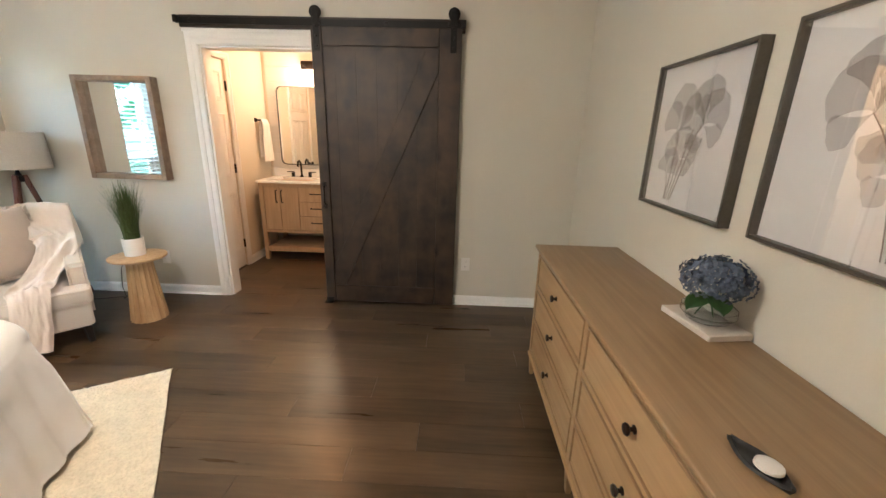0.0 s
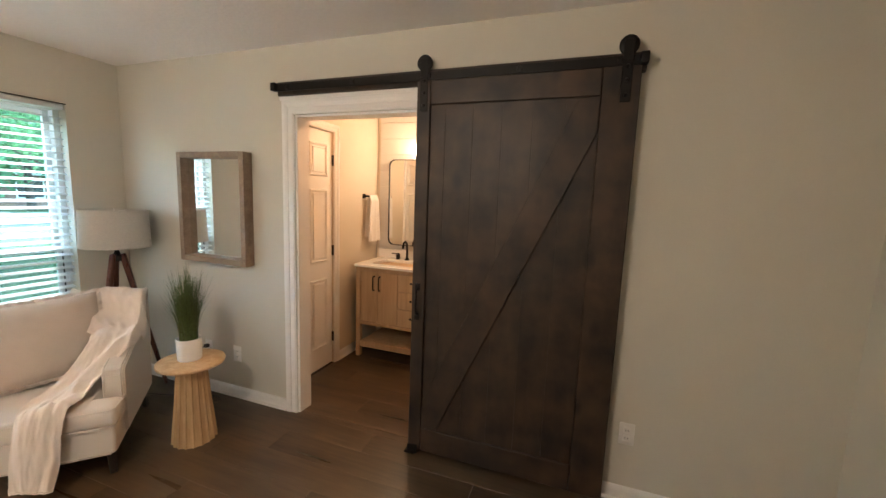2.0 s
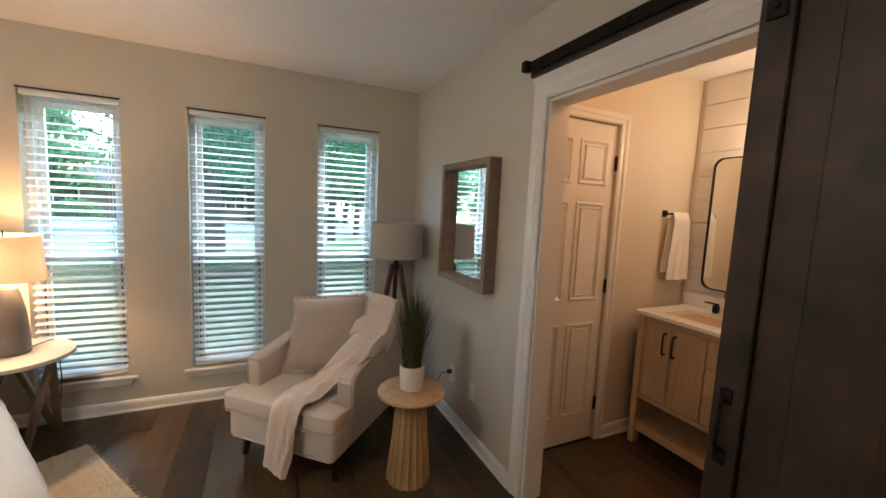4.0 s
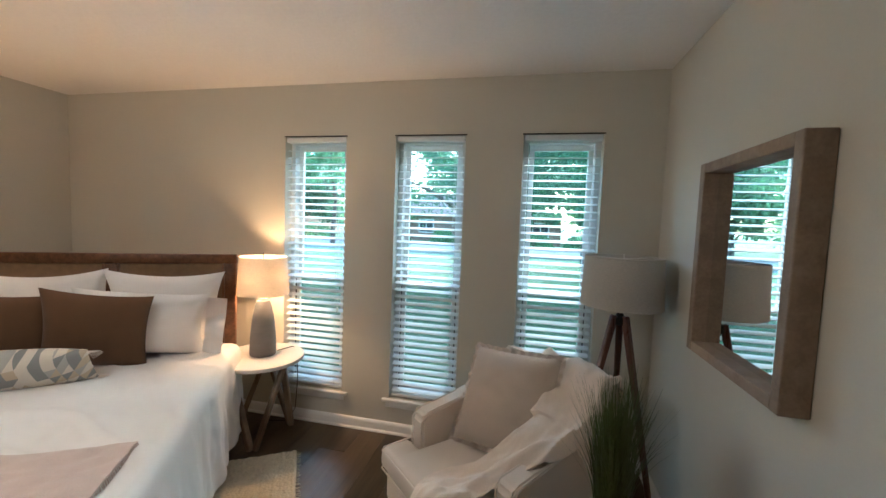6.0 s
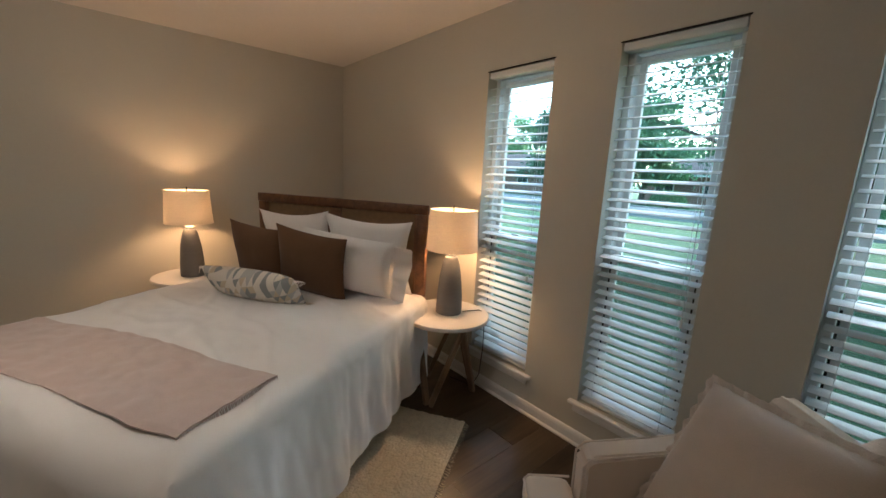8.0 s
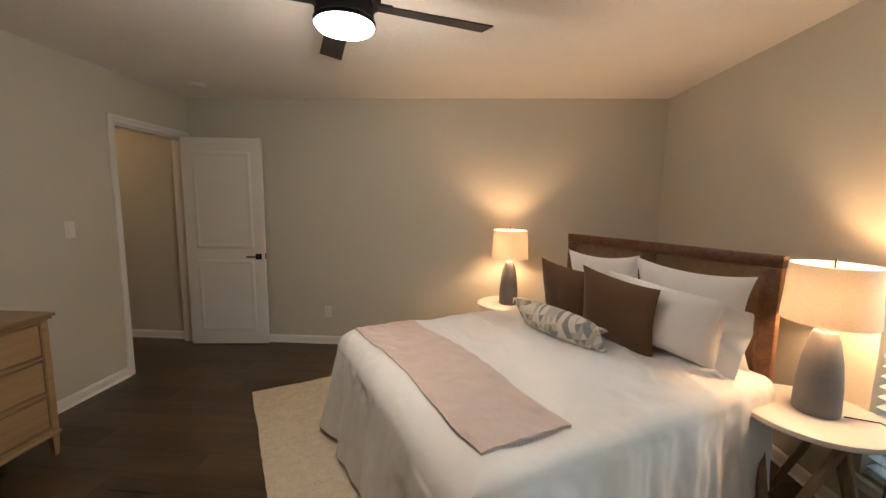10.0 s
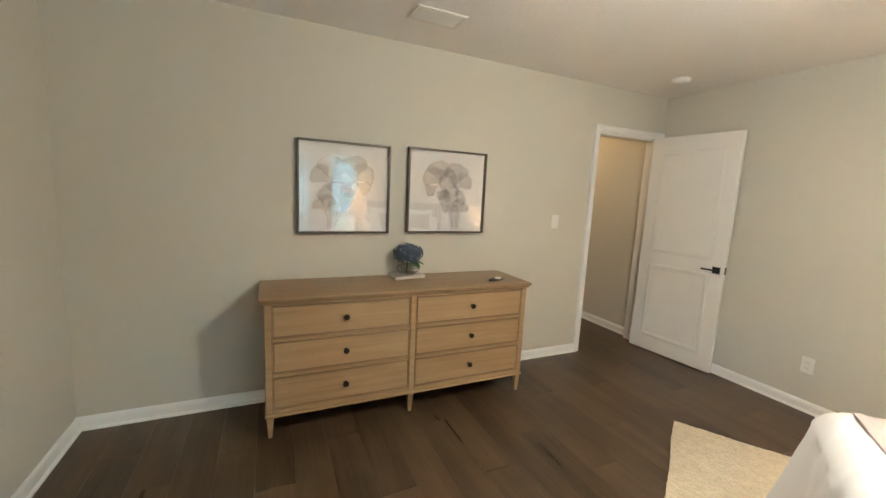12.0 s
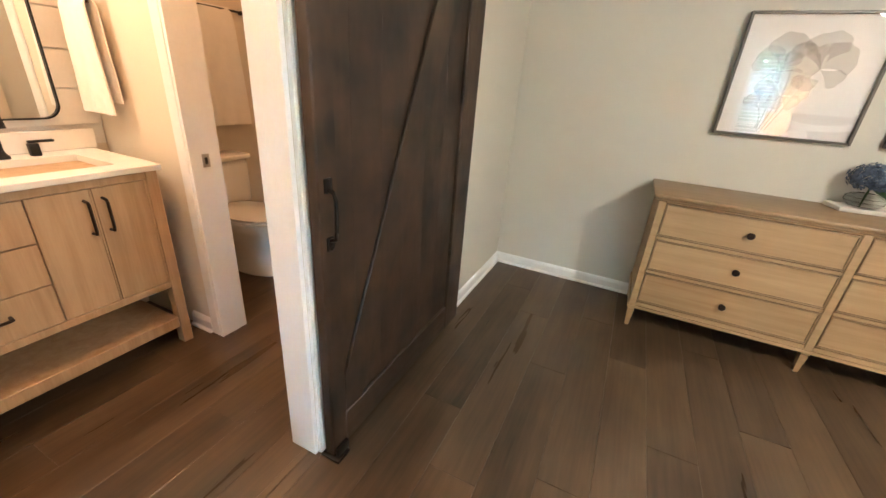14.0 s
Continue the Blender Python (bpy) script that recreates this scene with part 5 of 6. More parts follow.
def towel(name, label, place, turn, w, h, seed):
    t = thing(name, label, "towel", place, turn)

    def surf(u, v):
        # over the ring: front length, over, back length
        s = u * 2 - 1
        gather = 0.72 + 0.28 * min(1, abs(s) * 1.1)
        x = (v - 0.5) * w * gather
        y = (0.018 if s > 0 else -0.018) * min(1, abs(s) * 9) + 0.006 * math.sin(v * 17 + seed) * abs(s) + 0.004 * noise.noise(Vector((v * 5, s * 3, seed)))
        z = -abs(s) * h * (1.0 if s < 0 else 0.9)
        return (x, y, z)
    part("cloth", grid(surf, 60, 22, 0.006), "towel", t)
    return t


def towel_ring(place, turn):
    r = thing("towel_ring", "dark square towel ring on the bathroom wall", "towel ring", place, turn, group="towel rings beside the vanity")
    part("mount", one(-0.022, 0.022, -0.012, 0.0, -0.022, 0.022, 0.003), "bronze", r)
    part("post", one(-0.008, 0.008, -0.062, -0.0125, -0.008, 0.008, 0.002), "bronze", r)
    b = tube(BM(), [(-0.006, -0.056, 0), (0.16, -0.056, 0), (0.165, -0.056, -0.01), (0.165, -0.056, -0.035)], 0.0055, 8)
    part("bar", b, "bronze", r)


towel_ring((BX0, 4.45, 1.508), 90)
towel("hand_towel", "white cotton hand towel hung over the ring beside the vanity", (BX0 + 0.056, 4.535, 1.516), 90, 0.20, 0.45, 1)
towel_ring((BX1, 4.63, 1.508), -90)
towel("hand_towel", "white cotton hand towel hung over the ring beside the vanity", (BX1 - 0.056, 4.545, 1.516), -90, 0.25, 0.46, 2)
bar = thing("towel_bar", "dark towel bar above the toilet", "towel bar", (0.10, TY, 1.62))
part("rod", tube(BM(), [(-0.26, -0.05, 0), (0.26, -0.05, 0)], 0.007, 8), "bronze", bar)
for x in (-0.26, 0.26):
    part("bracket", one(x - 0.012, x + 0.012, -0.06, -0.001, -0.012, 0.012, 0.003), "bronze", bar)
towel("bath_towel", "white cotton bath towel with woven bands over the towel bar", (0.12, TY - 0.05, 1.628), 0, 0.36, 0.72, 3)


def toilet():
    t = thing("toilet", "white two-piece porcelain toilet with the lid closed", "toilet", (-0.10, TY - 0.03, 0))
    part("tank", one(-0.215, 0.215, -0.20, -0.02, 0.38, 0.70, 0.035, 4), "porcelain", t)
    part("tank_lid", one(-0.225, 0.225, -0.212, -0.012, 0.701, 0.735, 0.012, 3), "porcelain", t)
    lv = tube(BM(), [(-0.15, -0.20, 0.64), (-0.15, -0.225, 0.64), (-0.09, -0.228, 0.635)], 0.007, 8)
    part("flush_lever", lv, "bronze", t)

    def oval(rx, ry, cy, z, n=36):
        return [(rx * math.cos(2 * math.pi * k / n), cy + ry * math.sin(2 * math.pi * k / n), z) for k in range(n)]
    bm = BM()
    rings = [oval(0.115, 0.24, -0.40, 0.0), oval(0.118, 0.24, -0.40, 0.03), oval(0.10, 0.20, -0.40, 0.12), oval(0.12, 0.22, -0.42, 0.22), oval(0.165, 0.25, -0.445, 0.31), oval(0.18, 0.265, -0.455, 0.375), oval(0.178, 0.262, -0.455, 0.385)]
    vr = [[bm.verts.new(p) for p in r] for r in rings]
    for a, b in zip(vr, vr[1:]):
        for i in range(36):
            bm.faces.new((a[i], a[(i + 1) % 36], b[(i + 1) % 36], b[i]))
    bm.faces.new(vr[0][::-1])
    bm.faces.new(vr[-1])
    part("bowl", bm, "porcelain", t)
    for name, z0, z1, k in (("seat", 0.386, 0.402, 1.0), ("lid", 0.4025, 0.425, 0.985)):
        bm = BM()
        rr = [oval(0.185 * k - 0.008, 0.268 * k - 0.008, -0.455, z0), oval(0.185 * k, 0.268 * k, -0.455, z0 + 0.004), oval(0.185 * k, 0.268 * k, -0.455, z1 - 0.006), oval(0.185 * k - 0.012, 0.268 * k - 0.012, -0.455, z1)]
        vr = [[bm.verts.new(p) for p in r] for r in rr]
        for a, b in zip(vr, vr[1:]):
            for i in range(36):
                bm.faces.new((a[i], a[(i + 1) % 36], b[(i + 1) % 36], b[i]))
        bm.faces.new(vr[0][::-1])
        bm.faces.new(vr[-1])
        part(name, bm, "porcelain", t)


toilet()


# ---- wall mirror ----
def wall_mirror():
    x0, x1, z0, z1 = -2.862, -2.245, 1.001, 1.768
    m = thing("wall_mirror", "rectangular wall mirror in a deep pale weathered wood frame", "mirror", ((x0 + x1) / 2, NY, (z0 + z1) / 2))
    hw, hh, d = (x1 - x0) / 2, (z1 - z0) / 2, 0.078
    for x in (-1, 1):
        a, b = sorted((x * hw, x * (hw - 0.040)))
        part("frame_side", one(a, b, -d, -0.001, -hh, hh, 0.003, 1), "mirror_wood", m)
    for z in (-1, 1):
        a, b = sorted((z * hh, z * (hh - 0.040)))
        part("frame_rail", one(-hw + 0.0405, hw - 0.0405, -d + 0.001, -0.001, a, b, 0.003, 1), "mirror_wood", m)
    part("glass", one(-hw + 0.041, hw - 0.041, -0.024, -0.018, -hh + 0.041, hh - 0.041), "mirror", m, smooth=False)


wall_mirror()


# ---- framed prints ----
def petal_material(name, c):
    m = bpy.data.materials.new(name)
    m.use_nodes = True
    n, l = nodes_of(m)
    b = n["Principled BSDF"]
    uv = n.new("ShaderNodeTexCoord")
    sep = n.new("ShaderNodeSeparateXYZ")
    l.new(uv.outputs["UV"], sep.inputs[0])
    nz = n.new("ShaderNodeTexNoise")
    nz.inputs["Scale"].default_value = 12
    nz.inputs["Detail"].default_value = 5
    mp = n.new("ShaderNodeMapping")
    mp.inputs["Scale"].default_value = (9, 0.8, 1)
    l.new(uv.outputs["UV"], mp.inputs["Vector"])
    l.new(mp.outputs[0], nz.inputs["Vector"])
    r = n.new("ShaderNodeValToRGB")
    e = r.color_ramp.elements
    e[0].position, e[0].color = 0.0, (*c, 1)
    e[1].position, e[1].color = 1.0, (0.36, 0.31, 0.285, 1)
    for at, col in ((0.16, (0.34, 0.285, 0.26)), (0.42, (0.50, 0.44, 0.41)), (0.86, (0.53, 0.475, 0.445))):
        e.new(at).color = (*col, 1)
    ad = n.new("ShaderNodeMath")
    ad.operation = "MULTIPLY_ADD"
    ad.inputs[1].default_value = 0.34
    l.new(nz.outputs["Fac"], ad.inputs[0])
    sb = n.new("ShaderNodeMath")
    sb.operation = "SUBTRACT"
    sb.inputs[1].default_value = 0.17
    l.new(ad.outputs[0], sb.inputs[0])
    l.new(sep.outputs["Y"], ad.inputs[2])
    l.new(sb.outputs[0], r.inputs["Fac"])
    l.new(r.outputs["Color"], b.inputs["Base Color"])
    b.inputs["Roughness"].default_value = 0.7
    # the washes of ink let the sheet and each other show
    b.inputs["Alpha"].default_value = 0.29
    return m


M["petal"] = petal_material("ink_petal", (0.10, 0.08, 0.075))
M["stem"] = mat("ink_stem", (0.24, 0.20, 0.18), 0.8, var=0.1, bump=0)


def print_frame(y0, y1, z0, z1, flip):
    p = thing("framed_print", "square print of pale grey flowers in a thin dark frame", "picture", (EX, (y0 + y1) / 2, (z0 + z1) / 2), group="framed flower prints over the dresser")
    hw, hh, d, t = (y1 - y0) / 2, (z1 - z0) / 2, 0.042, 0.0125
    f = BM()
    for s in (-1, 1):
        a, b = sorted((s * hw, s * (hw - t)))
        box(f, -d, -0.001, a, b, -hh, hh, 0.0015, 1)
        a, b = sorted((s * hh, s * (hh - t)))
        box(f, -d + 0.0005, -0.001, -hw + t, hw - t, a, b, 0.0015, 1)
    part("frame", f, "frame_metal", p)
    part("sheet", one(-0.016, -0.010, -hw + t, hw - t, -hh + t, hh - t), "mat_board", p, smooth=False)
    # each bloom: where its petals join, then the tip and half angle of every petal
    blooms = [((0.060, 0.045), (((0.065, 0.215), 0.62), ((0.175, 0.135), 0.70), ((0.165, -0.010), 0.42), ((0.020, 0.150), 0.45))),
              ((-0.095, 0.020), (((-0.200, 0.120), 0.60), ((-0.080, 0.205), 0.62), ((0.035, 0.125), 0.60), ((-0.045, 0.120), 0.40))),
              ((0.010, 0.030), (((0.045, -0.055), 0.55), ((-0.010, -0.045), 0.40))),
              ((-0.060, -0.085), (((-0.160, -0.010), 0.55), ((-0.050, 0.045), 0.60), ((0.050, -0.020), 0.62), ((0.025, -0.130), 0.45))),
              ((-0.130, -0.155), (((-0.190, -0.085), 0.55), ((-0.105, -0.045), 0.62), ((-0.050, -0.100), 0.50)))]
    if flip:
        blooms = [((-bx * 0.9 - 0.01, bz + 0.005), tuple(((-tx * 0.95 - 0.01, tz * 1.04), w) for (tx, tz), w in ps)) for (bx, bz), ps in blooms]
    lay, n = 0, 24
    for (bx, bz), petals in blooms:
        for (tx, tz), half in petals:
            bm = BM()
            uvl = bm.loops.layers.uv.new("uv")
            ax = Vector((tx - bx, tz - bz))
            L = ax.length
            ax.normalize()
            pr = Vector((ax.y, -ax.x))
            rows = []
            for j in range(11):
                v = j / 10
                row = []
                for i in range(n + 1):
                    u = i / n * 2 - 1
                    a = u * half * (0.30 + 0.95 * v ** 0.8)
                    edge = 1 - 0.20 * u * u * u * u - 0.06 * u * u + 0.035 * math.sin(u * 5 + lay * 1.7) + 0.018 * math.sin(u * 13 + lay)
                    q = Vector((bx, bz)) + ax * (L * v * edge * math.cos(a)) + pr * (L * v * edge * math.sin(a))
                    row.append((bm.verts.new((-0.0162 - 0.00025 * (lay + 1), q.x, q.y)), u, v))
                rows.append(row)
            for r0, r1 in zip(rows, rows[1:]):
                for i in range(n):
                    quad = (r0[i], r0[i + 1], r1[i + 1], r1[i])
                    fc = bm.faces.new([x[0] for x in quad])
                    for lp, x in zip(fc.loops, quad):
                        lp[uvl].uv = (x[1] * 0.5 + 0.5, x[2])
            lay += 1
            me = bpy.data.meshes.new("petal")
            bm.to_mesh(me)
            bm.free()
            me.materials.append(M["petal"])
            ob = new("petal", me)
            ob.parent = p
            ob.matrix_basis = Matrix.Diagonal((1, -1, 1, 1))
    s = BM()
    foot = 0.07 if flip else -0.085
    for (bx, bz), _ in blooms:
        x2 = foot + 0.25 * bx
        pts = [(-0.0215, -(bx + (x2 - bx) * (k / 8) ** 0.7 + 0.010 * math.sin(k * 0.4)), bz + (-0.262 - bz) * k / 8) for k in range(9)]
        tube(s, pts, 0.0015, 5)
    part("stems", s, "stem", p)
    g = part("glass", one(-0.036, -0.034, -hw + t, hw - t, -hh + t, hh - t), "picture_glass", p, smooth=False)
    g.visible_shadow = False


_g = bpy.data.materials.new("picture_glass")
_g.use_nodes = True
_gn, _gl2 = nodes_of(_g)
_gn.remove(_gn["Principled BSDF"])
_a, _b2, _c, _d = _gn.new("ShaderNodeBsdfTransparent"), _gn.new("ShaderNodeBsdfGlossy"), _gn.new("ShaderNodeMixShader"), gloss_by_angle(_gn, _gl2, 0.12)
_b2.inputs["Roughness"].default_value = 0.0
_gl2.new(_d, _c.inputs["Fac"])
_gl2.new(_a.outputs[0], _c.inputs[1])
_gl2.new(_b2.outputs[0], _c.inputs[2])
_gl2.new(_c.outputs[0], _gn["Material Output"].inputs["Surface"])
M["picture_glass"] = _g
print_frame(1.405, 2.01, 1.128, 1.727, False)
print_frame(0.645, 1.273, 1.132, 1.738, True)


# ---- on the dresser ----
def flowers():
    b = thing("stone_block", "pale rectangular stone slab under the flower bowl", "stand", (0.905, 1.285, 0.8225), 8)
    part("slab", one(-0.075, 0.075, -0.115, 0.115, 0, 0.022, 0.003, 1), "marble", b)
    f = thing("hydrangea", "blue-grey hydrangea head in a low clear glass bowl", "flower arrangement", (0.905, 1.275, 0.845))
    out = [(0.030, 0.0), (0.062, 0.006), (0.082, 0.030), (0.080, 0.050), (0.060, 0.064), (0.045, 0.067)]
    inn = [(0.043, 0.065), (0.058, 0.061), (0.077, 0.048), (0.079, 0.030), (0.060, 0.009), (0.0, 0.006)]
    part("bowl", lathe(out + inn, 40), "glass", f, "clear glass bowl")
    st = tube(BM(), [(0.02, 0, 0.012), (0.008, 0.004, 0.05), (0, 0, 0.13)], 0.003, 6)
    tube(st, [(-0.03, 0.02, 0.012), (-0.01, 0.006, 0.06), (0, 0, 0.13)], 0.0025, 6)
    part("stem", st, "leaf_green", f)
    rnd = random.Random(5)
    bm = BM()
    for k in range(210):
        g = (math.sqrt(5) - 1) / 2 * 2 * math.pi * k
        zz = 1 - 1.75 * (k + 0.5) / 210
        r = math.sqrt(1 - zz * zz)
        d = Vector((r * math.cos(g), r * math.sin(g), zz))
        R = 0.087 * rnd.uniform(0.78, 1.1)
        c = Vector((d.x * R * 1.1, d.y * R * 1.16, 0.147 + d.z * R * 0.76))
        t = d.orthogonal().normalized()
        s = d.cross(t)
        ph = rnd.uniform(0, 6.28)
        for j in range(4):
            a = ph + j * math.pi / 2
            e = t * math.cos(a) + s * math.sin(a)
            w = d.cross(e)
            q = 0.0135 * rnd.uniform(0.8, 1.25)
            vs = [bm.verts.new(c + x) for x in (e * 0.001, e * q * 0.6 + w * q * 0.55 + d * 0.002, e * q * 1.15 + d * 0.005, e * q * 0.6 - w * q * 0.55 + d * 0.002)]
            bm.faces.new(vs)
    o = part("blossom", bm, "petal_blue", f, "blue-grey blossom", smooth=False)
    o["kind"] = "stuff"
    for ang, tilt in ((radians(205), 0.5), (radians(255), 0.2)):
        def lf(u, v):
            s = (v - 0.5) * 2
            w = 0.034 * math.sin(math.pi * min(1, u * 0.95 + 0.03)) ** 0.8
            r = 0.02 + 0.095 * u
            return (r * math.cos(ang) - s * w * math.sin(ang), r * math.sin(ang) + s * w * math.cos(ang), 0.092 - 0.035 * u * tilt - 0.02 * u * u + 0.008 * abs(s))
        part("leaf", grid(lf, 10, 6, 0.0008), "leaf_green", f, "dark green leaf")


M["petal_blue"] = mat("hydrangea_petal", (0.075, 0.098, 0.145), 0.7, var=0.6, scale=45, fine=120, bump=0.0)
M["leaf_green"] = mat("broad_leaf", (0.035, 0.085, 0.02), 0.45, var=0.3, scale=30, fine=100, bump=0.2)
flowers()


def dish():
    d = thing("incense_dish", "dark leaf-shaped dish with a pale round stone on the dresser", "dish", (0.652, 0.69, 0.8225), -80)

    def s(u, v):
        x = -0.064 + 0.126 * u
        k = math.sin(math.pi * min(1, max(0, 0.0 + u)) ** 1.1) ** 0.8
        y = (v * 2 - 1) * 0.029 * k
        return (x, y, 0.007 + 0.007 * abs(v * 2 - 1) ** 2)
    part("body", grid(s, 26, 8, 0.0065), "cord", d)
    part("stone", lathe([(0.020, 0.013), (0.024, 0.016), (0.023, 0.022), (0.015, 0.025), (0, 0.026)], 26), "ceramic_white", d, "pale round stone").matrix_basis = Matrix.Translation((0.018, 0, 0))


dish()


# ---- outlets, switch, cords, ceiling fittings ----
def outlet(place, turn, label="white wall outlet with a cover plate"):
    o = thing("wall_outlet", label, "outlet", place, turn)
    part("plate", one(-0.036, 0.036, -0.006, -0.0005, -0.058, 0.058, 0.003), "plastic", o)
    for z in (-0.021, 0.021):
        q = one(-0.016, 0.016, -0.0085, -0.0065, z - 0.014, z + 0.014, 0.003)
        part("socket", q, "plastic", o)
        for x in (-0.006, 0.006):
            part("slot", one(x - 0.001, x + 0.001, -0.0089, -0.0084, z - 0.004, z + 0.005), "cord", o)


outlet((-2.43, NY, 0.33), 0)
outlet((-2.71, NY, 0.335), 0, "white wall outlet with a black plug in it")
outlet((0.16, NY, 0.365), 0)
outlet((-0.365, SY, 0.335), 180)
s = thing("light_switch", "white rocker light switch by the hallway door", "light switch", (EX, -0.09, 1.228), -90)
part("plate", one(-0.036, 0.036, -0.006, -0.0005, -0.058, 0.058, 0.003), "plastic", s)
part("rocker", one(-0.016, 0.016, -0.010, -0.0065, -0.033, 0.033, 0.002), "plastic", s)
c = thing("lamp_cord", "black lamp cord and plug trailing behind the side table", "cord", (0, 0, 0))
part("plug", one(-2.725, -2.695, NY - 0.04, NY - 0.0092, 0.34, 0.365, 0.005), "cord", c)
part("cable", tube(BM(), [(-2.71, NY - 0.04, 0.352), (-2.72, NY - 0.08, 0.345), (-2.76, NY - 0.11, 0.24), (-2.79, NY - 0.10, 0.08), (-2.76, NY - 0.12, 0.005), (-2.66, NY - 0.16, 0.004), (-2.55, NY - 0.13, 0.004), (-2.50, NY - 0.10, 0.004), (-2.56, NY - 0.07, 0.005), (-2.68, NY - 0.09, 0.006), (-2.74, NY - 0.17, 0.004), (-2.64, NY - 0.22, 0.004), (-2.53, NY - 0.17, 0.006), (-2.58, NY - 0.09, 0.008), (-2.72, NY - 0.13, 0.005), (-2.9, NY - 0.2, 0.004), (-3.2, NY - 0.28, 0.004)], 0.003, 6), "cord", c)
c = thing("lamp_cord", "black lamp cord hanging behind the nightstand", "cord", (0, 0, 0))
part("cable", tube(BM(), [(-3.39, 0.76, 0.56), (-3.50, 0.80, 0.56), (-3.535, 0.82, 0.54), (-3.53, 0.83, 0.30), (-3.52, 0.82, 0.10), (-3.50, 0.78, 0.004), (-3.45, 0.60, 0.004)], 0.003, 6), "cord", c)
sd = thing("smoke_detector", "white round smoke detector on the ceiling", "smoke detector", (0.545, -0.85, H))
part("base", lathe([(0.0, -0.001), (0.066, -0.001), (0.066, -0.010), (0.058, -0.028), (0.04, -0.034), (0, -0.034)], 32), "plastic", sd)
part("vent_ring", lathe([(0.060, -0.012), (0.0625, -0.015), (0.0605, -0.018)], 32, close=True), "plastic", sd)
v = thing("ceiling_vent", "white slatted ceiling air vent", "ceiling vent", (0.53, 1.28, H), 90)
f = BM()
for a, b, q, e in ((-0.15, 0.15, -0.09, -0.068), (-0.15, 0.15, 0.068, 0.09), (-0.15, -0.128, -0.068, 0.068), (0.128, 0.15, -0.068, 0.068)):
    box(f, a, b, q, e, -0.010, -0.001, 0.002, 1)
part("frame", f, "plastic", v)
part("backing", one(-0.128, 0.128, -0.068, 0.068, -0.0035, -0.002), "cord", v)
for k in range(8):
    y = -0.058 + k * 0.0166
    part("slat", one(-0.127, 0.127, -0.006, 0.006, -0.0006, 0.0006, 0.0, 1), "plastic", v).matrix_basis = Matrix.Translation((0, y, -0.008)) @ Matrix.Rotation(radians(35), 4, "X")


# ---- bed ----
BED = Matrix.Translation((-2.852, 0.022, 0)) @ Matrix.Rotation(radians(30.0), 4, "Z")


def in_bed(ob, m=None):
    ob.matrix_basis = BED @ (m or Matrix.Identity(4))
    return ob


def bed():
    b = thing("bed", "bed with a walnut and cane headboard set across the room's corner", "bed")
    in_bed(b)
    hb = BM()
    w, top = 0.665, 1.235
    for y in (-w, w - 0.065):
        box(hb, -0.045, -0.003, y, y + 0.065, 0.0, top - 0.06, 0.004)
    box(hb, -0.048, 0.0, -w - 0.004, w + 0.004, top - 0.0595, top, 0.005)
    box(hb, -0.044, -0.004, -0.028, 0.028, 0.62, top - 0.06, 0.003)
    box(hb, -0.044, -0.004, -w + 0.0655, w - 0.0655, 0.55, 0.62, 0.003)
    part("headboard", hb, "walnut", b, "walnut headboard frame")
    for y0, y1 in ((-w + 0.066, -0.029), (0.029, w - 0.066)):
        part("cane_panel", one(-0.03, -0.018, y0, y1, 0.621, top - 0.061), "cane", b, "woven cane panel")
        for q in ((y0, y0 + 0.014, 0.622, top - 0.062), (y1 - 0.014, y1, 0.622, top - 0.062)):
            part("panel_bead", one(-0.0175, -0.006, q[0], q[1], q[2], q[3], 0.002), "walnut", b)
    part("mattress", one(0.01, 1.62, -0.70, 0.58, 0.28, 0.60, 0.06, 4), "white_cloth", b)
    part("box_base", one(0.02, 1.60, -0.68, 0.56, 0.11, 0.275, 0.02, 2), "cream", b)
    for x in (0.1, 1.5):
        for y in (-0.60, 0.50):
            part("leg", one(x - 0.025, x + 0.025, y - 0.025, y + 0.025, 0.012, 0.109, 0.004), "dark_leg", b)


bed()


def drape(s, half, drop, flare, r=0.055):
    """Cross-section of cloth over an edge: s from -1 to 1 across; gives offset and height."""
    flat = half - r
    arc = r * math.pi / 2
    total = flat + arc + drop
    d = abs(s) * total
    sg = 1 if s > 0 else -1
    if d < flat:
        return sg * d, 0.0, 0.0
    if d < flat + arc:
        a = (d - flat) / r
        return sg * (flat + r * math.sin(a)), -r * (1 - math.cos(a)), 0.0
    e = (d - flat - arc)
    return sg * (half + flare * e / drop), -r - e, e / drop


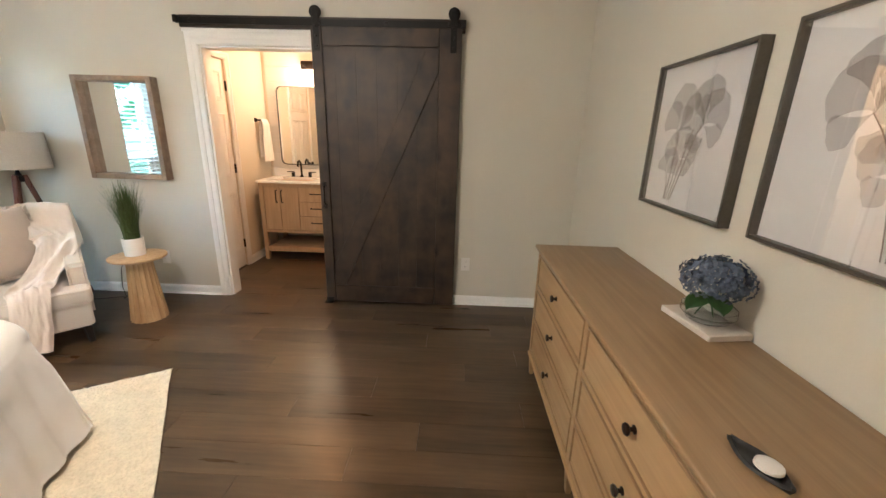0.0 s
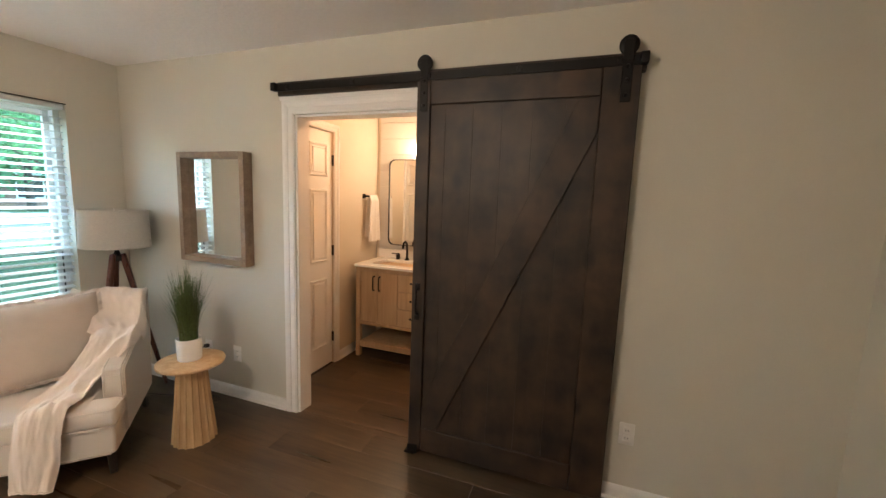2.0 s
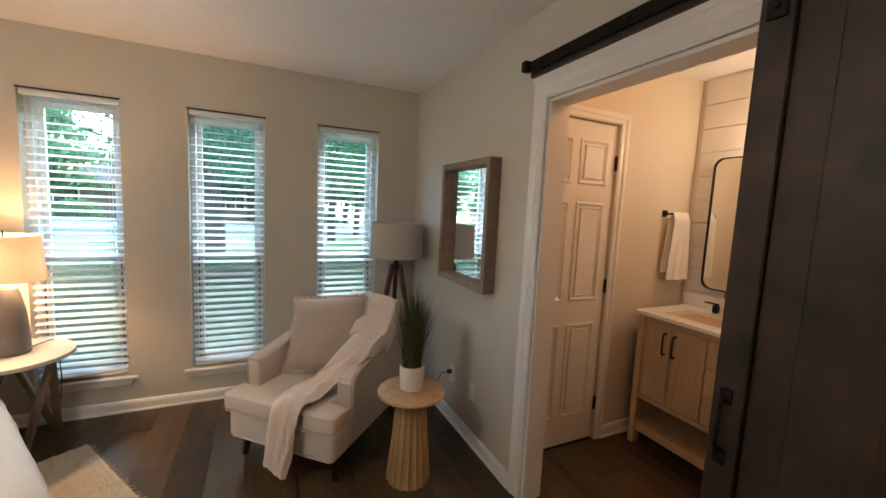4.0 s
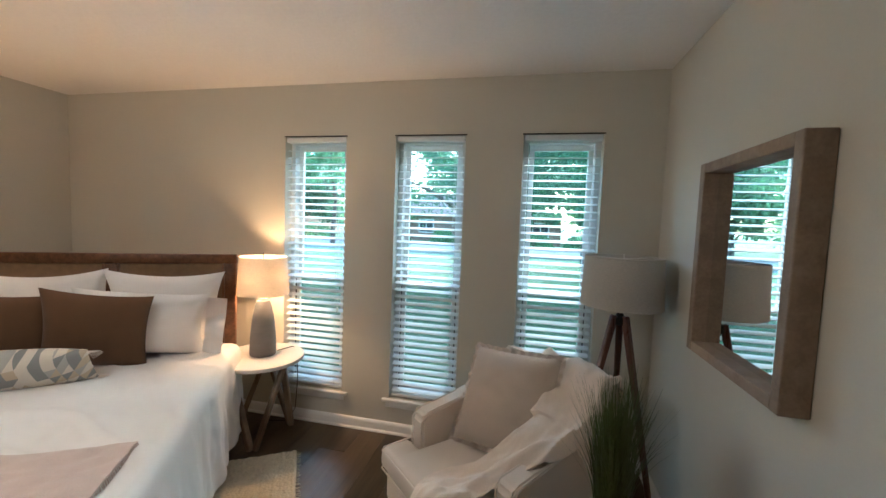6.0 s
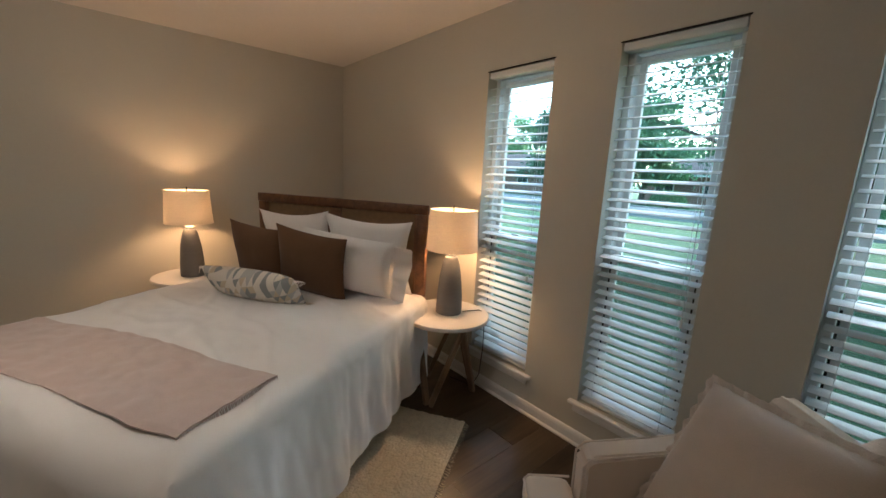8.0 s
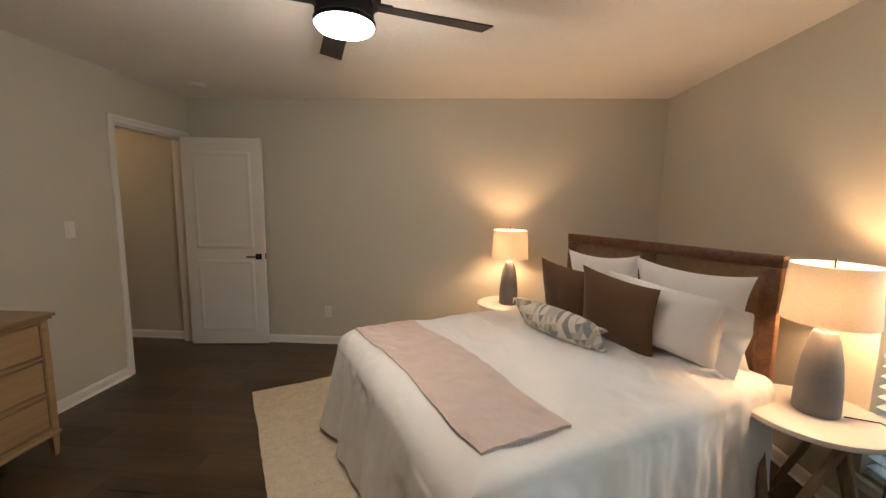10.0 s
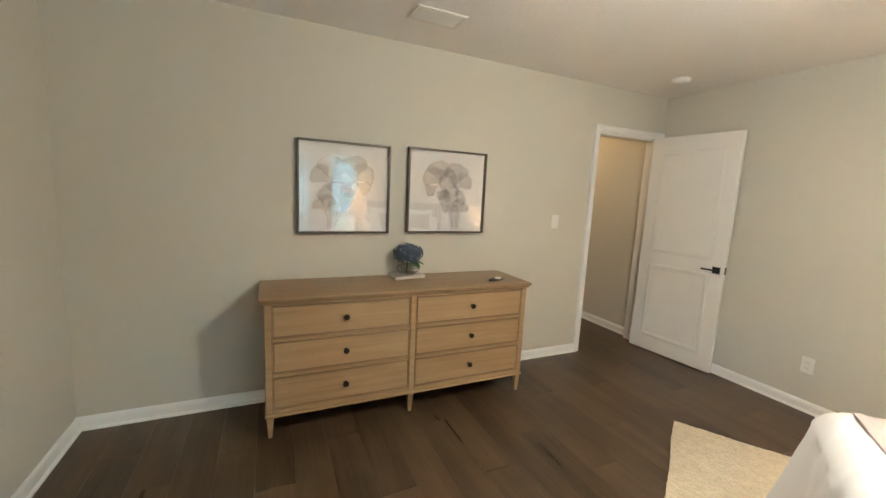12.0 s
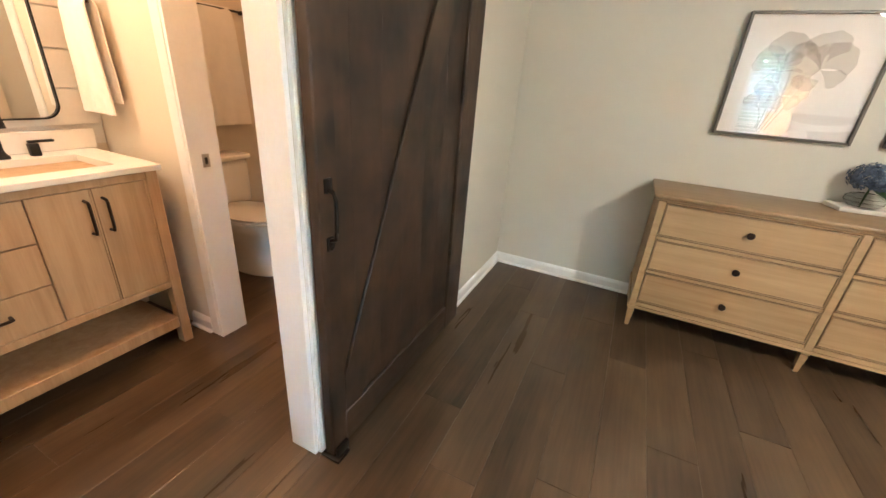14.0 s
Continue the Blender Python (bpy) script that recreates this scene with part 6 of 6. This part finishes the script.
def comforter():
    top, L = 0.665, 1.70
    drop = 0.50

    def surf(u, v):
        s = 2 * v - 1
        y, dz, fy = drape(s, 0.77, drop, 0.012)
        # along the bed, from the head, over the foot
        r = 0.12
        flat = L - r
        arc = r * math.pi / 2
        d = u * (flat + arc + drop)
        if d < flat:
            x, ex, fx = d, 0.0, 0.0
        elif d < flat + arc:
            a = (d - flat) / r
            x, ex, fx = flat + r * math.sin(a), -r * (1 - math.cos(a)), 0.0
        else:
            e = d - flat - arc
            x, ex, fx = L + 0.06 * e / drop, -r - e, e / drop
        z = top + min(dz, ex) if (fx == 0 or fy == 0) else top + min(dz, ex)
        if fx > 0 and abs(y) > 0.60:
            k = (abs(y) - 0.60) * fx
            x += 0.06 * fx * min(1, (abs(y) - 0.6) / 0.14)
        if fy > 0 and fx > 0:
            z = top + min(dz, ex)
            x -= 0.04 * fy
        wave = 0.0
        if fy > 0:
            q = x * 14 + 1.7 * noise.noise(Vector((x * 2.3, s, 1.0)))
            wave = (0.013 * math.sin(q) + 0.008 * math.sin(q * 2.3 + 1) + 0.011 * noise.noise(Vector((x * 24 + fy, fy * 2.5, 3)))) * min(1, fy * 1.4 + 0.12)
            y += (1 if s > 0 else -1) * (wave + 0.055 * fy * max(0.0, min(1.0, (x - 0.6) / 1.0)))
        if fx > 0 and fy == 0:
            q = y * 12 + 1.9 * noise.noise(Vector((y * 2.1, 4.0, 1.0)))
            x += (0.014 * math.sin(q) + 0.008 * math.sin(q * 2.1) + 0.004 * noise.noise(Vector((y * 38, fx * 2, 7)))) * fx
        n1 = noise.noise(Vector((x * 3.0, y * 3.0, 2.0))) * 0.010
        n2 = noise.noise(Vector((x * 9.0 + y * 5, y * 9.0, 5.0 + z * 5))) * 0.004
        n2 += noise.noise(Vector((x * 27.0 + y * 15, y * 27.0, z * 14))) * 0.0018
        n3 = 0.010 * (1 - min(1, 4 * abs(noise.noise(Vector((x * 4.0 - y * 2, y * 2.5, 9.0)))))) ** 2 + 0.004 * abs(noise.noise(Vector((x * 13.0, y * 9.0, 4.0))))
        z = max(z, 0.018 + 0.01 * (fx + fy))
        if fx == 0 and fy == 0:
            z += n1 + n2 + n3 - 0.012 * (abs(y) / 0.7) ** 2
        else:
            x += n2 * (1 if fx else 0) * 2
            y += n2 * (1 if fy else 0) * 2
        return (x, y - 0.08, z)
    c = thing("comforter", "white cotton comforter hanging in soft folds to the rug", "comforter")
    part("cloth", grid(surf, 150, 150, -0.006), "white_cloth", c)
    rim = [surf(k / 60, 0) for k in range(61)] + [surf(1, k / 80) for k in range(1, 81)] + [surf(1 - k / 60, 1) for k in range(1, 61)]
    part("hem", tube(BM(), rim, 0.006, 6), "white_cloth", c)
    in_bed(c)


comforter()


def throw_blanket():
    def surf(u, v):
        s = 2 * v - 1
        y, dz = -0.19 + s * 0.765, 0.0
        over = max(0.0, abs(y + 0.08) - 0.68)
        dz = -over * over * 5.0
        fy = 0
        x = 1.19 + 0.385 * u - 0.05 * (v - 0.5) + 0.014 * math.sin(9 * v)
        z = 0.6835 + dz
        z += noise.noise(Vector((x * 3.0, y * 3.0, 2.0))) * 0.008 + abs(noise.noise(Vector((x * 11.0, y * 7.0, 3.0)))) * 0.011 + 0.003 * noise.noise(Vector((x * 30, y * 22, 1))) - 0.012 * (min(1, abs(y) / 0.7)) ** 2
        if u < 0.03 or u > 0.97:
            z -= 0.004
        x += 0.006 * noise.noise(Vector((v * 14, u * 2, 0)))
        return (x, y, z)
    t = thing("throw_blanket", "blush pink fringed throw laid across the foot of the bed", "blanket")
    part("cloth", grid(surf, 44, 120, -0.006), "pink_throw", t)
    fr = BM()
    rnd = random.Random(8)
    for k in range(60):
        for e in (0.0, 1.0):
            u = (k + 0.5) / 60
            p = Vector(surf(u, e))
            out = 1 if e else -1
            tube(fr, [p, p + Vector((rnd.uniform(-0.003, 0.003), out * 0.004, -0.014)), p + Vector((rnd.uniform(-0.005, 0.005), out * 0.006, -0.028))], 0.0013, 4)
    o = part("fringe", fr, "pink_throw", t)
    o["kind"] = "stuff"
    in_bed(t)


throw_blanket()


def pillow(name, label, w, h, d, seed, material, place, tilt, turn, roll=0.0, group="", crease=0.012, pinch=1.6):
    p = thing(name, label, "pillow", group=group)
    part("cover", cushion(w, h, d, seed, crease=crease, pinch=pinch), material, p)
    # local: face along y; turn so that the face looks down the bed
    in_bed(p, Matrix.Translation(place) @ Matrix.Rotation(radians(90 + turn), 4, "Z") @ Matrix.Rotation(radians(tilt), 4, "X") @ Matrix.Rotation(radians(roll), 4, "Y"))
    return p


TOP = 0.672
G = "white pillows on the bed"
pillow("bed_pillow", "white cotton sleeping pillow against the headboard's cane panel", 0.60, 0.50, 0.17, 1, "white_cloth", (0.10, 0.32, TOP + 0.235), 10, 4, 2, G, pinch=2.2)
pillow("bed_pillow", "white cotton sleeping pillow against the headboard's cane panel", 0.60, 0.50, 0.17, 2, "white_cloth", (0.10, -0.22, TOP + 0.235), 10, -3, -3, G, pinch=2.2)
q = pillow("bed_pillow", "white cotton pillow with an open flanged end", 0.62, 0.40, 0.19, 3, "white_cloth", (0.235, 0.25, TOP + 0.195), 15, 6, 6, G, pinch=1.6)


def flange(u, v):
    s = (v - 0.5) * 2
    return (0.295 + 0.10 * u, 0.05 * math.sin(s * 2.5 + 0.4) * (0.4 + u) + 0.012 * math.sin(s * 9), s * (0.17 + 0.02 * u) * (1 - 0.10 * u) - 0.01 * u)


part("flange", grid(flange, 8, 20, 0.003), "white_cloth", q)
pillow("bed_pillow", "white cotton pillow half hidden behind the brown cushions", 0.62, 0.38, 0.17, 4, "white_cloth", (0.235, -0.32, TOP + 0.175), 15, -4, -2, G, pinch=0.8)
pillow("throw_pillow", "square dark brown cushion leaning on the white pillows", 0.455, 0.43, 0.15, 5, "brown_cloth", (0.375, 0.10, TOP + 0.200), 13, 5, 8, "brown cushions on the bed", crease=0.006, pinch=1.3)
pillow("throw_pillow", "square dark brown cushion half behind the other one", 0.455, 0.43, 0.15, 6, "brown_cloth", (0.345, -0.30, TOP + 0.197), 13, -3, 4, "brown cushions on the bed", crease=0.006, pinch=1.3)


def bolster():
    p = thing("lumbar_pillow", "long lumbar pillow printed with grey and cream leaves, tasselled corners", "pillow")
    part("cover", cushion(0.64, 0.205, 0.14, 9, n=30, crease=0.006, pinch=0.3), "leaf_print", p)
    t = BM()
    for s in (-1, 1):
        for z in (-0.09, 0.09):
            for k in range(7):
                tube(t, [(s * 0.31, 0, z), (s * (0.33 + 0.004 * k), 0.004 * (k - 3), z - 0.015), (s * (0.338 + 0.004 * k), 0.006 * (k - 3), z - 0.035)], 0.0015, 4)
    part("tassel", t, "throw_white", p)["kind"] = "stuff"
    in_bed(p, Matrix.Translation((0.575, -0.15, TOP + 0.09)) @ Matrix.Rotation(radians(90 + 3), 4, "Z") @ Matrix.Rotation(radians(32), 4, "X"))


def leaf_print():
    m = mat("leaf_print", (0.66, 0.60, 0.52), 0.92, var=0.04, scale=8, fine=300, bump=0.4, bump_dist=0.001, spec=0.1)
    n, l = nodes_of(m)
    b = n["Principled BSDF"]
    old = b.inputs["Base Color"].links[0].from_socket
    tc = n.new("ShaderNodeTexCoord")
    mp = n.new("ShaderNodeMapping")
    mp.inputs["Scale"].default_value = (23, 0.0, 23)
    mp.inputs["Rotation"].default_value = (0, radians(12), 0)
    l.new(tc.outputs["Object"], mp.inputs["Vector"])
    fl, frc = n.new("ShaderNodeVectorMath"), n.new("ShaderNodeVectorMath")
    fl.operation, frc.operation = "FLOOR", "FRACTION"
    l.new(mp.outputs[0], fl.inputs[0])
    l.new(mp.outputs[0], frc.inputs[0])
    sep, cmp, off, add = n.new("ShaderNodeSeparateXYZ"), n.new("ShaderNodeMath"), n.new("ShaderNodeCombineXYZ"), n.new("ShaderNodeVectorMath")
    l.new(frc.outputs[0], sep.inputs[0])
    cmp.operation = "GREATER_THAN"
    l.new(sep.outputs["X"], cmp.inputs[0])
    l.new(sep.outputs["Z"], cmp.inputs[1])
    l.new(cmp.outputs[0], off.inputs["Y"])
    l.new(fl.outputs[0], add.inputs[0])
    l.new(off.outputs[0], add.inputs[1])
    wnz = n.new("ShaderNodeTexWhiteNoise")
    l.new(add.outputs[0], wnz.inputs["Vector"])
    r = n.new("ShaderNodeValToRGB")
    r.color_ramp.interpolation = "CONSTANT"
    e = r.color_ramp.elements
    e[0].position, e[0].color = 0.0, (0.68, 0.63, 0.56, 1)
    e[1].position, e[1].color = 0.36, (0.20, 0.225, 0.235, 1)
    for pos, col in ((0.56, (0.52, 0.43, 0.31, 1)), (0.72, (0.40, 0.40, 0.40, 1)), (0.86, (0.66, 0.62, 0.56, 1))):
        e.new(pos).color = col
    l.new(wnz.outputs["Value"], r.inputs["Fac"])
    mix = n.new("ShaderNodeMix")
    mix.data_type = "RGBA"
    mix.inputs["Factor"].default_value = 0.85
    l.new(old, mix.inputs["A"])
    l.new(r.outputs["Color"], mix.inputs["B"])
    l.new(mix.outputs["Result"], b.inputs["Base Color"])
    return m


M["leaf_print"] = leaf_print()
bolster()


# ---- rug ----
def rug():
    r = thing("area_rug", "large hand-woven cream wool rug with a short fringe, under the bed", "rug", (-1.67, 0.405, 0), 32.5 - 90)
    hl, hw = 1.36, 0.925

    def surf(u, v):
        x, y = -hl + 2 * hl * u, -hw + 2 * hw * v
        z = 0.012 + 0.0022 * math.sin(x * 200) + 0.006 * noise.noise(Vector((x * 38, y * 60, 0))) + 0.0015 * noise.noise(Vector((x * 5, y * 5, 3)))
        y += 0.008 * noise.noise(Vector((x * 3, 0, v * 2)))
        x += 0.008 * noise.noise(Vector((0, y * 3, u * 2 + 5)))
        return (x, y, z)
    part("weave", grid(surf, 230, 120, 0.010), "rug", r)
    f = BM()
    rnd = random.Random(5)
    for e in (0, 1):
        for k in range(170):
            v = (k + rnd.random()) / 170
            p = Vector(surf(e, v)) - Vector((0, 0, 0.006))
            s = 1 if e else -1
            tube(f, [p, p + Vector((s * 0.012, rnd.uniform(-0.006, 0.006), -0.003)), p + Vector((s * rnd.uniform(0.015, 0.03), rnd.uniform(-0.012, 0.012), -0.0045))], 0.0014, 4)
    o = part("fringe", f, "rug", r)
    o["kind"] = "stuff"


rug()


# ---- armchair ----
CH = Matrix.Translation((-2.800, 2.315, 0)) @ Matrix.Rotation(radians(-43.5), 4, "Z")


def armchair():
    c = thing("armchair", "cream upholstered armchair with piped cushion and short black legs", "armchair")
    c.matrix_basis = CH
    hw = 0.355
    for x in (0.27, -0.36):
        for y in (-0.29, 0.29):
            tip = Vector((x + (0.03 if x > 0 else -0.06), y * 1.05, 0))
            part("leg", beam(BM(), tip, (x, y, 0.20), 0.030, 0.030, 0.050, 0.050, 0.004), "dark_leg", c, "black tapered leg")
    s = BM()
    box(s, -0.36, 0.375, -hw + 0.012, hw - 0.012, 0.145, 0.30, 0.02, 3)
    part("seat_frame", s, "cream", c)
    sc = BM()
    box(sc, -0.26, 0.405, -0.257, 0.257, 0.302, 0.408, 0.035, 4)
    for v in sc.verts:
        if v.co.z > 0.37:
            v.co.z += 0.018 * max(0, 1 - (v.co.y / 0.25) ** 2) * max(0, 1 - ((v.co.x - 0.08) / 0.34) ** 2)
    box(sc, 0.2405, 0.405, -0.362, 0.362, 0.3025, 0.407, 0.035, 4)
    part("seat_cushion", sc, "cream", c)
    for y in (-1, 1):
        a = BM()
        y0, y1 = sorted((y * 0.262, y * 0.358))
        vs = []
        prof = [(0.225, 0.17), (0.23, 0.525), (0.205, 0.552), (-0.10, 0.605), (-0.34, 0.66), (-0.40, 0.62), (-0.38, 0.17)]
        lo = [a.verts.new((x, y0, z)) for x, z in prof]
        hi = [a.verts.new((x, y1, z)) for x, z in prof]
        a.faces.new(lo)
        a.faces.new(hi[::-1])
        for i in range(len(prof)):
            a.faces.new((lo[i], lo[(i + 1) % len(prof)], hi[(i + 1) % len(prof)], hi[i]))
        bmesh.ops.bevel(a, geom=list(a.edges), offset=0.016, segments=3, affect="EDGES")
        part("arm", a, "cream", c)
        pp = BM()
        for yy in (y0 + 0.006, y1 - 0.006):
            tube(pp, [(0.226, yy, 0.19), (0.231, yy, 0.515), (0.207, yy, 0.547), (-0.10, yy, 0.601), (-0.33, yy, 0.652)], 0.0038, 6)
        part("piping", pp, "cream", c)
    b = BM()

    def back(u, v):
        y = (2 * u - 1) * 0.335
        return (0, y, v)
    prof = [(-0.22, 0.30), (-0.25, 0.50), (-0.30, 0.72), (-0.335, 0.80), (-0.375, 0.81), (-0.43, 0.78), (-0.43, 0.60), (-0.38, 0.30), (-0.37, 0.17), (-0.26, 0.17)]
    lo = [b.verts.new((x, -0.335 + (0.02 if z > 0.7 else 0), z)) for x, z in prof]
    hi = [b.verts.new((x, 0.335 - (0.02 if z > 0.7 else 0), z)) for x, z in prof]
    b.faces.new(lo)
    b.faces.new(hi[::-1])
    for i in range(len(prof)):
        b.faces.new((lo[i], lo[(i + 1) % len(prof)], hi[(i + 1) % len(prof)], hi[i]))
    bmesh.ops.bevel(b, geom=list(b.edges), offset=0.018, segments=3, affect="EDGES")
    part("backrest", b, "cream", c)
    pp = BM()
    for z in (0.312, 0.398):
        tube(pp, [(0.24, -0.361, z), (0.385, -0.353, z), (0.404, -0.332, z), (0.4075, 0, z), (0.404, 0.332, z), (0.385, 0.353, z), (0.24, 0.361, z)], 0.004, 6)
    tube(pp, [(0.373, -0.32, 0.150), (0.375, 0, 0.150), (0.373, 0.32, 0.150)], 0.004, 6)
    part("piping", pp, "cream", c)


armchair()


def frilled_pillow():
    p = thing("accent_pillow", "square beige linen pillow with a ruffled edge on the armchair", "pillow")
    part("cover", cushion(0.475, 0.475, 0.17, 12, crease=0.007), "pillow_linen", p)
    bm = BM()
    n = 220
    rnd = random.Random(3)
    inner, outer = [], []
    for i in range(n):
        t = i / n * 4
        s, f = int(t), t - int(t)
        q = -1 + 2 * f
        x, z = ((q, -1), (1, q), (-q, 1), (-1, -q))[s]
        pin = 1 - 0.035 * (1 - q * q)
        y = 0.008 * math.sin(i * 1.15) + 0.003 * rnd.uniform(-1, 1)
        inner.append(bm.verts.new((x * 0.226 * pin, 0, z * 0.226 * pin)))
        outer.append(bm.verts.new((x * 0.258 * pin, y * 0.8, z * 0.258 * pin)))
    for i in range(n):
        bm.faces.new((inner[i], inner[(i + 1) % n], outer[(i + 1) % n], outer[i]))
    bmesh.ops.solidify(bm, geom=list(bm.faces), thickness=0.014)
    part("ruffle", bm, "throw_white", p)
    across, up = Vector((-0.145, 0.493, 0.045)).normalized(), Vector((-0.23, -0.12, 0.39)).normalized()
    face = up.cross(across).normalized()
    up = across.cross(face)
    turn = Matrix((across, face, up)).transposed().to_4x4()
    p.matrix_basis = CH @ Matrix.Translation((-0.118, -0.054, 0.640)) @ turn


frilled_pillow()


def chair_throw():
    """A long soft throw from the top of the back, over the seat's side and down the front."""
    t = thing("knit_throw", "cream soft throw draped across the armchair's back and seat", "blanket")
    # centre line and half width, in the chair's own measures
    line = [(-0.47, 0.17, 0.45, 0.18), (-0.465, 0.17, 0.74, 0.19), (-0.41, 0.18, 0.828, 0.19), (-0.335, 0.19, 0.828, 0.19), (-0.27, 0.215, 0.765, 0.185), (-0.18, 0.25, 0.695, 0.17), (-0.08, 0.265, 0.645, 0.135), (0.03, 0.25, 0.60, 0.105),
            (0.11, 0.20, 0.53, 0.085), (0.17, 0.15, 0.465, 0.09), (0.25, 0.11, 0.437, 0.105), (0.34, 0.09, 0.434, 0.105), (0.405, 0.085, 0.428, 0.095), (0.434, 0.075, 0.35, 0.09), (0.438, 0.06, 0.21, 0.092), (0.442, 0.045, 0.085, 0.078)]

    def at(u):
        k = u * (len(line) - 1)
        i = min(int(k), len(line) - 2)
        f = k - i
        a, b = line[max(i - 1, 0)], line[i]
        c, d = line[i + 1], line[min(i + 2, len(line) - 1)]
        return [0.5 * (2 * q + (r - p) * f + (2 * p - 5 * q + 4 * r - s) * f * f + (-p + 3 * q - 3 * r + s) * f ** 3) for p, q, r, s in zip(a, b, c, d)]

    def surf(u, v):
        x, y, z, w = at(u)
        x2, y2, z2, _ = at(min(1, u + 0.01))
        x1, y1, z1, _ = at(max(0, u - 0.01))
        d = Vector((x2 - x1, y2 - y1, z2 - z1)).normalized()
        side = Vector((0, 1, 0))
        if 0.38 < u < 0.7:
            side = Vector((0.45, 1, 0.0))
        side = (side - d * side.dot(d)).normalized()
        up = side.cross(d)
        if up.z < 0 and u > 0.15:
            up = -up
        if u > 0.78 and up.x < 0:
            up = -up
        s = 2 * v - 1
        fold = 0.015 * math.sin(s * 4.5 + 5.0 * noise.noise(Vector((u * 4, s * 0.6, 0)))) + 0.016 * noise.noise(Vector((u * 9, s * 2.6, 3))) + 0.006 * noise.noise(Vector((u * 30, s * 6, 3)))
        q = Vector((x, y, z)) + side * (s * w * (1 + 0.14 * noise.noise(Vector((u * 7, s * 0.5, 8))))) + up * (0.02 + fold)
        if u < 0.52 and q.y > 0.35:
            # over the edge of the back and of the arm
            q.z -= (q.y - 0.35) * 1.7
            q.y = 0.35 + (q.y - 0.35) * 0.45
        return q
    part("cloth", grid(surf, 170, 40, 0.006), "throw_white", t)
    hem = tube(BM(), [surf(1.0, k / 20) for k in range(21)], 0.005, 6)
    part("hem", hem, "throw_white", t)
    t.matrix_basis = CH


chair_throw()


# ---- floor planks ----
def planks():
    rnd = random.Random(21)
    wide, long = 0.182, 1.22
    y, row = SY - 0.06, 0
    cache = {}
    while y < 5.3:
        off = (row * 0.37 % 1) * long + rnd.uniform(-0.1, 0.1)
        x = WX - long + off
        if y > NY + NT:
            x0l, x1l = BX0, 0.49
        else:
            x0l, x1l = WX, EX + 2.4 if y < 0.1 else EX + 0.05
        while x < x1l:
            a, b = max(x, x0l), min(x + long, x1l)
            if b - a > 0.02:
                key = round(b - a, 2)
                if key not in cache:
                    ob = part("plank", one(-key / 2 + 0.0006, key / 2 - 0.0006, -wide / 2 + 0.0003, wide / 2 - 0.0003, -0.008, 0.0, 0.0007, 1), "plank", floor_base, smooth=False)
                    cache[key] = ob
                else:
                    ob = again("plank", cache[key], floor_base)
                ob.matrix_basis = Matrix.Translation(((a + b) / 2, y + wide / 2, rnd.uniform(-0.0004, 0.0)))
            x += long
        y += wide
        row += 1


planks()
